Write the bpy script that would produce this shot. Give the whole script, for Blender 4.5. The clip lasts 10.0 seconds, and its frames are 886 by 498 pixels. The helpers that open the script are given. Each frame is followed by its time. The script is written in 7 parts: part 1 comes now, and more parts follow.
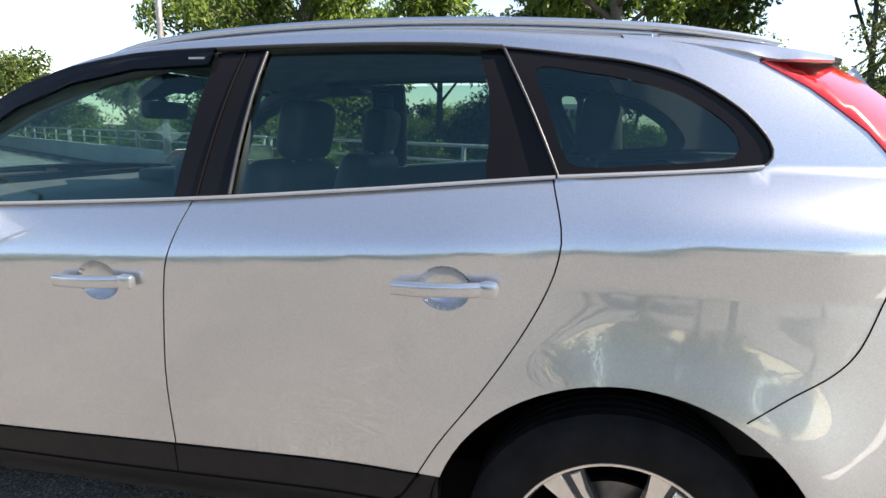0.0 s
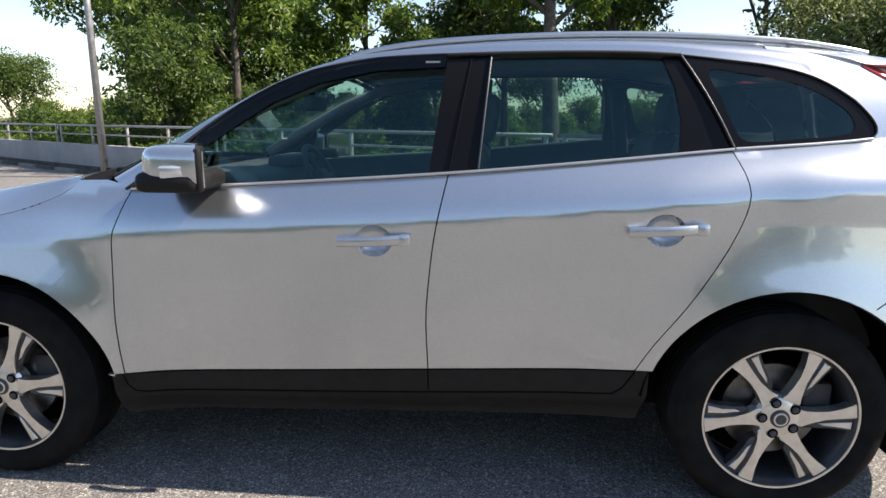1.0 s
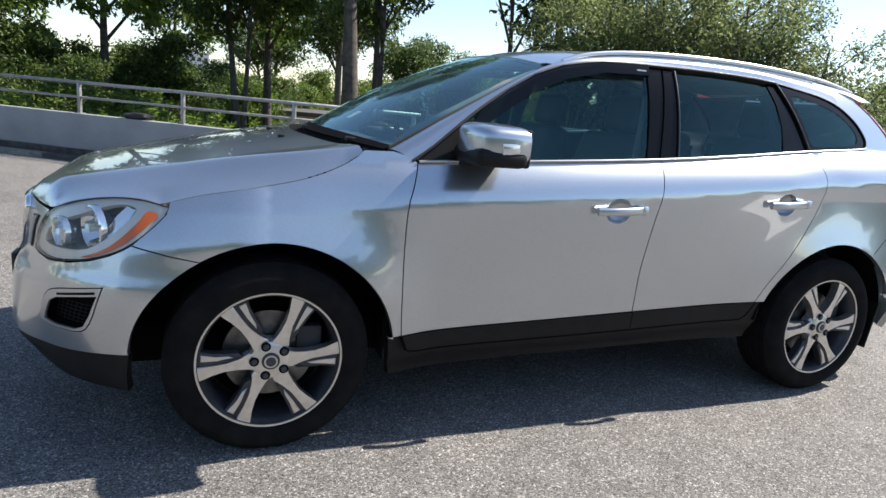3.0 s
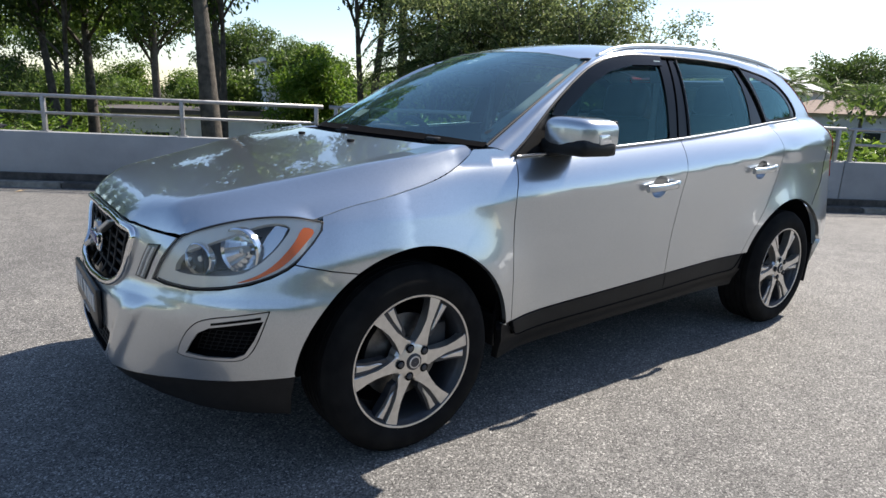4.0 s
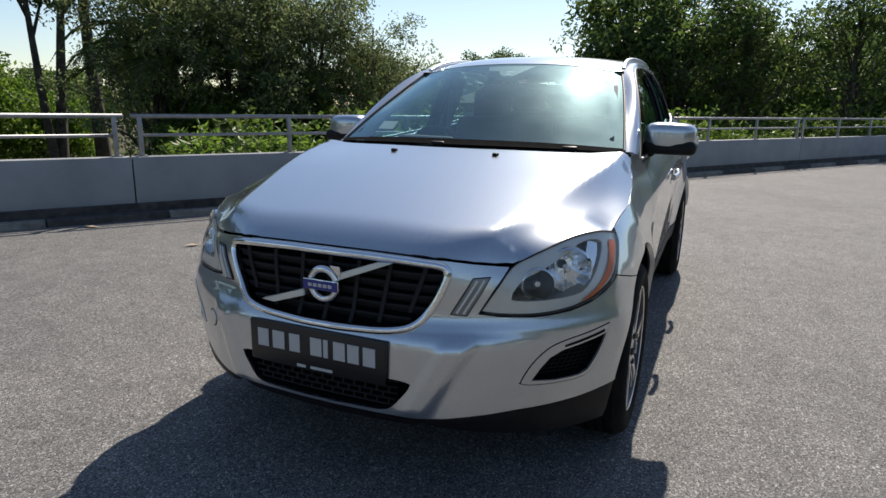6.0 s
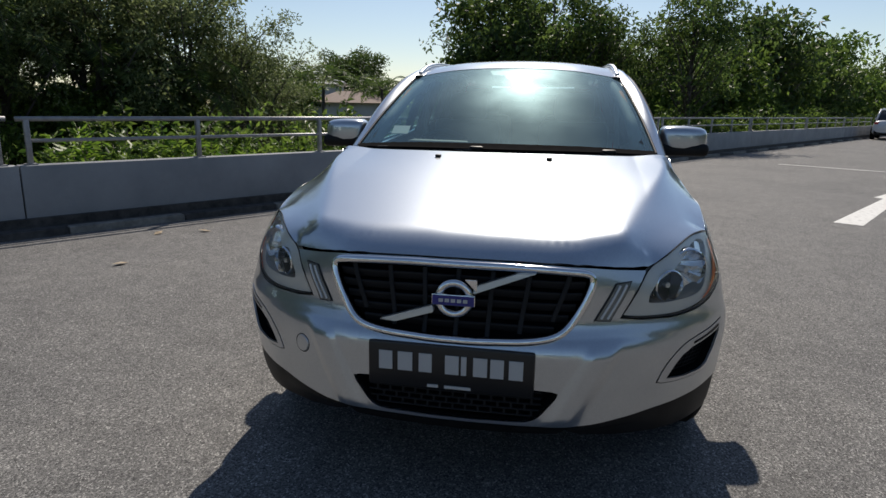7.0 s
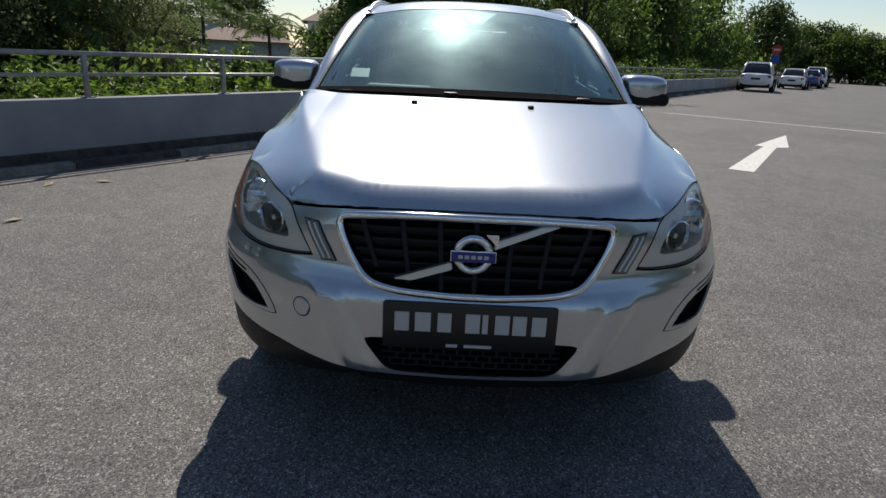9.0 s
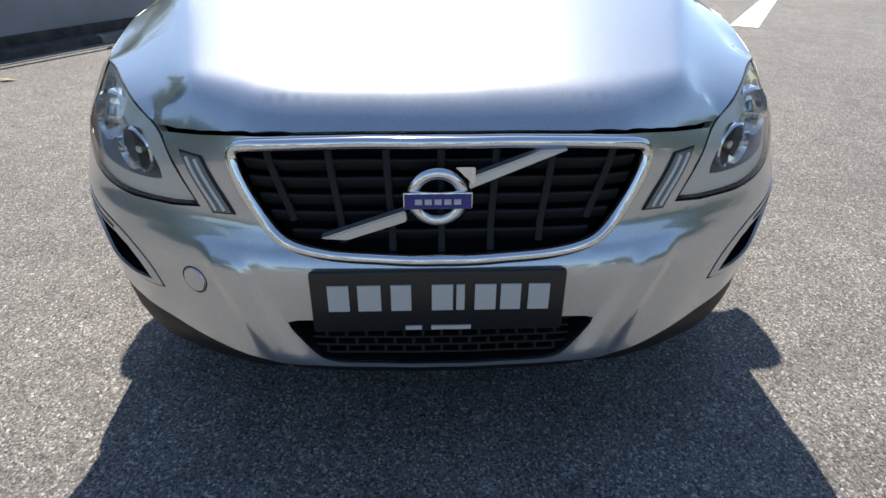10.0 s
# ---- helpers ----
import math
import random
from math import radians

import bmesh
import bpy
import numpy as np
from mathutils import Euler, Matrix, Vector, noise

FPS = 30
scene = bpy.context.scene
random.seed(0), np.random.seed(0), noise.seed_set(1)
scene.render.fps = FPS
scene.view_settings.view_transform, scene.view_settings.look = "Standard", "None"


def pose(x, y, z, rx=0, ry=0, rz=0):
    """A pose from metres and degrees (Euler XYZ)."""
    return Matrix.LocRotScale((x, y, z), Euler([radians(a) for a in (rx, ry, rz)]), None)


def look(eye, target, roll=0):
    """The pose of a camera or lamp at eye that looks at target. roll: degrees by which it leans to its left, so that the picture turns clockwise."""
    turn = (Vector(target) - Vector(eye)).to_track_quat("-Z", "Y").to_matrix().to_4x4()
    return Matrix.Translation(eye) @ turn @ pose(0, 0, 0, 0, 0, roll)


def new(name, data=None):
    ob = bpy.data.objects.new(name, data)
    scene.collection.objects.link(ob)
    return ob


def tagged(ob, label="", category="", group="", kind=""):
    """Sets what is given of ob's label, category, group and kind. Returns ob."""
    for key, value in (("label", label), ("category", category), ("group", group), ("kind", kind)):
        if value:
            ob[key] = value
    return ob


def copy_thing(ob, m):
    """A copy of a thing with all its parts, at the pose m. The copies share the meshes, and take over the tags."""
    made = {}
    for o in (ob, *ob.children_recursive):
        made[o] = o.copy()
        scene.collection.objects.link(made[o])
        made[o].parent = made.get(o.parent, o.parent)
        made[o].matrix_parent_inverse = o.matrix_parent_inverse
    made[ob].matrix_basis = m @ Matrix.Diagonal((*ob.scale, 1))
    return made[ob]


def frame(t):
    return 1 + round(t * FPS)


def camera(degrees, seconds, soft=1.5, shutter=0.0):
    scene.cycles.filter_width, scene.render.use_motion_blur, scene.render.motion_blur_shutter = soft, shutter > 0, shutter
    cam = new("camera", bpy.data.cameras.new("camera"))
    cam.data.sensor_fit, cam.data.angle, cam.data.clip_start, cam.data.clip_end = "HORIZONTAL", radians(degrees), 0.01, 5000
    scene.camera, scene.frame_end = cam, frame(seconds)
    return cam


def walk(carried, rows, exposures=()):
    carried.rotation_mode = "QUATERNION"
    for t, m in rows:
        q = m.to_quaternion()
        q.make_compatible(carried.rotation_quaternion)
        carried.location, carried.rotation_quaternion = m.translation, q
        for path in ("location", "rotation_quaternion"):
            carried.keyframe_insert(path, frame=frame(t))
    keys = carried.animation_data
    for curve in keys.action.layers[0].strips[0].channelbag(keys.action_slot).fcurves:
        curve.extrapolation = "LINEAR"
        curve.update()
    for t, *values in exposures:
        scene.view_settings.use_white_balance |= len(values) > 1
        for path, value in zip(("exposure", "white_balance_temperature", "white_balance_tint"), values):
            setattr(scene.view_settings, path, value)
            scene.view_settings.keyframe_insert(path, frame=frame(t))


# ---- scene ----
cam = camera(71.2, 10.0)
PATH = [
    (0, (1.278, -2.252, 1.343), (0.831, -0.339, 0.965), 1.1),
    (0.5, (0.859, -2.599, 1.328), (0.588, -0.648, 0.978), 1.3),
    (1, (0.413, -2.906, 1.33), (0.256, -0.954, 0.92), 0.3),
    (1.5, (-0.078, -3.049, 1.324), (-0.026, -1.086, 0.943), 1.4),
    (2, (-0.574, -3.113, 1.342), (-0.272, -1.174, 0.955), 5.4),
    (2.5, (-1.089, -3.143, 1.343), (-0.579, -1.257, 0.913), 5.1),
    (2.7, (-1.305, -3.101, 1.315), (-0.712, -1.244, 0.864), 5.2),
    (3.8, (-2.409, -2.761, 1.282), (-1.307, -1.15, 0.849), 3.3),
    (4, (-2.587, -2.643, 1.287), (-1.414, -1.092, 0.822), 2.5),
    (4.5, (-3.01, -2.358, 1.277), (-1.675, -0.936, 0.833), 3.2),
    (5, (-3.355, -2.001, 1.292), (-1.865, -0.733, 0.878), 1.5),
    (5.5, (-3.64, -1.594, 1.303), (-2.006, -0.509, 0.913), 3.0),
    (5.7, (-3.759, -1.428, 1.312), (-2.049, -0.48, 0.891), 2.2),
    (6.8, (-4.079, -0.432, 1.3), (-2.19, 0.052, 0.855), 0.4),
    (7, (-4.108, -0.302, 1.321), (-2.192, 0.057, 0.875), 1.0),
    (7.5, (-4.092, -0.008, 1.313), (-2.151, 0.088, 0.841), 0.5),
    (8, (-4.133, 0.208, 1.325), (-2.215, 0.229, 0.759), 1.3),
    (8.5, (-4.156, 0.254, 1.327), (-2.248, 0.2, 0.729), 2.3),
    (9, (-4.04, 0.1, 1.308), (-2.133, 0.101, 0.707), 2.7),
    (9.5, (-3.795, 0.023, 1.249), (-2.042, 0.008, 0.287), 2.0),
    (10, (-3.391, 0.04, 1.243), (-1.643, -0.026, 0.273), 0.3),
]
EXPOSURE = [(0.0, 1.68, 7800, 16), (0.5, 1.32, 7600, 17), (1.0, 1.20, 7350, 15), (1.5, 1.15, 6800, 12), (2.5, 1.04, 6850, 12), (4.0, 0.85, 6850, 12), (4.5, 0.84, 6850, 12), (5.5, 0.52, 6850, 12), (7.0, -0.22, 6850, 12), (7.5, -0.32, 6850, 12), (8.5, -0.33, 6850, 12), (9.0, -0.22, 6850, 12), (9.5, 0.25, 6850, 12), (10.0, 0.85, 6950, 12)]
walk(cam, [(t, look(eye, target, roll)) for t, eye, target, roll in PATH], EXPOSURE)

# ---- world, sun and exposure ----
world = bpy.data.worlds.new("world")
scene.world = world
world.use_nodes = True
wn = world.node_tree.nodes
sky = wn.new("ShaderNodeTexSky")
sky.sky_type = "NISHITA"
sky.sun_disc = False
sky.sun_elevation = radians(45)
sky.sun_rotation = radians(87)
sky.air_density, sky.dust_density, sky.ozone_density = 1.0, 0.35, 2.5
wn["Background"].inputs["Strength"].default_value = 0.112
world.node_tree.links.new(sky.outputs["Color"], wn["Background"].inputs["Color"])

sun_data = bpy.data.lights.new("sun", "SUN")
sun_data.energy, sun_data.angle, sun_data.color = 5.0, radians(0.53), (1.0, 0.95, 0.87)
sun = new("sun", sun_data)
sun.matrix_world = look((20, 1.0, 20.5), (0, 0, 0.5))

# ---- materials ----


def material(name, colour, rough=0.5, metal=0.0, coat=0.0, coat_rough=0.03, spec=0.5):
    m = bpy.data.materials.new(name)
    m.use_nodes = True
    b = m.node_tree.nodes["Principled BSDF"]
    b.inputs["Base Color"].default_value = (*colour, 1)
    b.inputs["Roughness"].default_value = rough
    b.inputs["Metallic"].default_value = metal
    b.inputs["Coat Weight"].default_value = coat
    b.inputs["Coat Roughness"].default_value = coat_rough
    b.inputs["Specular IOR Level"].default_value = spec
    return m


def node(m, kind, **inputs):
    n = m.node_tree.nodes.new(kind)
    for k, v in inputs.items():
        n.inputs[k.replace("_", " ")].default_value = v
    return n


def wire(m, a, out, b, inp):
    m.node_tree.links.new(a.outputs[out], b.inputs[inp])


def ramp(m, stops):
    n = m.node_tree.nodes.new("ShaderNodeValToRGB")
    e = n.color_ramp.elements
    while len(e) < len(stops):
        e.new(0.5)
    for el, (p, c) in zip(e, stops):
        el.position, el.color = p, (*c, 1)
    return n


def mottled(m, dark, light, scale, detail=6, bump=0.0, bump_scale=None, rough=None, dist=0.004, low=0.3, high=0.7):
    """Two-scale colour variation, with a bump of its own scale."""
    b = m.node_tree.nodes["Principled BSDF"]
    co = m.node_tree.nodes.new("ShaderNodeTexCoord")
    n1 = node(m, "ShaderNodeTexNoise", Scale=scale, Detail=detail, Roughness=0.6)
    wire(m, co, "Object", n1, "Vector")
    r = ramp(m, [(low, dark), (high, light)])
    wire(m, n1, "Fac", r, "Fac")
    wire(m, r, "Color", b, "Base Color")
    if bump:
        n2 = node(m, "ShaderNodeTexNoise", Scale=bump_scale or scale * 6, Detail=4, Roughness=0.6)
        wire(m, co, "Object", n2, "Vector")
        bp = node(m, "ShaderNodeBump", Strength=bump, Distance=dist)
        wire(m, n2, "Fac", bp, "Height")
        wire(m, bp, "Normal", b, "Normal")
    if rough:
        mr = node(m, "ShaderNodeMapRange", From_Min=0.3, From_Max=0.7, To_Min=rough[0], To_Max=rough[1])
        wire(m, n1, "Fac", mr, "Value")
        wire(m, mr, "Result", b, "Roughness")
    return m


def asphalt_material():
    """Worn asphalt: pale and dark stones in a grey binder, pits, faint patches and stains."""
    m = material("asphalt", (0.1, 0.1, 0.1), 0.8, spec=0.3)
    b = m.node_tree.nodes["Principled BSDF"]
    co = m.node_tree.nodes.new("ShaderNodeTexCoord")
    warp = node(m, "ShaderNodeTexNoise", Scale=60.0, Detail=2, Roughness=0.5)
    wire(m, co, "Object", warp, "Vector")
    bend = m.node_tree.nodes.new("ShaderNodeMix")
    bend.data_type, bend.blend_type = "RGBA", "LINEAR_LIGHT"
    bend.inputs[0].default_value = 0.008
    m.node_tree.links.new(co.outputs["Object"], bend.inputs[6])
    m.node_tree.links.new(warp.outputs["Color"], bend.inputs[7])
    stones = node(m, "ShaderNodeTexVoronoi", Scale=160.0)
    m.node_tree.links.new(bend.outputs[2], stones.inputs["Vector"])
    broad = node(m, "ShaderNodeTexNoise", Scale=0.5, Detail=8, Roughness=0.68)
    patch = node(m, "ShaderNodeTexNoise", Scale=5.0, Detail=6, Roughness=0.7)
    fine = node(m, "ShaderNodeTexNoise", Scale=130.0, Detail=4, Roughness=0.7)
    for n in (broad, patch, fine):
        wire(m, co, "Object", n, "Vector")
    sep = m.node_tree.nodes.new("ShaderNodeSeparateColor")
    wire(m, stones, "Color", sep, "Color")
    grit = ramp(m, [(0.0, (0.054, 0.053, 0.052)), (0.22, (0.112, 0.110, 0.107)), (0.55, (0.160, 0.156, 0.151)), (0.85, (0.213, 0.207, 0.199)), (1.0, (0.42, 0.41, 0.39))])
    wire(m, sep, "Red", grit, "Fac")
    wide = ramp(m, [(0.28, (0.76, 0.76, 0.77)), (0.5, (1.0, 1.0, 1.0)), (0.72, (1.14, 1.13, 1.11))])
    wire(m, broad, "Fac", wide, "Fac")
    mid = ramp(m, [(0.3, (0.80, 0.80, 0.80)), (0.65, (1.12, 1.12, 1.11))])
    wire(m, patch, "Fac", mid, "Fac")
    grain = ramp(m, [(0.36, (0.36, 0.36, 0.37)), (0.46, (0.90, 0.90, 0.90)), (0.64, (1.28, 1.28, 1.27))])
    wire(m, fine, "Fac", grain, "Fac")
    last = grit.outputs["Color"]
    for extra in (wide, mid, grain):
        n = m.node_tree.nodes.new("ShaderNodeMix")
        n.data_type, n.blend_type = "RGBA", "MULTIPLY"
        n.inputs[0].default_value = 1.0
        m.node_tree.links.new(last, n.inputs[6])
        m.node_tree.links.new(extra.outputs["Color"], n.inputs[7])
        last = n.outputs[2]
    m.node_tree.links.new(last, b.inputs["Base Color"])
    bp = node(m, "ShaderNodeBump", Strength=0.75, Distance=0.0035)
    inv = m.node_tree.nodes.new("ShaderNodeMath")
    inv.operation = "MULTIPLY_ADD"
    inv.inputs[1].default_value = -0.6
    wire(m, stones, "Distance", inv, 0)
    wire(m, fine, "Fac", inv, 2)
    wire(m, inv, "Value", bp, "Height")
    wire(m, bp, "Normal", b, "Normal")
    return m


def leaf_material(name, dark, light, rough=0.45):
    m = material(name, light, rough, spec=0.4)
    b = m.node_tree.nodes["Principled BSDF"]
    geo = m.node_tree.nodes.new("ShaderNodeNewGeometry")
    oi = m.node_tree.nodes.new("ShaderNodeObjectInfo")
    r = ramp(m, [(0.0, dark), (0.55, tuple((a + c) / 2 for a, c in zip(dark, light))), (1.0, light)])
    wire(m, geo, "Random Per Island", r, "Fac")
    hs = m.node_tree.nodes.new("ShaderNodeHueSaturation")
    mr = node(m, "ShaderNodeMapRange", From_Min=0.0, From_Max=1.0, To_Min=0.8, To_Max=1.15)
    wire(m, oi, "Random", mr, "Value")
    wire(m, mr, "Result", hs, "Value")
    wire(m, r, "Color", hs, "Color")
    wire(m, hs, "Color", b, "Base Color")
    tr = m.node_tree.nodes.new("ShaderNodeBsdfTranslucent")
    wire(m, hs, "Color", tr, "Color")
    mix = m.node_tree.nodes.new("ShaderNodeMixShader")
    mix.inputs[0].default_value = 0.55
    out = m.node_tree.nodes["Material Output"]
    m.node_tree.links.new(b.outputs[0], mix.inputs[1])
    m.node_tree.links.new(tr.outputs[0], mix.inputs[2])
    m.node_tree.links.new(mix.outputs[0], out.inputs[0])
    return m


def glass_material(name, tint, ior=1.5, rough=0.0, haze=0.0, haze_colour=(0.6, 0.75, 0.78), haze_rough=0.35, film=(1, 1, 1)):
    """A thin pane: tinted, with a Fresnel gloss and a film of dust that scatters a little."""
    m = bpy.data.materials.new(name)
    m.use_nodes = True
    nt = m.node_tree
    nt.nodes.remove(nt.nodes["Principled BSDF"])
    clear = nt.nodes.new("ShaderNodeBsdfTransparent")
    clear.inputs[0].default_value = (*tint, 1)
    gloss = nt.nodes.new("ShaderNodeBsdfGlossy")
    gloss.inputs["Roughness"].default_value = rough
    gloss.inputs["Color"].default_value = (*film, 1)
    lw = nt.nodes.new("ShaderNodeLayerWeight")
    lw.inputs[0].default_value = 0.5
    pw, fr = nt.nodes.new("ShaderNodeMath"), nt.nodes.new("ShaderNodeMath")
    pw.operation, fr.operation = "POWER", "MULTIPLY_ADD"
    nt.links.new(lw.outputs["Facing"], pw.inputs[0])
    pw.inputs[1].default_value = 5.0
    f0 = ((ior - 1) / (ior + 1)) ** 2
    nt.links.new(pw.outputs[0], fr.inputs[0])
    fr.inputs[1].default_value, fr.inputs[2].default_value = 1 - f0, f0
    mix = nt.nodes.new("ShaderNodeMixShader")
    nt.links.new(fr.outputs[0], mix.inputs[0])
    nt.links.new(clear.outputs[0], mix.inputs[1])
    nt.links.new(gloss.outputs[0], mix.inputs[2])
    last = mix
    if haze:
        dusty = nt.nodes.new("ShaderNodeBsdfGlossy")
        dusty.inputs["Roughness"].default_value = haze_rough
        dusty.inputs["Color"].default_value = (*haze_colour, 1)
        co = nt.nodes.new("ShaderNodeTexCoord")
        ns = nt.nodes.new("ShaderNodeTexNoise")
        ns.inputs["Scale"].default_value = 5.0
        ns.inputs["Detail"].default_value = 6.0
        nt.links.new(co.outputs["Object"], ns.inputs["Vector"])
        mr = nt.nodes.new("ShaderNodeMapRange")
        mr.inputs["From Min"].default_value, mr.inputs["From Max"].default_value = 0.3, 0.7
        mr.inputs["To Min"].default_value, mr.inputs["To Max"].default_value = haze * 0.75, haze * 1.25
        nt.links.new(ns.outputs["Fac"], mr.inputs["Value"])
        last = nt.nodes.new("ShaderNodeMixShader")
        nt.links.new(mr.outputs["Result"], last.inputs[0])
        nt.links.new(mix.outputs[0], last.inputs[1])
        nt.links.new(dusty.outputs[0], last.inputs[2])
    nt.links.new(last.outputs[0], nt.nodes["Material Output"].inputs[0])
    return m


def paint_material():
    m = material("silver_paint", (0.5, 0.55, 0.6), 0.275, 0.9, 1.0, 0.02)
    b = m.node_tree.nodes["Principled BSDF"]
    co = m.node_tree.nodes.new("ShaderNodeTexCoord")
    b.inputs["Coat IOR"].default_value = 2.05
    flake = node(m, "ShaderNodeTexVoronoi", Scale=900.0)
    wire(m, co, "Object", flake, "Vector")
    sep = m.node_tree.nodes.new("ShaderNodeSeparateColor")
    wire(m, flake, "Color", sep, "Color")
    r = ramp(m, [(0.0, (0.405, 0.445, 0.480)), (1.0, (0.555, 0.592, 0.628))])
    wire(m, sep, "Red", r, "Fac")
    wire(m, r, "Color", b, "Base Color")
    dust = node(m, "ShaderNodeTexNoise", Scale=3.5, Detail=7, Roughness=0.7)
    wire(m, co, "Object", dust, "Vector")
    mr = node(m, "ShaderNodeMapRange", From_Min=0.35, From_Max=0.75, To_Min=0.004, To_Max=0.025)
    wire(m, dust, "Fac", mr, "Value")
    wire(m, mr, "Result", b, "Coat Roughness")
    return m


ASPHALT = asphalt_material()
PAINT = paint_material()
CHROME = material("chrome", (0.78, 0.79, 0.8), 0.08, 1.0)
SATIN_PAINT = material("satin_silver_plastic", (0.55, 0.56, 0.57), 0.3, 0.8)
SATIN = material("satin_metal", (0.62, 0.63, 0.64), 0.28, 1.0)
ALLOY = mottled(material("machined_alloy", (0.6, 0.6, 0.6), 0.3, 0.9), (0.62, 0.60, 0.57), (0.76, 0.74, 0.71), 30)
ALLOY_DARK = mottled(material("grey_alloy", (0.1, 0.105, 0.115), 0.4, 0.4), (0.035, 0.038, 0.044), (0.07, 0.073, 0.08), 12)
TYRE = mottled(material("tyre_rubber", (0.02, 0.02, 0.02), 0.85, spec=0.1), (0.006, 0.006, 0.0066), (0.014, 0.0137, 0.0133), 14, bump=0.15, bump_scale=120, dist=0.001)
TRIM = mottled(material("black_plastic", (0.02, 0.02, 0.022), 0.5, spec=0.22), (0.006, 0.0061, 0.0066), (0.012, 0.012, 0.0124), 18, bump=0.25, bump_scale=700, dist=0.0006)
GLOSS_BLACK = material("gloss_black", (0.006, 0.006, 0.007), 0.08, spec=0.14)
VOID = material("dark_gap", (0.006, 0.006, 0.007), 0.9, spec=0.05)
RUBBER = material("seal_rubber", (0.015, 0.015, 0.016), 0.6)
TEAL = (0.5, 0.95, 1.0)
GLASS = glass_material("window_glass", (0.52, 0.68, 0.66), 1.55, 0.0, film=TEAL)
GLASS_DARK = glass_material("tinted_glass", (0.42, 0.57, 0.55), 1.55, 0.0, film=TEAL)
GLASS_QUARTER = glass_material("quarter_glass", (0.28, 0.40, 0.39), 1.55, 0.0, film=TEAL)
GLASS_REAR = glass_material("privacy_glass", (0.10, 0.12, 0.12))
GLASS_FRONT = glass_material("windscreen_glass", (0.46, 0.68, 0.68), 2.15, 0.012, 0.050, (0.66, 0.95, 1.0), 0.42, film=(0.7, 0.97, 1.0))
LENS = glass_material("lamp_lens", (0.96, 0.97, 0.96), 1.42, 0.01, 0.045, (0.9, 0.88, 0.80), 0.6)
LAMP_PALE = material("pale_lamp_surround", (0.62, 0.61, 0.57), 0.35, 0.3)
SLOT_PALE = material("pale_slot_bar", (0.62, 0.62, 0.60), 0.25, 0.2)
REFLECTOR = material("facetted_reflector", (0.90, 0.91, 0.92), 0.10, 0.92)
LAMP_DARK = material("dark_lamp_pocket", (0.26, 0.265, 0.265), 0.3, 0.4)
SLOT_GREY = material("grey_slot_lens", (0.20, 0.21, 0.20), 0.25, 0.4, 0.5)
GRILLE_BLACK = material("satin_black_grille", (0.010, 0.011, 0.013), 0.6, spec=0.3)
AMBER = material("amber_lens", (0.66, 0.115, 0.004), 0.45, spec=0.2)
RED = material("red_lens", (0.45, 0.012, 0.012), 0.12, coat=1.0)
VISOR = glass_material("smoked_acrylic", (0.07, 0.07, 0.085), 1.4, 0.0)
SEAT = mottled(material("dark_leather", (0.04, 0.038, 0.036), 0.5), (0.028, 0.027, 0.026), (0.055, 0.052, 0.048), 9, bump=0.3, bump_scale=160, dist=0.001)
CABIN = mottled(material("cabin_plastic", (0.035, 0.035, 0.036), 0.6), (0.028, 0.028, 0.03), (0.05, 0.05, 0.05), 7)
BEIGE = mottled(material("grey_headlining", (0.2, 0.2, 0.2), 0.8), (0.16, 0.165, 0.165), (0.23, 0.23, 0.225), 11)
PLATE = material("plate_black", (0.012, 0.012, 0.013), 0.35)
PLATE_WHITE = material("plate_grey_white", (0.52, 0.52, 0.51), 0.45)
BLUE = material("badge_blue", (0.03, 0.035, 0.22), 0.25)
DISC = mottled(material("brake_steel", (0.35, 0.34, 0.33), 0.4, 0.9), (0.10, 0.098, 0.095), (0.22, 0.215, 0.21), 25)
CONCRETE = mottled(material("grey_painted_concrete", (0.33, 0.34, 0.37), 0.8), (0.220, 0.232, 0.242), (0.315, 0.327, 0.337), 1.6, 9, bump=0.25, bump_scale=40)
KERB_PALE = mottled(material("worn_kerb_paint", (0.3, 0.29, 0.26), 0.85), (0.11, 0.105, 0.092), (0.29, 0.28, 0.25), 9, bump=0.3, bump_scale=60)
KERB_DARK = mottled(material("black_kerb_paint", (0.04, 0.04, 0.04), 0.85), (0.02, 0.02, 0.02), (0.09, 0.085, 0.08), 9, bump=0.3, bump_scale=60)
GALV = mottled(material("galvanised_steel", (0.5, 0.5, 0.5), 0.45, 0.6), (0.25, 0.25, 0.255), (0.40, 0.40, 0.40), 12, rough=(0.35, 0.6))
SOIL = mottled(material("soil_and_litter", (0.08, 0.06, 0.035), 0.95), (0.035, 0.04, 0.015), (0.10, 0.085, 0.04), 2.5, 10, bump=0.6, bump_scale=30, dist=0.05)
ROAD_WHITE = mottled(material("road_paint", (0.66, 0.65, 0.6), 0.75), (0.45, 0.44, 0.41), (0.74, 0.73, 0.69), 14, low=0.25, high=0.5)
BARK = mottled(material("grey_brown_bark", (0.16, 0.12, 0.09), 0.9), (0.035, 0.031, 0.027), (0.13, 0.112, 0.092), 7, 8, bump=0.8, bump_scale=38, dist=0.02)
LEAF = leaf_material("broad_leaf", (0.046, 0.098, 0.017), (0.205, 0.295, 0.057))
LEAF_DARK = leaf_material("dark_leaf", (0.031, 0.068, 0.018), (0.148, 0.215, 0.050))
LEAF_FINE = leaf_material("grey_green_leaf", (0.065, 0.102, 0.033), (0.30, 0.355, 0.155))
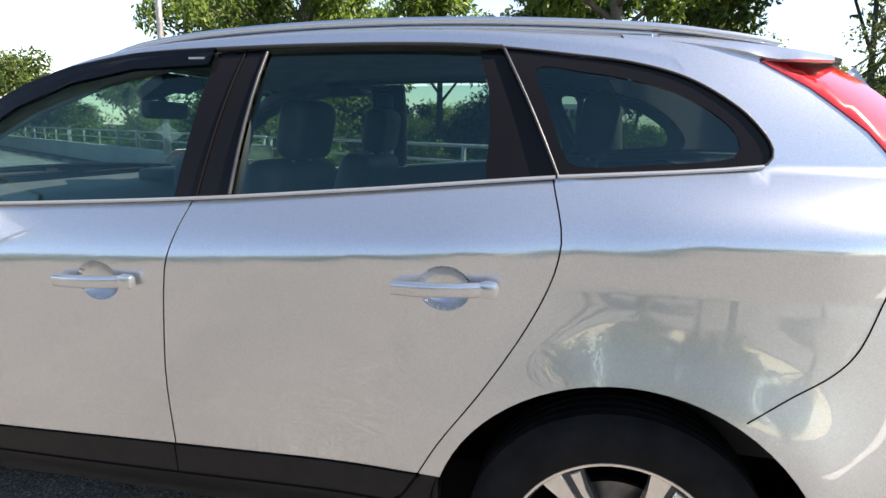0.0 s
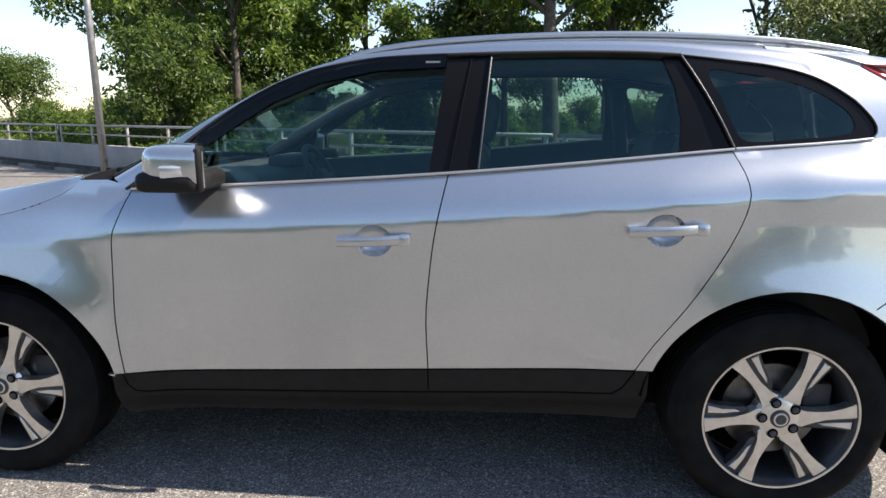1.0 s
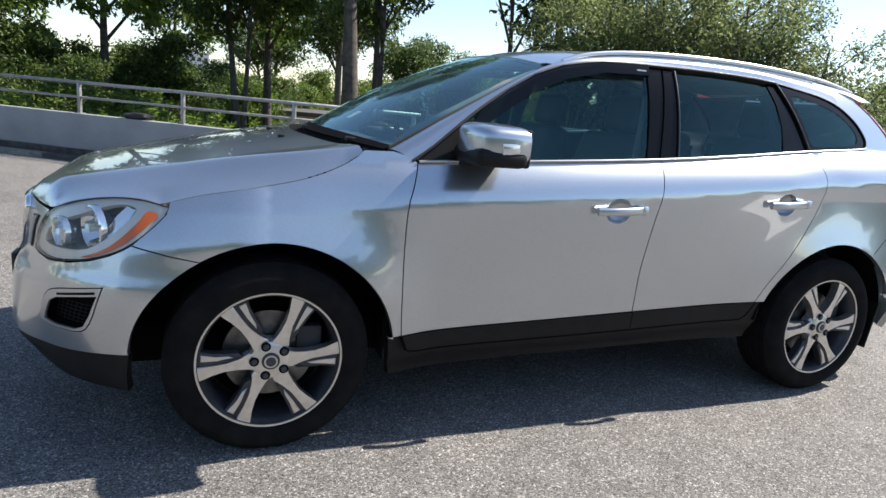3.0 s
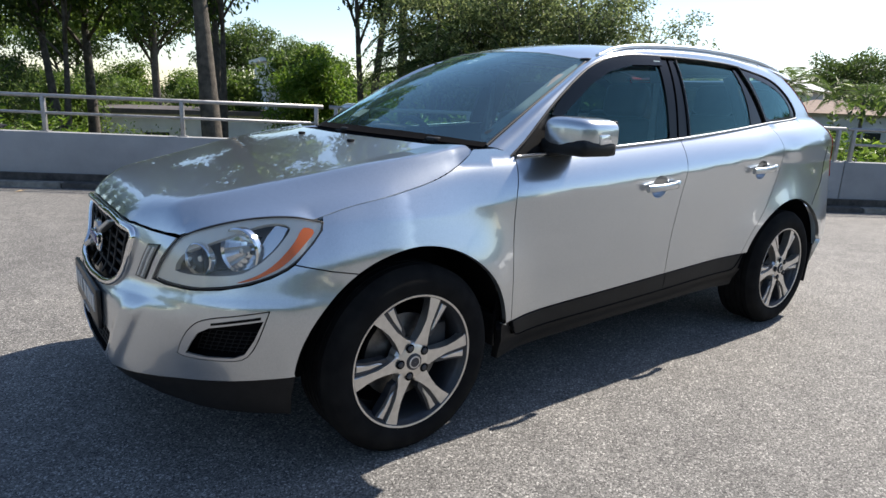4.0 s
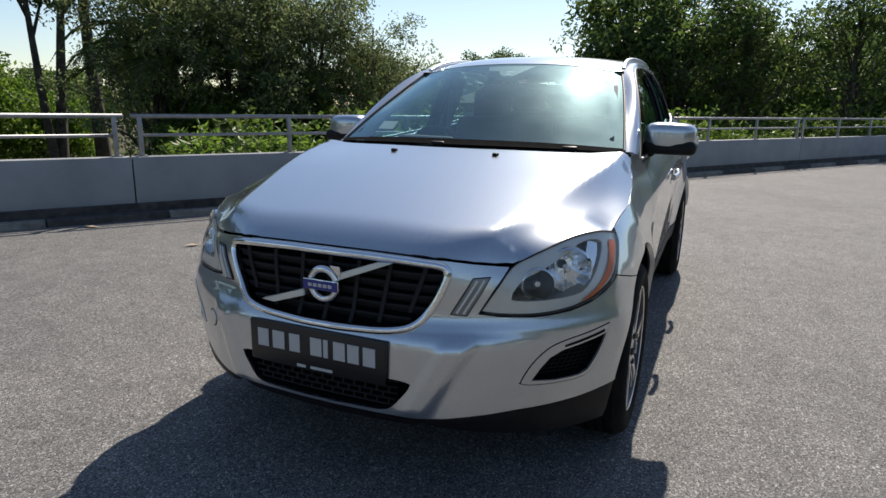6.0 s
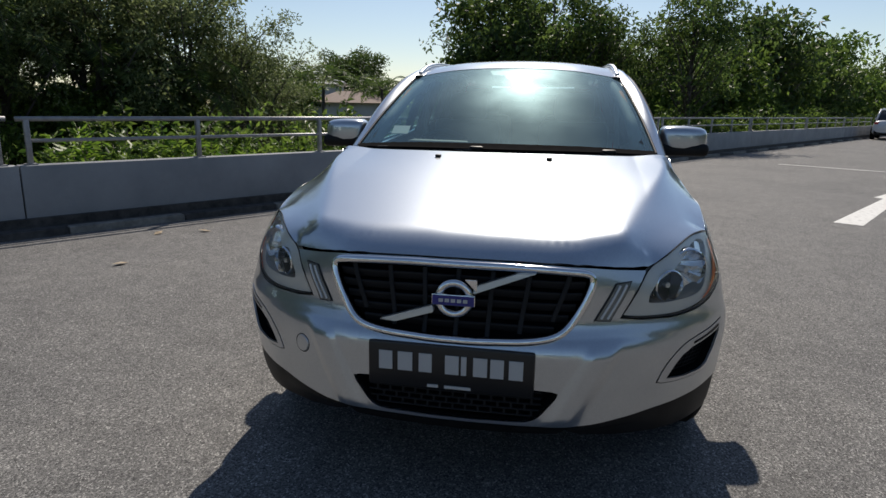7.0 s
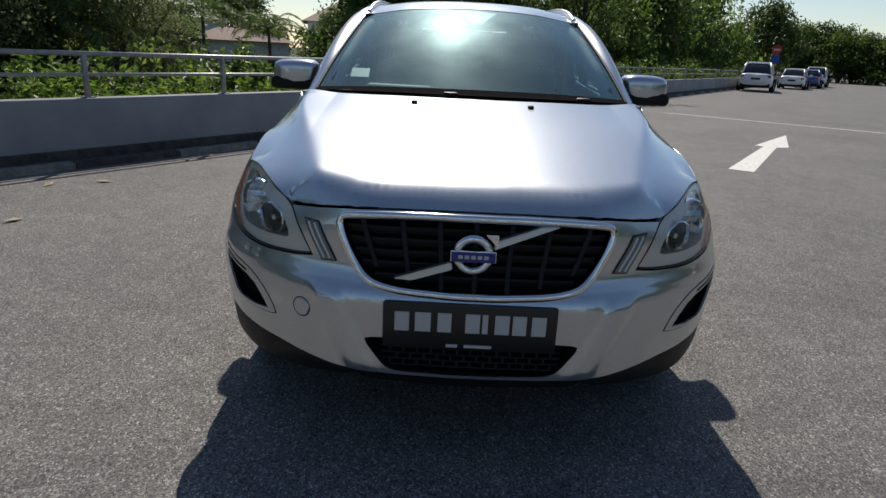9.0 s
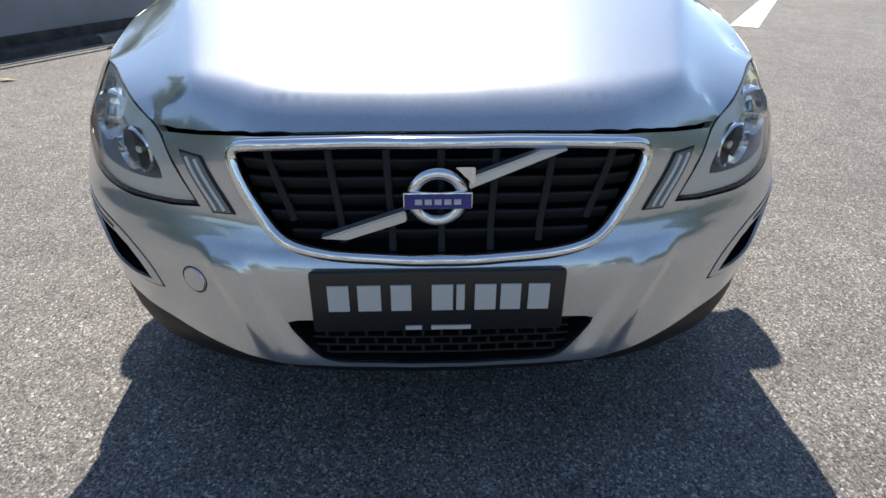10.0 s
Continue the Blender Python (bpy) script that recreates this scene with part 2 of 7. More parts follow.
LEAF_SHRUB = leaf_material("bright_shrub_leaf", (0.06, 0.14, 0.014), (0.22, 0.33, 0.045))
LEAF_DRY = mottled(material("dry_leaf", (0.4, 0.3, 0.18), 0.8), (0.28, 0.18, 0.09), (0.5, 0.42, 0.3), 30)
WHITE_WALL = mottled(material("white_render", (0.75, 0.75, 0.74), 0.7), (0.66, 0.66, 0.65), (0.8, 0.8, 0.79), 1.2)
ROOF_DARK = mottled(material("dark_roof", (0.09, 0.08, 0.08), 0.7), (0.06, 0.055, 0.055), (0.13, 0.11, 0.10), 4)
ROOF_TILE = mottled(material("clay_tile", (0.28, 0.13, 0.09), 0.8), (0.13, 0.085, 0.065), (0.23, 0.155, 0.12), 6, bump=0.5, bump_scale=20)
PANE_FAR = material("far_window", (0.03, 0.035, 0.04), 0.1)
CAR_WHITE = material("white_car_paint", (0.75, 0.75, 0.76), 0.3, 0.0, 1.0)
CAR_BLUE = material("blue_car_paint", (0.03, 0.06, 0.2), 0.3, 0.3, 1.0)
CAR_GREY = material("grey_car_paint", (0.12, 0.12, 0.13), 0.3, 0.5, 1.0)
SIGN_BLUE = material("sign_blue", (0.02, 0.06, 0.3), 0.5)
SIGN_RED = material("sign_red", (0.45, 0.02, 0.02), 0.5)

# ---- small builders ----


def mesh_object(name, verts, faces, mat=None, parent=None, label="", smooth=False):
    me = bpy.data.meshes.new(name)
    me.from_pydata([tuple(v) for v in verts], [], [tuple(f) for f in faces])
    if smooth:
        me.polygons.foreach_set("use_smooth", [True] * len(me.polygons))
    if mat:
        me.materials.append(mat)
    me.update()
    ob = new(name, me)
    if parent:
        ob.parent = parent
    if label:
        tagged(ob, label)
    return ob


def part(name, bm, mat, parent=None, label="", smooth=None):
    me = bpy.data.meshes.new(name)
    bmesh.ops.recalc_face_normals(bm, faces=bm.faces)
    bm.to_mesh(me)
    bm.free()
    if smooth is not None:
        me.polygons.foreach_set("use_smooth", [True] * len(me.polygons))
        if smooth < 180:
            me.set_sharp_from_angle(angle=radians(smooth))
    me.materials.append(mat)
    ob = new(name, me)
    if parent:
        ob.parent = parent
    if label:
        tagged(ob, label)
    return ob


def thing(name, label, category, group="", at=None):
    ob = new(name)
    ob.empty_display_size = 0.1
    if at:
        ob.matrix_world = at
    return tagged(ob, label, category, group)


def add_box(bm, size, at=(0, 0, 0), rot=None, bevel=0.0, segments=2):
    m = Matrix.Translation(at) @ (rot.to_matrix().to_4x4() if rot else Matrix.Identity(4)) @ Matrix.Diagonal((*size, 1))
    geo = bmesh.ops.create_cube(bm, size=1.0, matrix=m)
    if bevel:
        edges = list({e for v in geo["verts"] for e in v.link_edges})
        bmesh.ops.bevel(bm, geom=edges, offset=bevel, segments=segments, affect="EDGES", profile=0.5)
    return geo["verts"]


def box(name, size, at, mat, parent=None, label="", bevel=0.0, rot=None, smooth=40):
    bm = bmesh.new()
    add_box(bm, size, at, rot, bevel)
    return part(name, bm, mat, parent, label, smooth if bevel else None)


def tube(points, radii, sides=8, caps=True):
    """Vertices and faces of a round tube through points."""
    pts = [Vector(p) for p in points]
    if not hasattr(radii, "__len__"):
        radii = [radii] * len(pts)
    verts, faces = [], []
    side = None
    for i, p in enumerate(pts):
        d = (pts[min(i + 1, len(pts) - 1)] - pts[max(i - 1, 0)]).normalized()
        if side is None:
            side = d.orthogonal().normalized()
        else:
            side = (side - d * side.dot(d))
            side = side.normalized() if side.length > 1e-6 else d.orthogonal().normalized()
        up = d.cross(side)
        for k in range(sides):
            a = 2 * math.pi * k / sides
            verts.append(p + (side * math.cos(a) + up * math.sin(a)) * radii[i])
    for i in range(len(pts) - 1):
        for k in range(sides):
            a, b = i * sides + k, i * sides + (k + 1) % sides
            faces.append((a, b, b + sides, a + sides))
    if caps:
        faces.append(tuple(range(sides))[::-1])
        faces.append(tuple(range((len(pts) - 1) * sides, len(pts) * sides)))
    return verts, faces


def rod(name, points, radii, mat, parent=None, label="", sides=10):
    v, f = tube(points, radii, sides)
    return mesh_object(name, v, f, mat, parent, label, smooth=True)


def lathe(name, profile, mat, parent=None, label="", steps=48, axis="y", at=(0, 0, 0), smooth=40):
    """Turns (radius, offset) about the y axis."""
    bm = bmesh.new()
    rings = []
    for r, o in profile:
        rings.append([bm.verts.new((at[0] + r * math.cos(2 * math.pi * k / steps), at[1] + o, at[2] + r * math.sin(2 * math.pi * k / steps))) for k in range(steps)])
    for a, b in zip(rings, rings[1:]):
        for k in range(steps):
            bm.faces.new((a[k], a[(k + 1) % steps], b[(k + 1) % steps], b[k]))
    return part(name, bm, mat, parent, label, smooth)


def pchip(pairs):
    """A smooth curve without overshoot through (x, y) pairs."""
    xs, ys = np.array([p[0] for p in pairs], float), np.array([p[1] for p in pairs], float)
    h, dl = np.diff(xs), np.diff(ys) / np.diff(xs)
    m = np.zeros_like(xs)
    m[0], m[-1] = dl[0], dl[-1]
    for i in range(1, len(xs) - 1):
        if dl[i - 1] * dl[i] > 0:
            w1, w2 = 2 * h[i] + h[i - 1], h[i] + 2 * h[i - 1]
            m[i] = (w1 + w2) / (w1 / dl[i - 1] + w2 / dl[i])

    def f(x):
        if x <= xs[0]:
            return float(ys[0] + m[0] * (x - xs[0]))
        if x >= xs[-1]:
            return float(ys[-1] + m[-1] * (x - xs[-1]))
        i = int(np.searchsorted(xs, x) - 1)
        t = (x - xs[i]) / h[i]
        return float(ys[i] * (1 + 2 * t) * (1 - t) ** 2 + m[i] * h[i] * t * (1 - t) ** 2 + ys[i + 1] * t * t * (3 - 2 * t) + m[i + 1] * h[i] * t * t * (t - 1))
    return f


def spline(points, closed=False):
    """A Catmull-Rom curve through points; gives f(t), t from 0 to 1 by chord length."""
    p = [np.array(q, float) for q in points]
    if closed:
        p = p + [p[0]]
    d = np.concatenate([[0], np.cumsum([max(np.linalg.norm(b - a), 1e-6) for a, b in zip(p, p[1:])])])
    d /= d[-1]
    first = p[-2] if closed else 2 * p[0] - p[1]
    last = p[1] if closed else 2 * p[-1] - p[-2]
    q = [first] + p + [last]
    k = [2 * d[0] - d[1] if not closed else -(1 - d[-2])] + list(d) + [1 + d[1] if closed else 2 * d[-1] - d[-2]]

    def f(t):
        i = min(max(int(np.searchsorted(d, t, "right") - 1), 0), len(p) - 2)
        a, b = d[i], d[i + 1]
        s = (t - a) / (b - a)
        m0 = (q[i + 2] - q[i]) / (k[i + 2] - k[i]) * (b - a)
        m1 = (q[i + 3] - q[i + 1]) / (k[i + 3] - k[i + 1]) * (b - a)
        return q[i + 1] * (1 + 2 * s) * (1 - s) ** 2 + m0 * s * (1 - s) ** 2 + q[i + 2] * s * s * (3 - 2 * s) + m1 * s * s * (s - 1)
    return f


def smooth01(t):
    t = min(max(t, 0.0), 1.0)
    return t * t * (3 - 2 * t)


# ---- the place: ground, wall, rail ----
ALONG = Vector((0.8435, -0.5372, 0))   # along the parapet, towards the parked cars
OUT = Vector((0.5372, 0.8435, 0))      # across it, towards the trees


def lot(u, n, z=0.0):
    """A point of the car park: u along the parapet, n across it."""
    return ALONG * u + OUT * n + Vector((0, 0, z))


LOT_TURN = Matrix(((ALONG.x, OUT.x, 0, 0), (ALONG.y, OUT.y, 0, 0), (0, 0, 1, 0), (0, 0, 0, 1)))


def land(u, n):
    """Height of the earth: flat under the car park, falling away past the parapet."""
    if n < 5.2:
        return -0.08
    fall = smooth01((n - 5.2) / 9) * 1.5
    return -0.08 - 0.1 * smooth01((n - 5.2) / 0.5) - fall + 0.25 * noise.noise((u * 0.09, n * 0.09, 0.3)) * smooth01((n - 6) / 6)


us = [-2500, -900, -300, -120, -70] + list(range(-50, 81, 3)) + [110, 160, 300, 900, 2500]
ns = [-2500, -900, -300, -100, -40, 0, 4.9, 5.2, 5.5, 6, 7, 8, 9.5, 11, 13, 15, 18, 21, 25, 30, 36, 45, 60, 90, 150, 300, 900, 2500]
gv = [lot(u, n, land(u, n)) for n in ns for u in us]
gf = [(j * len(us) + i, j * len(us) + i + 1, (j + 1) * len(us) + i + 1, (j + 1) * len(us) + i) for j in range(len(ns) - 1) for i in range(len(us) - 1)]
tagged(mesh_object("ground", gv, gf, SOIL, smooth=True), "brown earth and leaf litter below the car park wall", "ground", kind="structure")

pv = [lot(u, n, 0.0) for n in (-120, -30, 0, 4.52) for u in (-150, -40, 0, 40, 150)]
pf = [(j * 5 + i, j * 5 + i + 1, j * 5 + i + 6, j * 5 + i + 5) for j in range(3) for i in range(4)]
tagged(mesh_object("pavement", pv, pf, ASPHALT), "weathered grey asphalt of an open car park", "asphalt", kind="structure")

WALL_FACE, WALL_BACK, WALL_TOP = 4.78, 4.96, 0.685
wall = tagged(new("wall_parapet"), "low grey painted concrete parapet wall", "wall", kind="structure")
joints = [-45, -30.4, -23.2, -16.1, -8.87, -1.70, 5.58, 12.9, 20.2, 27.5, 34.8, 48, 70]
for a, b in zip(joints, joints[1:]):
    bm = bmesh.new()
    add_box(bm, (b - a - 0.012, WALL_BACK - WALL_FACE, WALL_TOP + 0.3), ((a + b) / 2, (WALL_FACE + WALL_BACK) / 2, (WALL_TOP - 0.3) / 2), bevel=0.012)
    ob = part("wall_panel", bm, CONCRETE, wall, smooth=40)
wall.matrix_world = LOT_TURN
box("backing", (115, 0.1, 0.6), (12.5, 4.87, 0.3), VOID, wall)

gut = tagged(new("drain"), "shallow dirty drain channel between kerb and wall", "drain", kind="structure")
gut.matrix_world = LOT_TURN
box("channel", (115, 0.17, 0.2), (12.5, 4.70, -0.03), KERB_DARK, gut)
box("ledge", (115, 0.05, 0.2), (12.5, 4.755, 0.06), KERB_DARK, gut)

kerb = tagged(new("kerb"), "low kerb in worn black and pale paint", "kerb", kind="structure")
kerb.matrix_world = LOT_TURN
kb = {}
for i in range(96):
    u = -44 + i * 1.2
    k = "dark" if i % 2 else "pale"
    if k not in kb:
        bm = bmesh.new()
        add_box(bm, (1.192, 0.13, 0.24), (0, 0, 0), bevel=0.02)
        ob = part("kerb_stone", bm, KERB_DARK if i % 2 else KERB_PALE, kerb, smooth=40)
        kb[k] = ob.data
    else:
        ob = new("kerb_stone", kb[k])
        ob.parent = kerb
    ob.location = (u, 4.58, -0.045)

# steel rail: posts, top tube and middle tube, in bays
RAIL_TOP, RAIL_MID, RAIL_N = 1.14, 0.925, 4.87
bays = [(-23.0, -16.25), (-15.97, -9.03), (-8.76, -1.84), (-1.58, 5.47), (5.70, 12.8), (13.05, 20.1), (20.3, 27.4), (27.65, 34.7), (34.9, 42), (-30.2, -23.25)]
for a, b in bays:
    rail = thing("railing", "galvanised steel railing of two tubes on posts", "railing", "railings along the parapet")
    rail.matrix_world = LOT_TURN
    for z, r in ((RAIL_TOP, 0.026), (RAIL_MID, 0.019)):
        rod("tube", [(a - 0.09 * (z == RAIL_TOP), RAIL_N, z), (b + 0.09 * (z == RAIL_TOP), RAIL_N, z)], r, GALV, rail, sides=12)
    for k in range(5):
        u = a + (b - a) * k / 4
        box("post", (0.05, 0.05, RAIL_TOP - WALL_TOP), (u, RAIL_N, (RAIL_TOP + WALL_TOP) / 2), GALV, rail, bevel=0.006)
        box("base_plate", (0.11, 0.10, 0.012), (u, RAIL_N, WALL_TOP + 0.007), GALV, rail)

# road markings
arrow = tagged(mesh_object("road_arrow", [lot(*p, 0.004) for p in ((5.60, -0.80), (8.82, -0.84), (8.9, -0.70), (11.48, -0.95), (9.1, -1.22), (8.85, -1.05), (5.60, -1.12))], [tuple(range(7))[::-1]], ROAD_WHITE), "white painted direction arrow on the asphalt", "road marking", kind="structure")
line = tagged(mesh_object("road_line", [lot(14.85, 2.4, 0.004), lot(14.95, 2.4, 0.004), lot(13.25, -16, 0.004), lot(13.15, -16, 0.004)], [(0, 1, 2, 3)], ROAD_WHITE), "thin worn white line across the asphalt", "road marking", kind="structure")

# ---- the silver car: shape ----
# It faces -x; its left side is at -y; hubs at x = -1.387 and 1.387.
HUB_X, HUB_Z = 1.387, 0.355
belt = pchip([(-2.0, 0.99), (-1.4, 1.035), (-0.85, 1.08), (-0.3, 1.112), (0.27, 1.15), (0.75, 1.192), (1.2, 1.235), (1.66, 1.27), (2.1, 1.29)])
glass_base = pchip([(-1.2, 0.775), (-0.85, 0.795), (-0.2, 0.812), (0.4, 0.816), (1.0, 0.806), (1.4, 0.785), (1.8, 0.745), (2.2, 0.69)])
shoulder_w = pchip([(-1.4, 0.908), (-0.9, 0.898), (-0.2, 0.902), (0.5, 0.905), (1.0, 0.908), (1.4, 0.915), (1.75, 0.895), (2.0, 0.855), (2.2, 0.80)])


def upper_w(x, z):
    """Half width of the glasshouse."""
    d = max(z - 1.12, -0.2)
    return glass_base(x) - 0.28 * d - 0.75 * d ** 3


def side_w(x, z):
    """Half width of the body side, lower body and glasshouse in one."""
    b = belt(x)
    if z >= b:
        return upper_w(x, z) + 0.008
    d = b - z
    w = shoulder_w(x)
    if d < 0.16:
        w -= (w - upper_w(x, b) - 0.008) * ((0.16 - d) / 0.16) ** 1.7
    fore, aft = smooth01((-0.75 - x) / 0.45), smooth01((x - 0.95) / 0.40)
    if d > 0.16:
        w -= 0.036 * (d - 0.16) / 0.5 * (1 - fore) * (1 - aft)
    zz = min(max(z, 0.60), 1.0)
    lean = fore * (0.012 - 0.15 * (zz - 0.66)) + aft * (0.006 - 0.11 * (zz - 0.70))
    w += lean * smooth01((b - z) / 0.15)
    for hx in (-HUB_X, HUB_X):
        r = math.hypot(x - hx, z - HUB_Z)
        if r < 0.95 and z < 0.98:
            w += 0.026 * math.exp(-((r - 0.435) / (0.06 if r < 0.435 else 0.19)) ** 2) * smooth01((0.98 - z) / 0.34)
    return w


front_r = pchip([(0, 0.885), (8, 0.892), (16, 0.915), (24, 0.943), (32, 0.958), (40, 0.980), (48, 1.008), (56, 1.018), (62, 1.016), (70, 0.982), (80, 0.935), (90, 0.908)])
front_a = pchip([(0.2, -0.05), (0.28, -0.02), (0.335, 0.014), (0.36, 0.013), (0.42, 0.010), (0.5, 0.007), (0.565, 0.005), (0.595, -0.002), (0.625, -0.02), (0.66, -0.036), (0.75, -0.050), (0.84, -0.07), (0.95, -0.12)])
front_b = pchip([(0.2, -0.07), (0.3, -0.03), (0.4, -0.016), (0.5, -0.004), (0.58, 0.002), (0.625, -0.002), (0.67, -0.016), (0.75, -0.040), (0.83, -0.078), (0.9, -0.122), (0.98, -0.2)])


def front(phi, z):
    """The nose, by the angle from straight ahead and the height."""
    s = -1 if phi >= 0 else 1
    p = abs(phi)
    a, b = front_a(z), front_b(z)
    c = side_w(-1.4, z) - 0.908
    d = a + (b - a) * smooth01((p - 26) / 24)
    d += (c - d) * smooth01((p - 54) / 36)
    d += 0.012 * smooth01((z - 0.66) / 0.14) * smooth01((p - 12) / 14) * smooth01((60 - p) / 16)
    if z < 0.62:
        ridge = smooth01((25.5 + (z - 0.36) * 38 - p) / 3.2) * 0.011 - smooth01((20.5 + (z - 0.36) * 32 - p) / 2.8) * 0.008
        d += ridge * smooth01((0.62 - z) / 0.06) * smooth01((z - 0.325) / 0.04)
    r = front_r(p) + d
    t = radians(p)
    return np.array((-1.4 - r * math.cos(t), s * r * math.sin(t), z))


K = 0.95 * math.pi / 180   # metres of nose per degree


def q_of(phi):
    return phi * K


def nose(q, z):
    return front(q / K, z)


def flank(s, z):
    """The whole left side; s is x aft of the front wheel, and runs on round the nose."""
    if s >= -1.4:
        return np.array((s, -side_w(s, z), z))
    return front(90 - (-1.4 - s) / K, z)


def s_of(phi):
    return -1.4 - (90 - phi) * K


def pane(x, z):
    return np.array((x, -upper_w(x, z), z))


def inside(poly, pts):
    poly, pts = np.asarray(poly), np.asarray(pts)
    x, y = pts[:, 0], pts[:, 1]
    odd = np.zeros(len(pts), bool)
    for (x0, y0), (x1, y1) in zip(poly, np.roll(poly, -1, 0)):
        hit = ((y0 > y) != (y1 > y)) & (x < (x1 - x0) * (y - y0) / (y1 - y0 + 1e-12) + x0)
        odd ^= hit
    return odd


def edge_distance(poly, pts):
    poly, pts = np.asarray(poly), np.asarray(pts)
    best = np.full(len(pts), 1e9)
    for a, b in zip(poly, np.roll(poly, -1, 0)):
        ab = b - a
        t = np.clip(((pts - a) @ ab) / max(ab @ ab, 1e-12), 0, 1)
        best = np.minimum(best, np.linalg.norm(pts - a - t[:, None] * ab, axis=1))
    return best


def resample(poly, step):
    out = []
    poly = [np.array(p, float) for p in poly]
    for a, b in zip(poly, poly[1:] + poly[:1]):
        n = max(1, int(np.linalg.norm(b - a) / step + 0.5))
        out += [a + (b - a) * k / n for k in range(n)]
    return out


def inset(poly, d):
    poly = [np.array(p, float) for p in poly]
    area = sum(a[0] * b[1] - a[1] * b[0] for a, b in zip(poly, poly[1:] + poly[:1]))
    s = 1 if area > 0 else -1
    out = []
    for i, p in enumerate(poly):
        a, b = p - poly[i - 1], poly[(i + 1) % len(poly)] - p
        na, nb = (s * np.array((-e[1], e[0])) / max(np.linalg.norm(e), 1e-9) for e in (a, b))
        m = na + nb
        m /= max(np.linalg.norm(m), 1e-6)
        out.append(p + m * d / max(m @ na, 0.5))
    return out


def curve2(points, n, closed=False):
    f = spline(points, closed)
    return [f(i / n) for i in range(n if closed else n + 1)]


def panel(name, outline, fn, mat, parent, holes=(), step=0.03, rim=0.012, gap=0.0, lift=0.0, mirror=False, label="", thick=0.0):
    """A sheet over fn(u, v) inside outline, without the holes, with its edges turned in."""
    from mathutils.geometry import delaunay_2d_cdt
    outline = inset(outline, gap) if gap else outline
    loops = [resample(outline, step)] + [resample(inset(h, -gap) if gap else h, step) for h in holes]
    lo, hi = np.min(loops[0], 0), np.max(loops[0], 0)
    gx, gy = np.meshgrid(np.arange(lo[0], hi[0], step), np.arange(lo[1], hi[1], step * 0.87))
    gx = gx + (np.arange(gx.shape[0]) % 2)[:, None] * step / 2
    pts = np.stack([gx.ravel(), gy.ravel()], 1)
    if len(pts):
        keep = inside(loops[0], pts)
        for l in loops[1:]:
            keep &= ~inside(l, pts)
        for l in loops:
            keep &= edge_distance(l, pts) > step * 0.45
        pts = pts[keep]
    flat, edges = [], []
    for l in loops:
        n0 = len(flat)
        flat += [Vector(p) for p in l]
        edges += [(n0 + i, n0 + (i + 1) % len(l)) for i in range(len(l))]
    nb = len(flat)
    flat += [Vector(p) for p in pts]
    v2, _, tris, *_ = delaunay_2d_cdt(flat, edges, [], 0, 1e-6)
    v2 = np.array([tuple(v) for v in v2])
    tris = [t for t in tris if len(t) == 3]
    mid = np.array([v2[list(t)].mean(0) for t in tris])
    ok = inside(loops[0], mid)
    for l in loops[1:]:
        ok &= ~inside(l, mid)
    tris = [t for t, k in zip(tris, ok) if k]
    e = 1e-3
    flipy = np.array((1, -1 if mirror else 1, 1))

    def at(u, v):
        return np.asarray(fn(u, v)) * flipy

    pos, nor = [], []
    for u, v in v2:
        p = at(u, v)
        n = np.cross(at(u + e, v) - at(u - e, v), at(u, v + e) - at(u, v - e))
        n /= max(np.linalg.norm(n), 1e-12)
        ref = p - np.array((p[0] * 0.55, 0, 0.62))
        if n @ ref < 0:
            n = -n
        pos.append(p + n * lift)
        nor.append(n)
    faces, normals = [], []
    for a, b, c in tris:
        n = np.cross(pos[b] - pos[a], pos[c] - pos[a])
        faces.append((a, b, c) if n @ nor[a] > 0 else (a, c, b))
    verts = list(pos)
    vn = list(nor)
    # turned-in edge
    if rim or thick:
        used = {}
        for f in faces:
            for a, b in zip(f, f[1:] + f[:1]):
                used[(a, b)] = True
        border = [(a, b) for a, b in used if (b, a) not in used]
        idx = {}
        for a, b in border:
            for k in (a, b):
                if k not in idx:
                    idx[k] = len(verts)
                    verts += [pos[k], pos[k] - nor[k] * (rim or thick)]
                    vn += [None, None]
        for a, b in border:
            d = pos[b] - pos[a]
            n = np.cross(d, nor[a])
            n /= max(np.linalg.norm(n), 1e-12)
            for k in (a, b):
                for j in (0, 1):
                    vn[idx[k] + j] = n
            faces.append((idx[b], idx[a], idx[a] + 1, idx[b] + 1))
    me = bpy.data.meshes.new(name)
    me.from_pydata([tuple(v) for v in verts], [], faces)
    me.polygons.foreach_set("use_smooth", [True] * len(me.polygons))
    me.normals_split_custom_set_from_vertices([tuple(n) if n is not None else (0, 0, 1) for n in vn])
    me.materials.append(mat)
    ob = new(name, me)
    ob.parent = parent
    if label:
        tagged(ob, label)
    return ob


def both(name, outline, fn, mat, parent, **kw):
    for mirror in (False, True):
        panel(name, outline, fn, mat, parent, mirror=mirror, **kw)


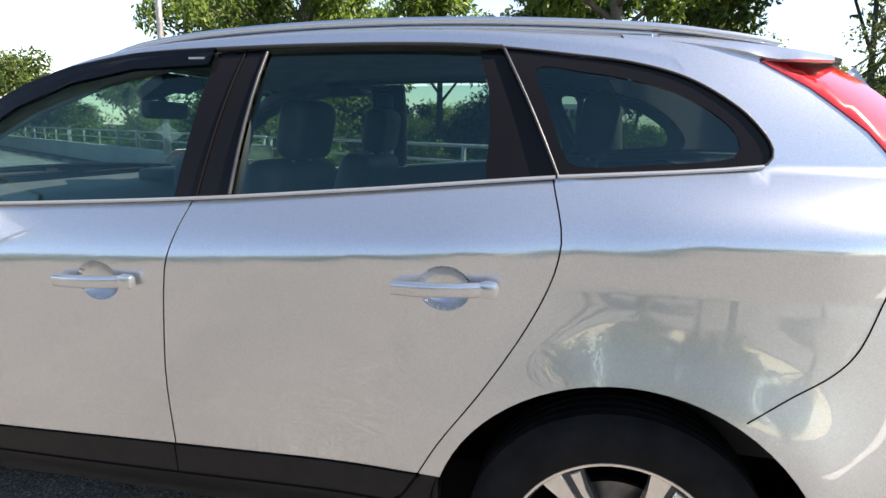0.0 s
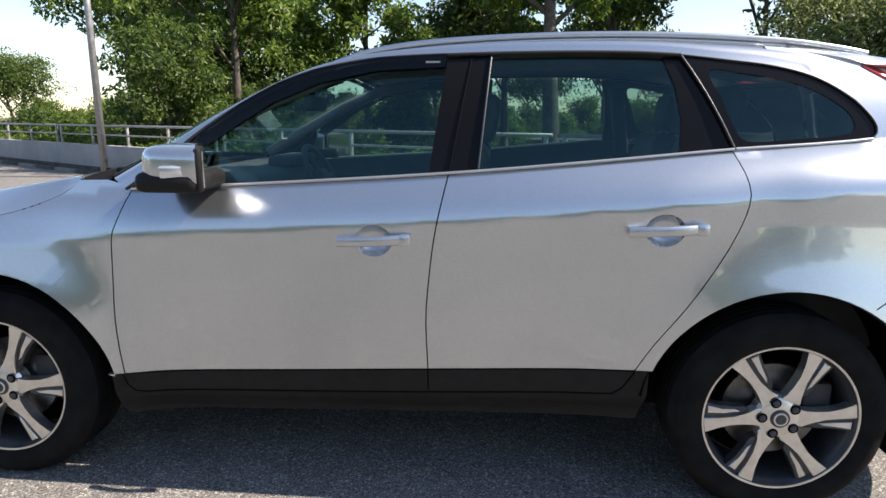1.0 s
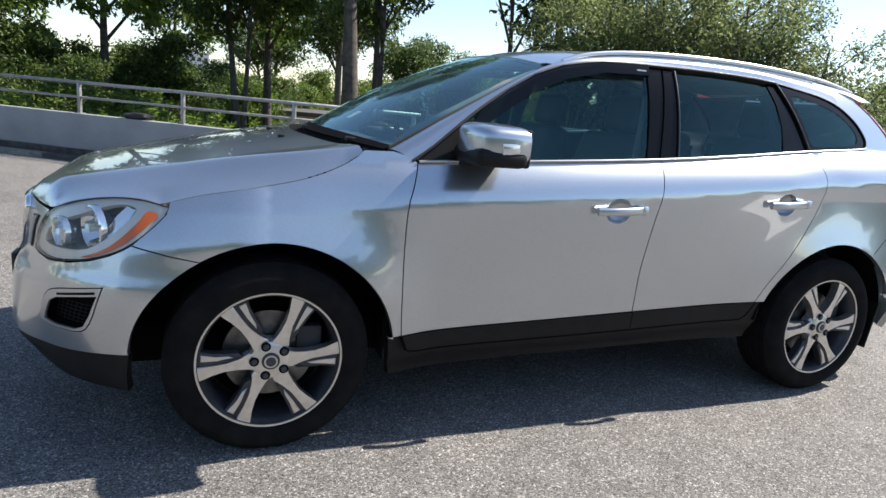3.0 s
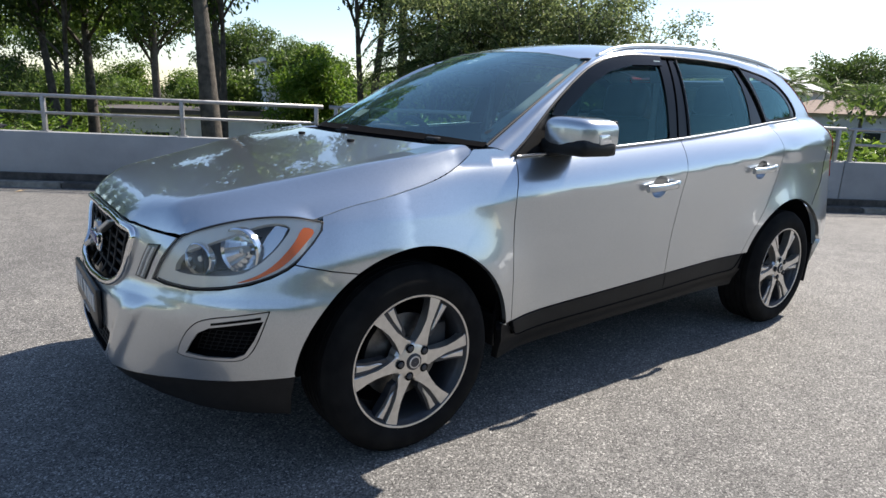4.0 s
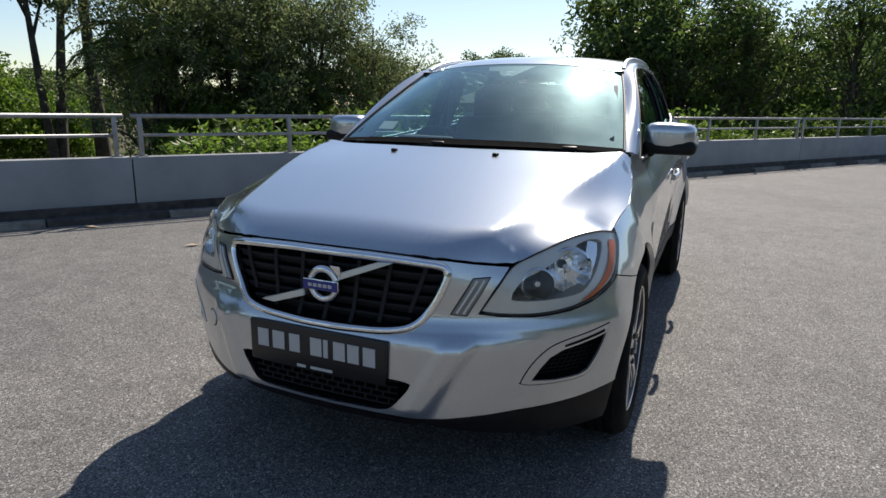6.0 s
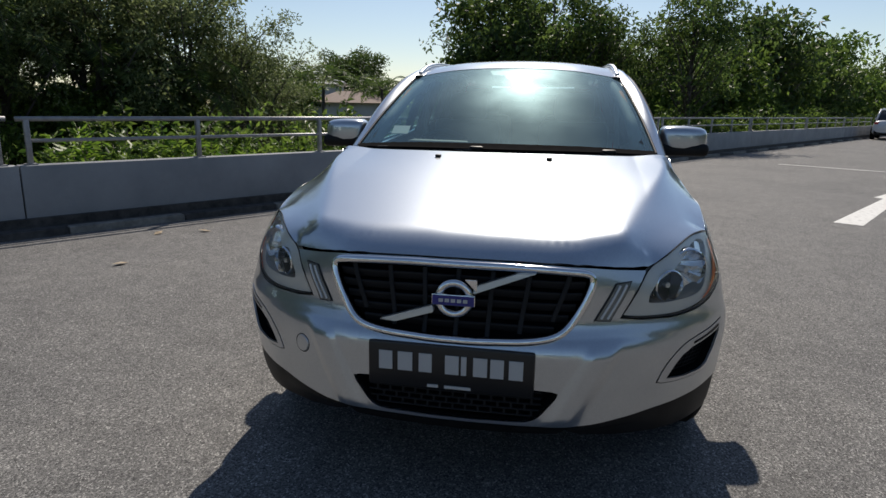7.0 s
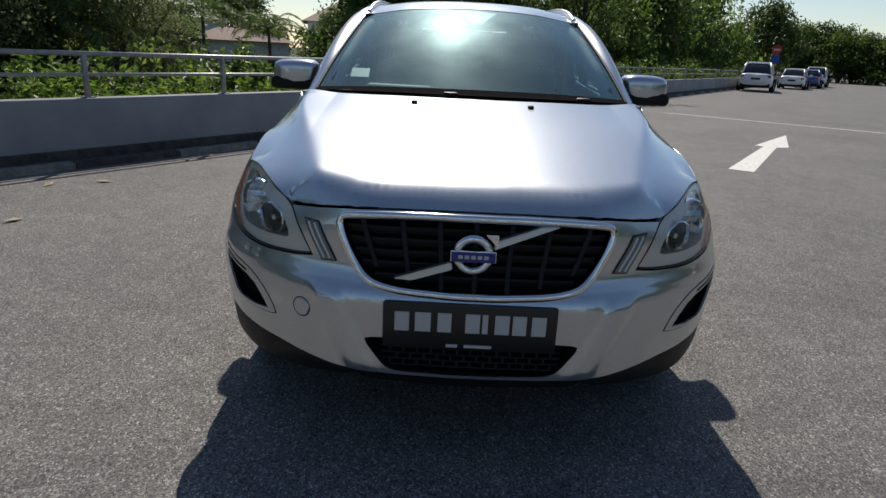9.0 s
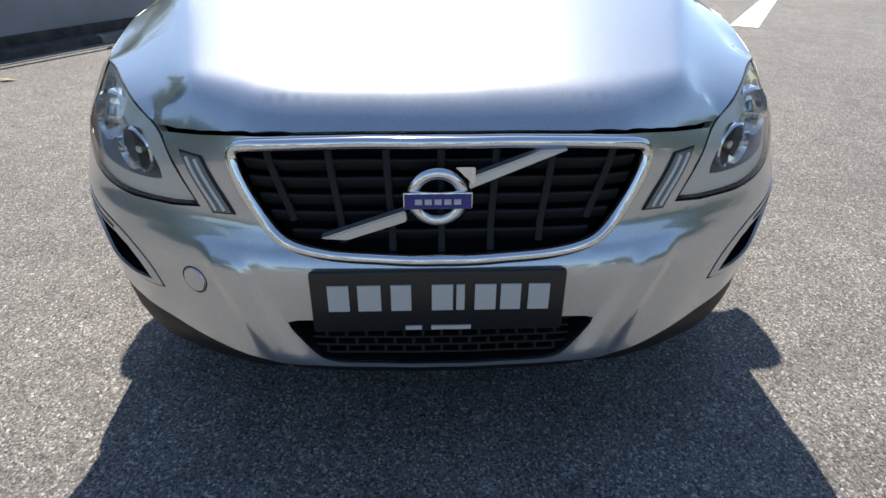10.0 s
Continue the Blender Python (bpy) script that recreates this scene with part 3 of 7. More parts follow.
def coons(c0, c1, d0, d1, bulge=None):
    """A patch between four curves: c0, c1 over v at a = 0, 1; d0, d1 over a at v = 0, 1."""
    p00, p01, p10, p11 = c0(0), c0(1), c1(0), c1(1)

    def f(a, v):
        a_, v_ = min(max(a, -0.02), 1.02), min(max(v, -0.02), 1.02)
        r = (1 - a_) * c0(v_) + a_ * c1(v_) + (1 - v_) * d0(a_) + v_ * d1(a_)
        r = r - ((1 - a_) * (1 - v_) * p00 + (1 - a_) * v_ * p01 + a_ * (1 - v_) * p10 + a_ * v_ * p11)
        if bulge:
            r = r + np.array((0, 0, bulge(a_, v_)))
        return r
    return f


def sweep(name, pts, section, mat, parent, label="", mirror=False, up=(0, 0, 1), closed=False, smooth=40):
    """Runs a 2D section (out, up) along 3D points."""
    pts = [Vector(p) * 1.0 for p in pts]
    if mirror:
        pts = [Vector((p.x, -p.y, p.z)) for p in pts]
    bm = bmesh.new()
    rings = []
    upv = Vector(up)
    n = len(pts)
    for i, p in enumerate(pts):
        a, b = (pts[i - 1], pts[(i + 1) % n]) if closed else (pts[max(i - 1, 0)], pts[min(i + 1, n - 1)])
        d = (b - a).normalized()
        o = d.cross(upv).normalized()
        w = o.cross(d).normalized()
        rings.append([bm.verts.new(p + o * s[0] + w * s[1]) for s in section])
    m = len(section)
    for i in range(n if closed else n - 1):
        a, b = rings[i], rings[(i + 1) % n]
        for k in range(m):
            bm.faces.new((a[k], a[(k + 1) % m], b[(k + 1) % m], b[k]))
    if not closed:
        bm.faces.new(rings[0][::-1])
        bm.faces.new(rings[-1])
    return part(name, bm, mat, parent, label, smooth)


def rounded(w, h, n=3):
    """A rounded bar section, w by h."""
    r = min(w, h) * 0.42
    out = []
    for cx, cy, a0 in ((w / 2 - r, h / 2 - r, 0), (-w / 2 + r, h / 2 - r, 90), (-w / 2 + r, -h / 2 + r, 180), (w / 2 - r, -h / 2 + r, 270)):
        out += [(cx + r * math.cos(radians(a0 + 90 * k / n)), cy + r * math.sin(radians(a0 + 90 * k / n))) for k in range(n + 1)]
    return out


car = thing("car", "silver metallic five-door crossover car parked on the asphalt", "car")

# --- doors, wings, quarters ---
trim_top = pchip([(-0.97, 0.418), (-0.39, 0.442), (0.19, 0.468), (0.97, 0.502)])
door_low = pchip([(-0.97, 0.345), (0.03, 0.375), (0.97, 0.415)])
sill_low = pchip([(-0.97, 0.245), (-0.19, 0.27), (0.97, 0.30)])
front_seam = [(-0.862, 1.078), (-0.885, 1.0), (-0.907, 0.93), (-0.914, 0.80), (-0.915, 0.65), (-0.91, 0.51), (-0.903, 0.421)]
mid_seam = [(0.198, 0.468), (0.192, 0.66), (0.205, 0.82), (0.222, 0.95), (0.262, 1.149)]
back_seam = [(0.905, 0.499), (0.96, 0.595), (1.06, 0.74), (1.135, 0.86), (1.185, 0.955), (1.217, 1.04), (1.226, 1.12), (1.195, 1.235)]
belt_line = lambda a, b, n: [(a + (b - a) * i / n, belt(a + (b - a) * i / n)) for i in range(n + 1)]
low_line = lambda f, a, b, n: [(a + (b - a) * i / n, f(a + (b - a) * i / n)) for i in range(n + 1)]


def arch(cx, rx, rz, a0, a1, n=28):
    return [(cx + rx * math.cos(radians(a0 + (a1 - a0) * i / n)), HUB_Z + rz * math.sin(radians(a0 + (a1 - a0) * i / n))) for i in range(n + 1)]


fdoor = curve2(front_seam, 14) + low_line(trim_top, -0.903, 0.198, 24)[1:-1] + curve2(mid_seam, 12) + belt_line(0.262, -0.862, 10)[1:-1]
rdoor = curve2(back_seam, 24)[::-1] + low_line(trim_top, 0.905, 0.198, 20)[1:-1] + curve2(mid_seam, 12) + belt_line(0.262, 1.195, 8)[1:-1]
fdoor_trim = low_line(trim_top, -0.903, 0.198, 24) + [(0.199, 0.38)] + low_line(door_low, 0.17, -0.84, 6) + [(-0.875, 0.36)]
rdoor_trim = low_line(trim_top, 0.198, 0.905, 20) + [(0.86, 0.428), (0.835, 0.412)] + low_line(door_low, 0.80, 0.22, 5) + [(0.199, 0.385)]
for mirror in (False, True):
    s = 1 if mirror else -1
    for nm, o, tr, hx, hz in (("front_door", fdoor, fdoor_trim, 0.017, 0.935), ("rear_door", rdoor, rdoor_trim, 0.967, 0.988)):
        d = panel(nm, o, flank, PAINT, car, gap=0.0022, rim=0.02, step=0.028, mirror=mirror, holes=[[(hx + 0.062 * math.cos(a * math.pi / 12), hz - 0.004 + 0.052 * math.sin(a * math.pi / 12)) for a in range(24)]])
        panel("lower_cladding", tr, flank, TRIM, d, gap=0.002, rim=0.02, lift=0.006, step=0.05, mirror=mirror, label="matt black lower cladding")
        # handle cup and grip

        def cup(u, v, hx=hx, hz=hz):
            r = math.hypot((u - hx) / 0.064, (v - hz + 0.004) / 0.054)
            p = flank(u, v)
            p[1] += 0.042 * max(0.0, 1 - r * r) ** 0.55
            return p
        panel("handle_cup", [(hx + 0.065 * math.cos(a * math.pi / 12), hz - 0.004 + 0.055 * math.sin(a * math.pi / 12)) for a in range(24)], cup, PAINT, d, rim=0, step=0.007, mirror=mirror)
        y0 = side_w(hx, hz)
        pts = []
        for t in range(13):
            k = t / 12
            x = hx - 0.118 + 0.236 * k
            pts.append((x, -(side_w(x, hz) + 0.008 + 0.026 * math.sin(math.pi * min(max(k, 0.04), 0.96)) ** 0.45), hz + 0.055 * (x - hx)))
        sweep("door_handle", pts, rounded(0.024, 0.034), PAINT, d, mirror=mirror, label="silver pull handle")
        box("handle_keeper", (0.044, 0.03, 0.040), (hx + 0.108, s * (y0 + 0.022), hz + 0.006), PAINT, d, bevel=0.012)

hood_seam = [(-1.065, 1.113), (-1.085, 1.092), (-1.12, 1.068), (-1.165, 1.045), (-1.22, 1.023), (-1.30, 0.998), (-1.40, 0.976), (-1.52, 0.956), (-1.64, 0.935), (-1.742, 0.908)]
lamp_poly = [(69.5, 0.890), (64, 0.905), (58, 0.902), (52, 0.888), (46, 0.862), (40.5, 0.824), (37, 0.755), (34.1, 0.684), (38, 0.678), (44, 0.679), (51, 0.692), (56, 0.710), (59.7, 0.732), (62.6, 0.757), (65.1, 0.790), (67.4, 0.830), (69.2, 0.868)]
fa = arch(-HUB_X, 0.452, 0.432, 8, 122)
wing = curve2(hood_seam, 20) + [(s_of(69.2), 0.868), (s_of(67.4), 0.830), (s_of(65.1), 0.790), (s_of(63.9), 0.768), (s_of(70.7), 0.7405)] + fa[::-1] + [(-0.955, 0.42)] + curve2(front_seam, 14)[::-1] + [(-0.885, 1.098), (-0.955, 1.116)]
both("front_wing", wing, flank, PAINT, car, gap=0.0022, rim=0.02, step=0.028)
ra = arch(HUB_X, 0.448, 0.442, 18, 161)
quarter_win = curve2([(1.045, 1.552), (1.2, 1.534), (1.36, 1.512), (1.49, 1.474), (1.60, 1.408), (1.655, 1.352), (1.676, 1.315), (1.674, 1.292), (1.655, 1.275), (1.60, 1.267), (1.47, 1.256), (1.215, 1.239)], 66)
back_edge = [(2.03, 0.50), (2.06, 0.75), (2.075, 0.95), (2.05, 1.10), (1.99, 1.22), (1.875, 1.358), (1.755, 1.455), (1.65, 1.518)]
quarter = curve2(back_seam, 24) + [(1.21, 1.238)] + quarter_win[-2:18:-1] + [(1.33, 1.585), (1.50, 1.572), (1.62, 1.552), (1.68, 1.537)] + back_edge[::-1] + [(1.83, 0.5)] + ra[1:] + [(0.95, 0.50)]
both("rear_quarter", quarter, flank, PAINT, car, gap=0.0015, rim=0.02, step=0.03)
sill = low_line(trim_top, -0.955, -0.91, 1) + [(-0.88, 0.352)] + low_line(door_low, -0.84, 0.80, 10) + [(0.86, 0.425), (0.915, 0.497), (0.955, 0.50), (0.955, 0.40), (0.93, 0.30)] + low_line(sill_low, 0.9, -0.93, 10) + [(-0.945, 0.30)]


def sill_fn(x, z):
    p = flank(x, z)
    k = smooth01((door_low(x) - z) / 0.1)
    p[1] += 0.012 + 0.03 * k
    return p


both("side_sill", sill, sill_fn, TRIM, car, rim=0.03, step=0.04, label="matt black plastic sill")
groove = [(-0.905, 0.42), (-0.90, 0.395), (-0.885, 0.366), (-0.86, 0.351)] + low_line(door_low, -0.84, 0.80, 12) + [(0.835, 0.411), (0.86, 0.427), (0.905, 0.498)]
for mirror in (False, True):
    sweep("sill_groove", [flank(x, z) + np.array((0, -0.007, 0)) for x, z in curve2(groove, 50)], rounded(0.006, 0.006, 1), VOID, car, mirror=mirror, up=(0, 1, 0))
for mirror in (False, True):
    sweep("bumper_seam", [flank(x, z) + np.array((0, -0.0005, 0)) for x, z in curve2([(1.632, 0.748), (1.717, 0.805), (1.796, 0.856), (1.840, 0.905), (1.872, 0.985), (1.905, 1.10)], 24)], rounded(0.0035, 0.0035, 1), VOID, car, mirror=mirror, up=(0, 1, 0))
# dark shell behind the gaps, and wheel wells
shell = [(-0.97, 0.36), (-0.93, 0.75), (-1.1, 0.86), (-1.387, 0.90), (-1.60, 0.86), (-1.66, 0.90), (-1.4, 0.955), (-1.12, 1.03), (-0.86, 1.06)] + belt_line(-0.8, 1.6, 12) + [(1.9, 1.2), (1.95, 0.95), (1.7, 0.86), (1.387, 0.90), (1.05, 0.84), (0.9, 0.6), (0.9, 0.42)]
both("inner_shell", shell, flank, VOID, car, rim=0, lift=-0.05, step=0.06)
for cx in (-HUB_X, HUB_X):
    for s in (-1, 1):
        bm = bmesh.new()
        rings = []
        for y, r in ((0.885, 0.455), (0.86, 0.47), (0.55, 0.47)):
            rings.append([bm.verts.new((cx + r * math.cos(radians(a)), s * y, HUB_Z + r * math.sin(radians(a)))) for a in range(6, 175, 7)])
        for a, b in zip(rings, rings[1:]):
            for i in range(len(a) - 1):
                bm.faces.new((a[i], a[i + 1], b[i + 1], b[i]))
        bm.faces.new(rings[-1])
        part("wheel_well", bm, VOID, car)
box("underbody", (3.9, 1.30, 0.16), (0.02, 0, 0.34), VOID, car, bevel=0.03)

# --- nose ---
top_edge = [(0, 0.850), (10, 0.850), (20, 0.849), (27.5, 0.843), (33, 0.834), (40.0, 0.826)]
lamp_lower = [(36.6, 0.755), (33.8, 0.680), (38, 0.673), (44, 0.674), (51, 0.687), (56, 0.705), (59.7, 0.727), (62.6, 0.752), (63.9, 0.768)]
trim_edge = [(63.9, 0.401), (56, 0.388), (46, 0.372), (36, 0.355), (27, 0.343), (20.5, 0.338), (10, 0.333), (0, 0.332)]


def two_sided(half):
    """A closed outline from a half one that starts and ends on the middle line; (degrees, height) pairs."""
    right = [(q_of(-p), z) for p, z in half if p > 0][::-1]
    return [(q_of(p), z) for p, z in half] + right


arch_half = [(90 - (-1.4 - x) / K, z) for x, z in arch(-HUB_X, 0.452, 0.432, 122, 172, 12)]
bumper_half = top_edge + lamp_lower + [(70.7, 0.7405)] + [(p, z) for p, z in arch_half] + trim_edge
grille_half = [(0, 0.838), (14, 0.838), (23.8, 0.834), (27.4, 0.824), (28.0, 0.805), (27.0, 0.757), (25.2, 0.70), (22.9, 0.652), (20, 0.624), (15.2, 0.609), (7, 0.601), (0, 0.599)]
intake_half = [(0, 0.462), (10, 0.462), (19.8, 0.455), (20.6, 0.448), (18.6, 0.40), (16.6, 0.364), (14.5, 0.352), (7, 0.347), (0, 0.346)]
fog_poly = [(59.6, 0.628), (54, 0.612), (49.5, 0.598), (46.5, 0.580), (44.2, 0.545), (42.4, 0.50), (41.3, 0.458), (43, 0.452), (48, 0.453), (53, 0.458), (55.5, 0.475), (57.5, 0.53)]
grille_out, intake_out = curve2(two_sided(grille_half), 120, True), curve2(two_sided(intake_half), 90, True)
fog_curve = curve2(fog_poly[:7], 20)[:-1] + curve2(fog_poly[6:] + fog_poly[:1], 18)[:-1]
fog_l = [(q_of(p), z) for p, z in fog_curve]
fog_r = [(q_of(-p), z) for p, z in fog_curve]
bumper = panel("front_bumper", two_sided(bumper_half), nose, PAINT, car, holes=[grille_out, intake_out, fog_l, fog_r], gap=0.002, rim=0.02, step=0.016)


def recess(depth):
    def f(q, z):
        p = nose(q, z)
        t = radians(q / K)
        return p + depth * np.array((math.cos(t), math.sin(t), 0))
    return f


g_back = panel("grille", inset(grille_out, -0.012), recess(0.055), VOID, car, rim=0, step=0.05, label="black slatted grille")
sweep("grille_surround", [recess(-0.004)(*p) for p in resample(inset(grille_out, 0.004), 0.018)], rounded(0.026, 0.026), CHROME, car, up=(-1, 0, 0), closed=True, label="bright chrome grille surround")
half_w = pchip([(0.60, 0.20), (0.615, 0.24), (0.65, 0.345), (0.70, 0.385), (0.76, 0.417), (0.815, 0.43)])
for i, z in enumerate((0.640, 0.676, 0.712, 0.748, 0.784)):
    w = half_w(z) / 0.95
    pts = [recess(0.022)(w * (k / 8 - 1), z) for k in range(17)]
    sweep("slat", pts, rounded(0.008, 0.03), GRILLE_BLACK, g_back, up=(-0.5, 0, 1))
for k in range(7):
    q = (k - 3) * 0.130
    zlo = 0.61 + 0.05 * (abs(k - 3) / 3) ** 3 * 1.2
    pts = [recess(0.012)(q * (0.86 + 0.14 * (z - zlo) / (0.815 - zlo)), z) for z in np.linspace(zlo, 0.815, 6)]
    sweep("grille_bar", pts, rounded(0.007, 0.016), GRILLE_BLACK, g_back, up=(0, 1, 0))
for quad in (((-0.064, 0.046), (-0.205, 0.097), (-0.258, 0.099), (-0.062, 0.022)), ((0.066, -0.020), (0.240, -0.076), (0.185, -0.080), (0.062, -0.042))):
    bm = bmesh.new()
    pts = [Vector((-2.246 + 0.175 * z, 0.008 + y, 0.727 + z)) for y, z in quad]
    top = [bm.verts.new(v + Vector((-0.018, 0, 0))) for v in pts]
    low = [bm.verts.new(v + Vector((0.010, 0, 0))) for v in pts]
    bm.faces.new(top)
    bm.faces.new(low[::-1])
    for i in range(4):
        bm.faces.new((top[i], top[(i + 1) % 4], low[(i + 1) % 4], low[i]))
    bmesh.ops.bevel(bm, geom=list(bm.edges), offset=0.003, segments=2, affect="EDGES")
    part("diagonal_bar", bm, SATIN_PAINT, car, "polished diagonal bar", 40)
# round badge: plain ring, blue band with a pale bar
badge_at = (-2.245, 0.008, 0.727)
bm = bmesh.new()
st, ct = 40, 12
rings = []
for i in range(st):
    a = 2 * math.pi * i / st
    rings.append([bm.verts.new((badge_at[0] + 0.011 * math.sin(b), badge_at[1] + (0.0515 + 0.0135 * math.cos(b)) * math.cos(a), badge_at[2] + (0.0515 + 0.0135 * math.cos(b)) * math.sin(a))) for b in [2 * math.pi * j / ct for j in range(ct)]])
for i in range(st):
    a, b = rings[i], rings[(i + 1) % st]
    for j in range(ct):
        bm.faces.new((a[j], a[(j + 1) % ct], b[(j + 1) % ct], b[j]))
badge = part("badge", bm, CHROME, car, "round chrome badge ring with a blue band", 60)
box("badge_band", (0.012, 0.140, 0.037), (-2.259, 0.008, 0.727), CHROME, badge, bevel=0.003)
box("band_face", (0.004, 0.134, 0.031), (-2.2655, 0.008, 0.727), BLUE, badge)
for k in range(5):
    box("band_mark", (0.003, 0.014, 0.011), (-2.2682, 0.008 + (k - 2) * 0.0195, 0.727), PLATE_WHITE, badge)
bm = bmesh.new()
tri = [(-0.026, 0.797), (-0.066, 0.797), (-0.066, 0.757)]
top, low = ([bm.verts.new((x, y, z)) for y, z in tri] for x in (-2.262, -2.244))
bm.faces.new(top)
bm.faces.new(low[::-1])
for i in range(3):
    bm.faces.new((top[i], top[(i + 1) % 3], low[(i + 1) % 3], low[i]))
bmesh.ops.bevel(bm, geom=list(bm.edges), offset=0.002, segments=2, affect="EDGES")
part("badge_point", bm, CHROME, badge, "", 40)

# side slot lamps beside the grille
slot = [(36.2, 0.797), (32.6, 0.792), (28.2, 0.674), (31.6, 0.670)]
for sgn in (1, -1):
    o = [(q_of(sgn * p), z) for p, z in slot]
    sl = panel("position_lamp", o, nose, RUBBER, car, lift=0.003, rim=0.01, step=0.02, label="slim upright position lamp with two pale bars")
    panel("slot_lens", inset(o, 0.004), nose, SLOT_GREY, sl, lift=0.005, rim=0.004, step=0.02)
    for f0 in (0.30, 0.68):
        a = np.array(o[1]) * (1 - f0) + np.array(o[0]) * f0
        b = np.array(o[2]) * (1 - f0) + np.array(o[3]) * f0
        sweep("light_bar", [recess(-0.006)(*(a + (b - a) * k)) for k in np.linspace(0.07, 0.93, 7)], rounded(0.0075, 0.008), SLOT_PALE, sl, up=(-1, 0, 0))

# head lamps
pocket = [(40, 0.722), (40.5, 0.75), (42.5, 0.785), (46, 0.810), (52, 0.848), (57, 0.877), (61, 0.885), (63.0, 0.874), (61.6, 0.836), (59.6, 0.798), (57.0, 0.761), (54.0, 0.734), (47, 0.722)]
marker = [(53.5, 0.709), (57.2, 0.734), (60.0, 0.765), (62.2, 0.801), (64.0, 0.838), (65.5, 0.875), (67.6, 0.864), (65.8, 0.828), (63.7, 0.791), (61.4, 0.759), (58.9, 0.736), (56.3, 0.718)]
for sgn in (1, -1):
    o = curve2([(q_of(sgn * p), z) for p, z in lamp_poly[:8]], 28)[:-1] + curve2([(q_of(sgn * p), z) for p, z in lamp_poly[7:] + lamp_poly[:1]], 22)[:-1]
    pk = curve2([(q_of(sgn * p), z) for p, z in pocket], 40, True)
    lamp = panel("head_lamp", inset(o, 0.003), nose, LENS, car, rim=0.0, lift=0.003, step=0.022, label="clear head lamp with amber side marker")
    lamp.visible_shadow = False
    pr = resample(pk, 0.02)
    housing = panel("lamp_housing", inset(pk, -0.003), recess(0.135), LAMP_DARK, lamp, rim=0, step=0.03)
    ring_a, ring_b = [recess(0.012)(*p) for p in pr], [recess(0.136)(*p) for p in pr]
    m_ = len(pr)
    mesh_object("pocket_wall", ring_a + ring_b, [(i, (i + 1) % m_, m_ + (i + 1) % m_, m_ + i) for i in range(m_)], LAMP_DARK, lamp, smooth=True)
    sweep("lamp_seal", [recess(0.003)(*p) for p in resample(o, 0.016)], rounded(0.0045, 0.005), RUBBER, lamp, up=(-1, 0, 0), closed=True)
    panel("lamp_frame", inset(o, 0.003), recess(0.010), LAMP_PALE, lamp, holes=[pk], rim=0.02, step=0.02, label="pale silver lamp surround")
    for (ph, z, r, dep) in ((53.6, 0.797, 0.070, 0.046), (45.6, 0.767, 0.049, 0.036)):
        c = recess(dep)(q_of(sgn * ph), z)
        # bowls that open towards the road ahead
        turn = Matrix.Translation(c) @ Matrix.Rotation(radians(-90 + sgn * 30), 4, "Z")
        bowl = lathe("reflector", [(r * math.sqrt(t), -0.014 + 0.085 * (1 - t)) for t in (1, 0.85, 0.65, 0.42, 0.2, 0.05)], REFLECTOR, lamp, steps=14, smooth=None, label="facetted chrome reflector bowl")
        bowl.matrix_basis = turn
        ringo = lathe("reflector_ring", [(r * 0.95, -0.012), (r * 1.02, -0.022), (r * 1.10, -0.018), (r * 1.12, 0.0)], CHROME, lamp, steps=30)
        ringo.matrix_basis = turn
        cap = lathe("bulb_shield", [(0.001, -0.012), (0.009, -0.010), (0.011, 0.012), (0.009, 0.03)], SATIN, lamp, steps=16)
        cap.matrix_basis = turn
    # curved chrome flank that leads from the outer bowl to the marker
    panel("side_reflector", [(q_of(sgn * p), z) for p, z in ((57.0, 0.764), (59.6, 0.802), (61.4, 0.838), (62.4, 0.870), (60.0, 0.878), (58.4, 0.845), (57.0, 0.80))], recess(0.022), REFLECTOR, lamp, rim=0.03, step=0.02)
    panel("side_marker", curve2([(q_of(sgn * p), z) for p, z in marker], 44, True), recess(0.005), AMBER, lamp, rim=0, step=0.015, label="amber side marker")

# lower intake, fog recesses, black chin


def collar(outline, deep, parent):
    """Dark wall round an opening, from the skin inwards."""
    ring = resample(outline, 0.02)
    m = len(ring)
    mesh_object("collar", [recess(0.004)(*p) for p in ring] + [recess(deep)(*p) for p in ring], [(i, (i + 1) % m, m + (i + 1) % m, m + i) for i in range(m)], VOID, parent)


intake = panel("lower_intake", inset(intake_out, -0.015), recess(0.05), VOID, car, rim=0, step=0.04, label="black lower air intake mesh")
collar(inset(intake_out, 0.004), 0.055, intake)
for r, z in enumerate((0.365, 0.385, 0.405, 0.425, 0.445)):
    sweep("mesh_bar", [recess(0.02)(q_of(p), z) for p in np.linspace(-18, 18, 15)], rounded(0.008, 0.006), GRILLE_BLACK, intake)
    for k in range(13):
        p = (k - 6 + (0.5 if r % 2 else 0)) * 2.7
        if r < 4 and abs(p) < 17.5:
            sweep("mesh_web", [recess(0.02)(q_of(p), z), recess(0.02)(q_of(p), z + 0.02)], rounded(0.006, 0.008), GRILLE_BLACK, intake, up=(0, 1, 0))
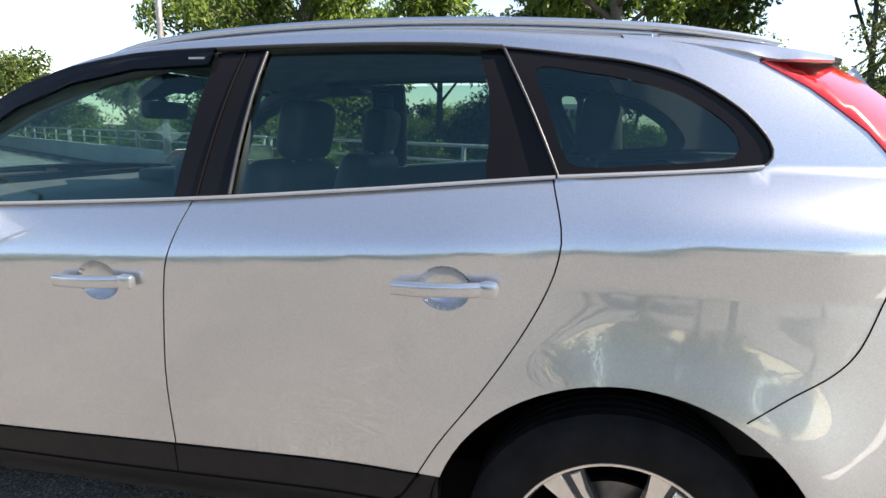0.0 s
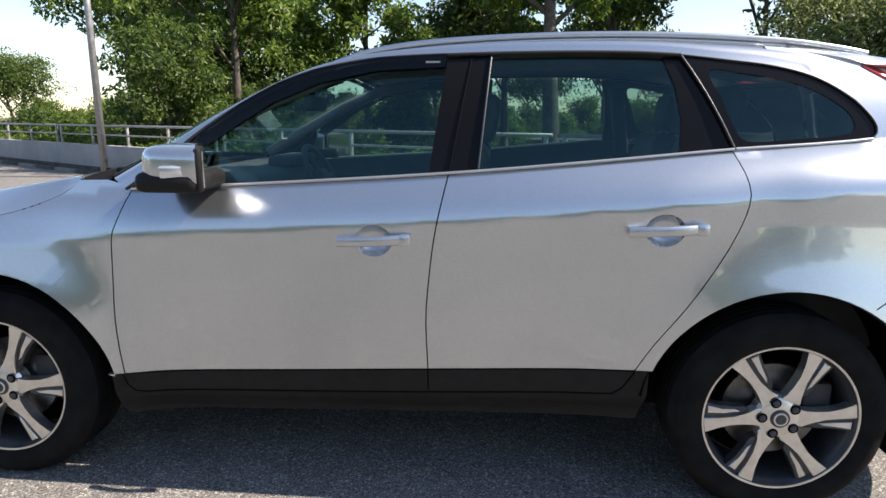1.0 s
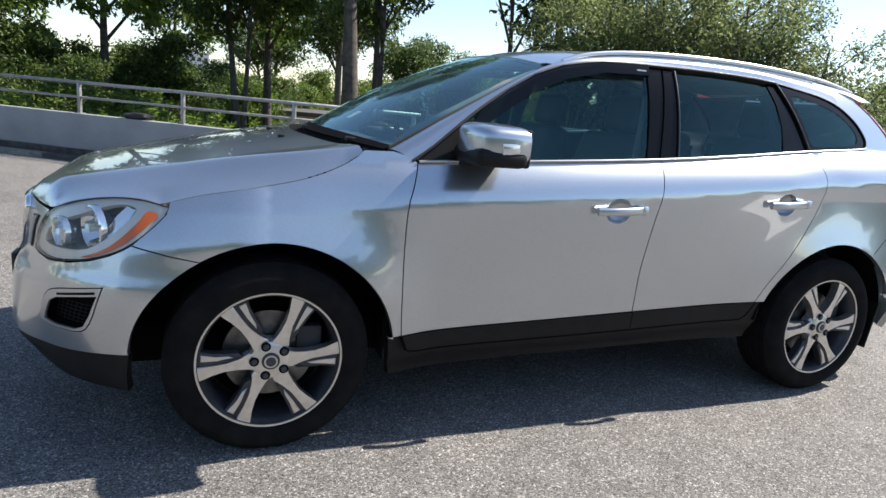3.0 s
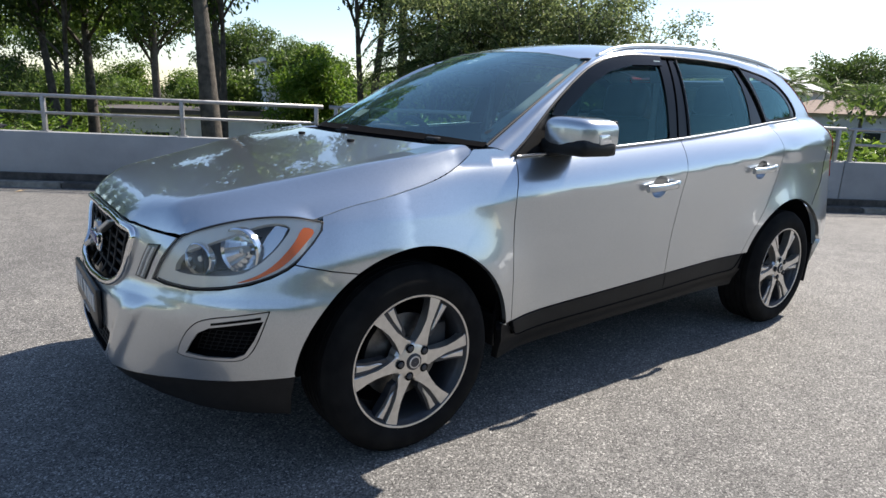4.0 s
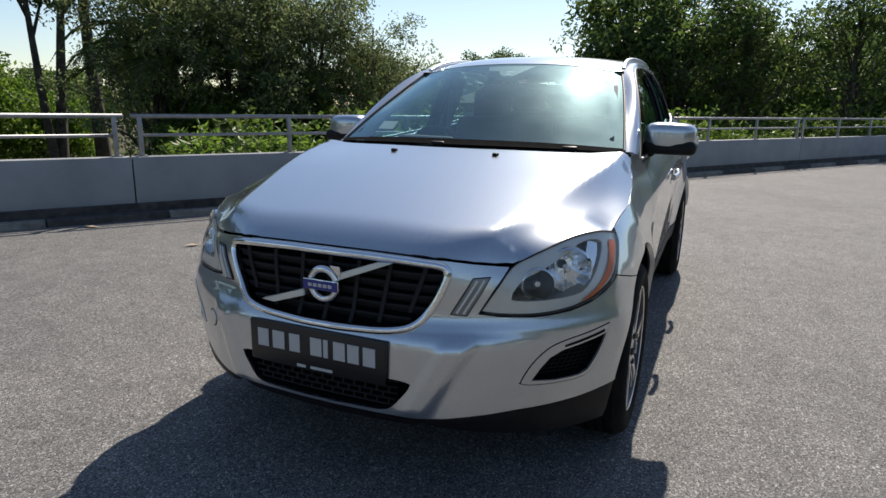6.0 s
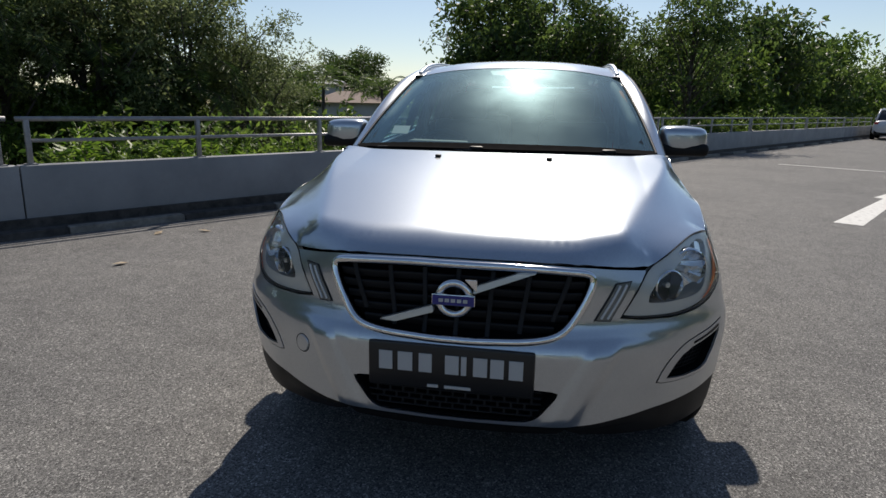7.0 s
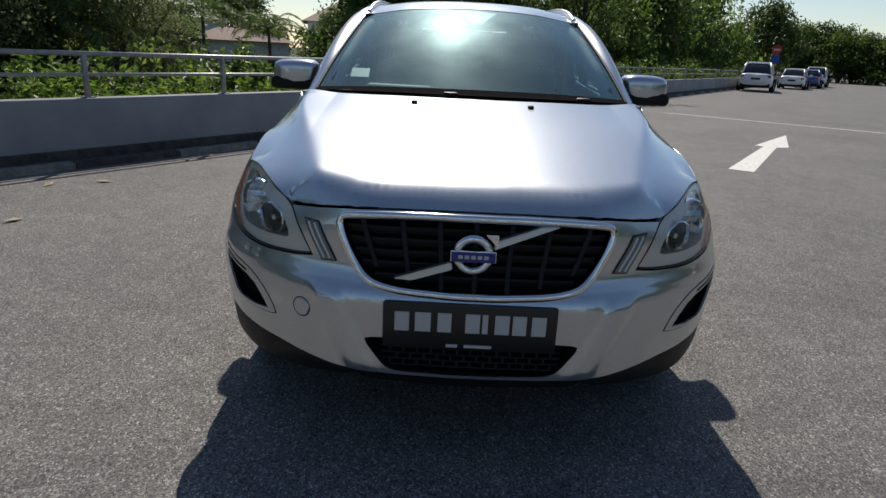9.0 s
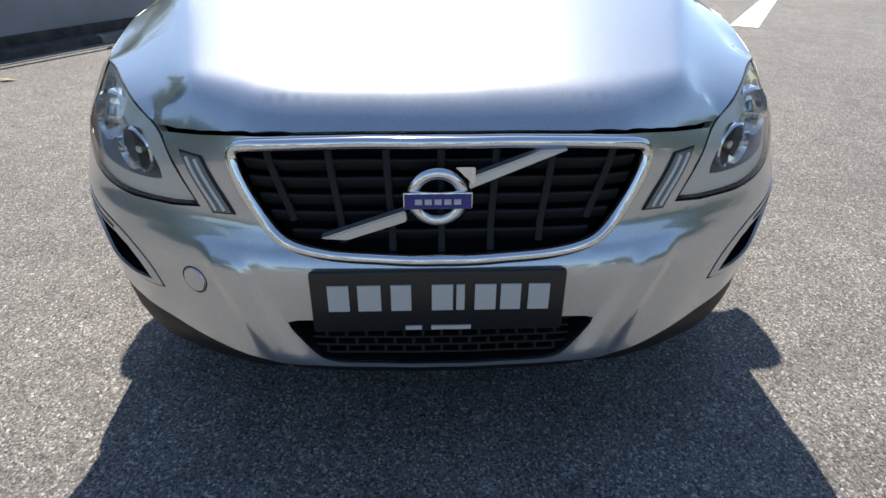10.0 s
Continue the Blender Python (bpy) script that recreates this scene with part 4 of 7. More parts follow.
for sgn, o in ((1, fog_l), (-1, fog_r)):
    f = panel("fog_recess", inset(o, -0.008), recess(0.045), VOID, car, rim=0, step=0.03, label="black fog lamp recess with a metal brow")
    collar(inset(o, 0.009), 0.05, f)
    inner = [(q_of(sgn * p), z) for p, z in ((58.6, 0.598), (53.5, 0.583), (48.8, 0.566), (46.5, 0.545), (44.9, 0.51), (43.4, 0.467), (48, 0.463), (53, 0.468), (55, 0.482), (56.8, 0.53))]
    panel("fog_bezel", inset(o, 0.0015), recess(-0.002), SATIN_PAINT, f, holes=[inner], rim=0.007, step=0.018, label="satin silver bezel")
    panel("bezel_groove", [(q_of(sgn * p), z) for p, z in ((58.2, 0.612), (53.5, 0.598), (49.2, 0.583), (49.2, 0.575), (53.5, 0.589), (58.2, 0.603))], recess(-0.003), GLOSS_BLACK, f, rim=0.003, step=0.02)
    for z in (0.478, 0.492, 0.506, 0.520, 0.534, 0.548):
        a, b = 44.6 + (z - 0.47) * 28, 55.4 + (z - 0.47) * 20
        sweep("recess_mesh", [recess(0.034)(q_of(sgn * p), z) for p in np.linspace(a, b, 7)], rounded(0.003, 0.003, 1), TRIM, f)
    for k in range(9):
        p0 = 44.8 + 1.3 * k
        sweep("recess_mesh", [recess(0.034)(q_of(sgn * (p0 + 2.1 * h)), 0.472 + 0.078 * h) for h in (0, 0.5, 1)], rounded(0.003, 0.003, 1), TRIM, f, up=(0, 1, 0))
chin_half = [(20.8, 0.336), (27, 0.341), (36, 0.353), (46, 0.370), (56, 0.386), (63.8, 0.398), (63.0, 0.33), (62.8, 0.258), (56, 0.258), (44, 0.262), (34, 0.275), (26, 0.30)]
for sgn in (1, -1):
    panel("chin_cladding", [(q_of(sgn * p), z) for p, z in chin_half], nose, TRIM, car, lift=-0.004, rim=0.03, step=0.035, label="matt black bumper cladding")
panel("chin_cladding", [(q_of(p), z) for p, z in ((-24, 0.33), (-20.5, 0.331), (-10, 0.327), (0, 0.326), (10, 0.327), (20.5, 0.331), (24, 0.33), (22, 0.29), (10, 0.278), (0, 0.275), (-10, 0.278), (-22, 0.29))], recess(0.02), TRIM, car, rim=0.05, step=0.04)
tow = lathe("tow_cap", [(0.031, 0.0), (0.0285, -0.003), (0.0005, -0.004)], PAINT, car, steps=28, smooth=30)
tc = nose(q_of(-34.5), 0.512)
tow.matrix_basis = Matrix.Translation(tc) @ Matrix.Rotation(radians(-90 - 27), 4, "Z")
sweep("tow_seam", [Vector(nose(q_of(-34.5) + 0.0325 * math.cos(a), 0.512 + 0.0325 * math.sin(a))) for a in np.linspace(0, 2 * math.pi, 33)[:-1]], rounded(0.0028, 0.0028, 1), VOID, car, up=(-1, 0, 0), closed=True)

# number plate with plain bars
plate = box("number_plate", (0.018, 0.535, 0.150), (-2.300, 0.008, 0.514), PLATE, car, "black number plate with pale characters as plain bars", bevel=0.008)
for y, w in zip((0.210, 0.146, 0.080, -0.006, -0.044, -0.096, -0.149, -0.208), (0.044, 0.048, 0.042, 0.044, 0.017, 0.044, 0.042, 0.044)):
    box("plate_bar", (0.004, w, 0.062), (-2.3105, y + 0.006, 0.528), PLATE_WHITE, plate)
for y, w in ((0.055, 0.035), (-0.025, 0.085)):
    box("plate_caption", (0.004, w, 0.009), (-2.3105, y + 0.006, 0.452), PLATE_WHITE, plate)

# --- bonnet, windscreen, roof ---
L = lambda p: spline([np.array(q, float) for q in p])
edge_l = [flank(x, z) for x, z in hood_seam][::-1]           # lamp tip to cowl corner, left
lamp_top = spline([(69.5, 0.890), (64, 0.905), (58, 0.902), (52, 0.888), (46, 0.862), (40.5, 0.827)])
edge_f = [front(p, z + 0.003) for p, z in [lamp_top(k / 14) for k in range(14)] + [(40.5, 0.828), (37, 0.8295), (33, 0.8335), (29, 0.8405), (25, 0.8450), (20, 0.8485), (15, 0.8492), (10, 0.8495), (5, 0.8495)]]
edge_f[0] = edge_l[0]
edge_b = [edge_l[-1], np.array((-1.165, -0.5, 1.118)), np.array((-1.215, 0, 1.122)), np.array((-1.165, 0.5, 1.118)), edge_l[-1] * np.array((1, -1, 1))]
side_curve, back_curve = L(edge_l), L(edge_b)
ring_l = [back_curve(0.5 * k / 10) for k in range(10, 0, -1)] + [side_curve(1 - k / 24) for k in range(24)] + edge_f
ring_l.append(front(0, 0.8525))
ring_r = [p * np.array((1, -1, 1)) for p in ring_l[1:-1]][::-1]
hood_ring = ring_l + ring_r
front_x = pchip([(-p[1], p[0]) for p in [front(0, 0.8525)] + edge_f[13:][::-1]])
back_x = pchip([(0, -1.215), (0.25, -1.203), (0.5, -1.165), (0.7, -1.105), (0.78, -1.07)])
rim_pts = [side_curve(k / 16) for k in range(16)] + edge_f[1:16]
rim_x = pchip(sorted((p[0], -p[1]) for p in rim_pts))
rim_z = pchip(sorted((p[0], p[2]) for p in rim_pts))
rim_fit = [np.polyfit([p[0] for p in rim_pts], [v for v in vals], 4) for vals in ([-p[1] for p in rim_pts], [p[2] for p in rim_pts])]
nose_z = pchip([(-p[1], p[2]) for p in [front(0, 0.8525)] + edge_f[13:][::-1]])
crease_y = pchip([(-2.2, 0.492), (-2.0, 0.548), (-1.8, 0.608), (-1.6, 0.670), (-1.4, 0.724), (-1.25, 0.752), (-1.1, 0.765), (-1.0, 0.77)])
FRONT_X, BACK_X = front_x(0), back_x(0)


def top_z(x, y):
    """The flat middle of the bonnet, rolling down to its front edge."""
    y = min(abs(y), 0.62)
    span = lambda t: (t - FRONT_X) / (BACK_X - FRONT_X)
    level = lambda t: 0.8525 + 0.2685 * (0.20 + 0.85 * span(t) - 0.05 * span(t) ** 2) - 0.022 * y * y
    fx = front_x(y)
    drop = max(level(fx) - nose_z(min(y, 0.622)), 0.0)
    t = (x - fx) / (0.180 * (1 - 0.30 * min(y / 0.5, 1) ** 2))
    roll = drop * (1 - min(max(t, 0.0), 1.0)) ** 3.5 if t > 0 else drop * (1 - 3.5 * t)
    sink = (level(back_x(y)) - (1.121 - 0.004 * (y / 0.6) ** 2)) * smooth01((x - back_x(y) + 0.45) / 0.45)
    return level(x) - roll - sink


def hood_z(x, y):
    """Bonnet: the middle, a crisp crease on each side, and hollow shoulders down to the rim."""
    y = abs(y)
    mid = top_z(x, y)
    yo, yc = float(np.polyval(rim_fit[0], x)), crease_y(x)
    if x < -2.16:
        return mid
    zc = top_z(x, yc)
    g = (y - yc) / max(yo - yc, 0.05)
    fall = (float(np.polyval(rim_fit[1], x)) - zc) * (1.3 * g - 0.3 * g * g if g > 0 else 1.3 * g)
    side, e = zc + fall, 0.0055
    k = smooth01((x + 2.16) / 0.12)
    low = min(mid, side) - e * math.log(1 + math.exp(-abs(mid - side) / e))
    z = mid * (1 - k) + low * k
    return z


def hood_sheet(x, y):
    """The bonnet with its outermost strip bent to meet the wing and the lamp."""
    ya, near = abs(y), rim_x(x)
    z = hood_z(x, y)
    if x > -2.13 and ya > near - 0.10:
        z += (rim_z(x) - hood_z(x, near)) * smooth01((ya - near + 0.10) / 0.10) * smooth01((x + 2.13) / 0.03)
    return np.array((x, y, z))


hood = panel("bonnet", [p[:2] for p in hood_ring], hood_sheet, PAINT, car, gap=0.0015, rim=0.012, step=0.017)
box("engine_bay", (0.9, 1.35, 0.2), (-1.6, 0, 0.72), VOID, car)
for y in (-0.249, 0.254):
    box("washer_jet", (0.03, 0.026, 0.014), (-1.298, y, hood_z(-1.298, y) + 0.004), TRIM, hood, bevel=0.006)

ws_side = [(-0.965, -0.745, 1.118), (-0.72, -0.702, 1.256), (-0.46, -0.650, 1.392), (-0.24, -0.600, 1.502)]
ws_base = [(-0.965, -0.745, 1.118), (-1.085, -0.45, 1.130), (-1.145, 0, 1.134), (-1.085, 0.45, 1.130), (-0.965, 0.745, 1.118)]
ws_top = [(-0.24, -0.600, 1.502), (-0.30, -0.34, 1.538), (-0.325, 0, 1.550), (-0.30, 0.34, 1.538), (-0.24, 0.600, 1.502)]
flip = lambda pts: [np.array(p) * np.array((1, -1, 1)) for p in pts]
ws_fn = coons(L(ws_base), L(ws_top), L(ws_side), L(flip(ws_side)), lambda a, v: 0.028 * math.sin(math.pi * min(max(a, 0), 1)) * (1 - abs(2 * v - 1) ** 2.5))
ws_dom = [(0, 0)] + [(0, 1.3 * k / 16) for k in range(1, 16)] + [(0, 1.3), (0.9, 1.3)] + [(0.9, 1.3 * k / 16) for k in range(15, 0, -1)] + [(0.9, 0)]
ws = panel("windscreen", ws_dom, lambda a, v: ws_fn(a / 0.9, v / 1.3), GLASS_FRONT, car, rim=0, step=0.05, label="raked clear windscreen")
ws.visible_shadow = False
band = [(0.868, 0.02), (0.868, 1.28), (0.899, 1.298), (0.899, 0.002)]
panel("tint_band", band, lambda a, v: ws_fn(a / 0.9, v / 1.3), GLOSS_BLACK, ws, rim=0, lift=-0.014, step=0.03)
panel("frit_side", [(0.0, 0.002), (0.0, 0.035), (0.89, 0.03), (0.89, 0.002)], lambda a, v: ws_fn(a / 0.9, v / 1.3), GLOSS_BLACK, ws, rim=0, lift=-0.014, step=0.03)
panel("frit_side", [(0.0, 1.298), (0.0, 1.265), (0.89, 1.27), (0.89, 1.298)], lambda a, v: ws_fn(a / 0.9, v / 1.3), GLOSS_BLACK, ws, rim=0, lift=-0.014, step=0.03)
panel("frit_base", [(0.0, 0.0), (0.045, 0.02), (0.05, 0.65), (0.045, 1.28), (0.0, 1.3)], lambda a, v: ws_fn(a / 0.9, v / 1.3), GLOSS_BLACK, ws, rim=0, lift=-0.014, step=0.03)
panel("cowl_trim", [(-0.012, 0.0), (0.022, 0.0), (0.030, 0.3), (0.032, 0.65), (0.030, 1.0), (0.022, 1.3), (-0.012, 1.3)], lambda a, v: ws_fn(a / 0.9, v / 1.3), VOID, ws, rim=0.004, lift=0.005, step=0.04)
panel("sensor_pod", [(0.885, 0.50), (0.885, 0.80), (0.80, 0.77), (0.79, 0.70), (0.735, 0.68), (0.70, 0.645), (0.70, 0.60), (0.735, 0.575), (0.79, 0.55)], lambda a, v: ws_fn(a / 0.9, v / 1.3), CABIN, ws, rim=0.04, lift=-0.006, step=0.03)
for a, w in ((0.765, 0.045), (0.725, 0.03)):
    panel("sensor_window", [(a - 0.012, 0.625 - w / 2), (a + 0.012, 0.625 - w / 2), (a + 0.012, 0.625 + w / 2), (a - 0.012, 0.625 + w / 2)], lambda a, v: ws_fn(a / 0.9, v / 1.3), PLATE_WHITE, ws, rim=0, lift=-0.004, step=0.03)

# cowl strip and wipers
cow_fn = coons(L(edge_b), L(ws_base), L([edge_b[0], ws_base[0]]), L([edge_b[-1], ws_base[-1]]), lambda a, v: -0.022 * math.sin(math.pi * min(max(a, 0), 1)))
panel("cowl", [(0, 0), (0, 0.4), (0, 0.8), (0, 1.2), (0, 1.6), (0.1, 1.6), (0.1, 1.2), (0.1, 0.8), (0.1, 0.4), (0.1, 0)], lambda a, v: cow_fn(a / 0.1, v / 1.6), VOID, car, rim=0.02, step=0.03, label="black scuttle panel under the windscreen")
for pv_, tip in (((-1.075, -0.50, 1.118), (-1.125, 0.10, 1.122)), ((-1.15, 0.12, 1.122), (-1.04, 0.62, 1.122))):
    w = rod("wiper", [pv_, tuple((a + b) / 2 + c for a, b, c in zip(pv_, tip, (0, 0, 0.006))), tip], [0.010, 0.007, 0.005], RUBBER, car, "black wiper arm")
    box("wiper_pivot", (0.05, 0.07, 0.028), (pv_[0] + 0.02, pv_[1] - 0.02, pv_[2] + 0.008), TRIM, w, bevel=0.01)
    rod("wiper_blade", [(tip[0] + 0.035, tip[1] - 0.45, tip[2] - 0.002), (tip[0] + 0.02, tip[1] + 0.06, tip[2] - 0.002)], 0.005, VOID, w)

roof_edge = [(-0.24, -0.600, 1.505), (-0.1, -0.592, 1.542), (0.1, -0.588, 1.575), (0.45, -0.583, 1.600), (0.9, -0.575, 1.606), (1.4, -0.555, 1.590), (1.62, -0.572, 1.562), (1.73, -0.578, 1.545), (1.825, -0.545, 1.533)]
roof_back = [(1.825, -0.545, 1.533), (1.93, -0.29, 1.550), (1.965, 0, 1.557), (1.93, 0.29, 1.550), (1.825, 0.545, 1.533)]
roof_fn = coons(L([np.array(p) + np.array((0, 0, 0.004)) for p in ws_top]), L(roof_back), L(roof_edge), L(flip(roof_edge)))
panel("roof", [(0, 0)] + [(0, 1.2 * k / 12) for k in range(1, 12)] + [(0, 1.2), (2.2, 1.2)] + [(2.2, 1.2 * k / 12) for k in range(11, 0, -1)] + [(2.2, 0)], lambda a, v: roof_fn(a / 2.2, v / 1.2), PAINT, car, rim=0.012, step=0.05)
# sloping side of the tail spoiler, down to the lamp
lip_y, lip_z = pchip([(1.40, 0.556), (1.50, 0.561), (1.60, 0.570), (1.66, 0.575), (1.73, 0.578), (1.78, 0.565), (1.825, 0.545)]), pchip([(1.40, 1.590), (1.50, 1.579), (1.62, 1.562), (1.73, 1.545), (1.825, 1.533)])
lip_low = pchip([(1.40, 1.570), (1.50, 1.557), (1.62, 1.535), (1.66, 1.522), (1.70, 1.517), (1.83, 1.517)])


def lip(x, b):
    k = b / 0.03
    return np.array((x, -(lip_y(x) + 0.040 * k * (1.3 - 0.3 * k)), lip_z(x) + 0.002 + (lip_low(x) - lip_z(x)) * k))


both("spoiler_side", [(1.42 + 0.045 * k, 0) for k in range(10)] + [(1.815 - 0.0428 * k, 0.03) for k in range(10)], lip, PAINT, car, rim=0.008, step=0.02)
# pillar and cant rail
c1 = ws_side + roof_edge[1:-1]
dlo_top = [(-0.885, 1.082), (-0.80, 1.140), (-0.70, 1.222), (-0.61, 1.292), (-0.48, 1.378), (-0.35, 1.45), (-0.21, 1.502), (0.0, 1.540), (0.33, 1.556), (0.65, 1.562), (0.90, 1.560), (1.045, 1.552), (1.2, 1.532), (1.36, 1.512), (1.49, 1.478)]
c1 = [p for p in c1 if p[0] < 1.6]
f1, f2 = L(c1), L([pane(x, z) + np.array((0, -0.008, 0)) for x, z in dlo_top])


def cant(t, b):
    p = (1 - b) * f1(t) + b * f2(t)
    k = math.sin(math.pi * min(max(b, 0), 1))
    return p + k * np.array((-0.004, -0.016, 0.012))


both("pillar_rail", [(2.7 * k / 30, 0) for k in range(31)] + [(2.7 * k / 30, 0.12) for k in range(30, -1, -1)], lambda t, b: cant(t / 2.7, b / 0.12), PAINT, car, rim=0.015, step=0.025)
for mirror in (False, True):
    sweep("screen_trim", [np.array(p) + np.array((0.004, -0.004, 0.004)) for p in [L(ws_side)(k / 14) for k in range(15)]], rounded(0.012, 0.010), RUBBER, car, mirror=mirror)
    fr = L([(-0.17, -0.600, 1.527), (-0.04, -0.590, 1.570), (0.2, -0.584, 1.603), (0.6, -0.579, 1.624), (1.0, -0.571, 1.625), (1.4, -0.556, 1.606), (1.62, -0.545, 1.578), (1.70, -0.540, 1.562)])
    sweep("roof_rail", [fr(k / 40) for k in range(41)], rounded(0.026, 0.020), SATIN, car, mirror=mirror, label="satin silver roof rail")
    sweep("rail_base", [fr(k / 40) - np.array((0, -0.004, 0.018)) for k in range(41)], rounded(0.016, 0.016), SATIN, car, mirror=mirror)
    fz = -1 if not mirror else 1
    box("roof_ditch_cap", (0.04, 0.05, 0.008), (-0.235, fz * 0.590, 1.508), RUBBER, car, bevel=0.005)

# --- side glass and black pillars ---
fwin = [(-0.80, 1.10), (-0.72, 1.20)] + [(x, z - 0.012) for x, z in dlo_top[3:8]] + [(0.245, 1.54), (0.195, 1.155)] + belt_line(0.19, -0.80, 8)[1:-1]
rwin = [(0.36, 1.165), (0.395, 1.545)] + [(0.65, 1.552), (0.90, 1.550), (0.985, 1.545), (1.02, 1.45), (1.035, 1.34), (1.03, 1.225)] + belt_line(1.0, 0.38, 6)
qglass = curve2([(1.135, 1.495), (1.25, 1.487), (1.36, 1.468), (1.47, 1.435), (1.57, 1.375), (1.605, 1.33), (1.600, 1.297), (1.56, 1.285), (1.47, 1.276), (1.26, 1.262), (1.225, 1.275), (1.17, 1.40)], 44, True)
for mirror in (False, True):
    for nm, o, gm, lb in (("front_side_window", fwin, GLASS, "front side window glass"), ("rear_side_window", rwin, GLASS_DARK, "tinted rear side window"), ("quarter_window", quarter_win, GLASS_QUARTER, "tinted fixed quarter window")):
        g = panel(nm, o, pane, gm, car, rim=0, lift=-0.010 if nm != "quarter_window" else 0.0, step=0.06, mirror=mirror, label=lb)
        g.visible_shadow = False
    bp = [(0.195, 1.155), (0.245, 1.545), (0.395, 1.552), (0.36, 1.165), (0.262, 1.157)]
    panel("door_pillar", bp, pane, GLOSS_BLACK, car, rim=0.02, lift=-0.003, step=0.05, mirror=mirror, label="gloss black door pillar")
    sweep("pillar_gap", [pane(0.262 + 0.07 * k / 8, 1.15 + 0.405 * k / 8) for k in range(9)], rounded(0.004, 0.006, 1), VOID, car, mirror=mirror, up=(0, 1, 0))
    cp = [(1.03, 1.222), (1.035, 1.34), (1.02, 1.45), (0.985, 1.548), (1.075, 1.553), (1.14, 1.40), (1.235, 1.24)]
    panel("rear_pillar", cp, pane, GLOSS_BLACK, car, rim=0.02, lift=-0.006, step=0.05, mirror=mirror, label="gloss black rear pillar")
    panel("quarter_frit", [(1.052, 1.55)] + quarter_win[1:-1] + [(1.21, 1.238)], pane, GLOSS_BLACK, car, holes=[qglass], rim=0, lift=0.002, step=0.04, mirror=mirror, label="black frit border of the quarter window")
    sweep("quarter_seal", [pane(*p) + np.array((0, -0.005, 0)) for p in quarter_win], rounded(0.006, 0.010), RUBBER, car, mirror=mirror, up=(0, 1, 0))
    sweep("quarter_trim", [pane(1.046 + 0.16 * k / 10 + 0.012 * math.sin(math.pi * k / 10) * 0.5, 1.552 - 0.312 * k / 10) + np.array((0, -0.004, 0)) for k in range(11)], rounded(0.007, 0.009), ALLOY_DARK, car, mirror=mirror, up=(0, 1, 0))
    ap = [(-0.88, 1.082), (-0.80, 1.142), (-0.70, 1.222), (-0.64, 1.262), (-0.635, 1.235), (-0.70, 1.105), (-0.705, 1.095)]
    panel("mirror_base", ap, pane, TRIM, car, rim=0.02, lift=0.003, step=0.04, mirror=mirror, label="black mirror triangle")
    # seals and the bright belt strip
    sweep("window_seal", [pane(*p) + np.array((0, -0.004, 0)) for p in curve2(dlo_top[:12], 40)], rounded(0.012, 0.018), RUBBER, car, mirror=mirror, up=(0, 1, 0))
    sweep("belt_strip", [np.array((x, -(upper_w(x, z) + 0.011), z + 0.004)) for x, z in belt_line(-0.86, 1.20, 40)], rounded(0.017, 0.009), SATIN_PAINT, car, mirror=mirror, up=(0, 0, 1), label="thin bright belt strip")
    sweep("belt_strip", [np.array((x, -(upper_w(x, z) + 0.011), z + 0.002)) for x, z in [(1.205, 1.238), (1.35, 1.248), (1.47, 1.256), (1.58, 1.265), (1.655, 1.273)]], rounded(0.017, 0.009), SATIN_PAINT, car, mirror=mirror, up=(0, 0, 1))
    sweep("window_channel", [pane(0.362 + 0.035 * k / 6, 1.168 + 0.375 * k / 6) + np.array((0, -0.002, 0)) for k in range(7)], rounded(0.008, 0.010), ALLOY_DARK, car, mirror=mirror, up=(0, 1, 0))
    # wind deflector over the front window
    vis = [(-0.60, 1.288), (-0.48, 1.376), (-0.35, 1.448), (-0.21, 1.498), (0.0, 1.535), (0.243, 1.547), (0.238, 1.500), (0.0, 1.488), (-0.20, 1.446), (-0.36, 1.378), (-0.50, 1.290), (-0.585, 1.232), (-0.635, 1.245)]
    v = panel("wind_deflector", vis, pane, VISOR, car, rim=0.012, lift=0.016, step=0.03, mirror=mirror, label="smoked acrylic wind deflector")
    s = 1 if mirror else -1
    box("deflector_tag", (0.05, 0.003, 0.008), (0.195, s * (upper_w(0.195, 1.525) + 0.0185), 1.525), SATIN, v)

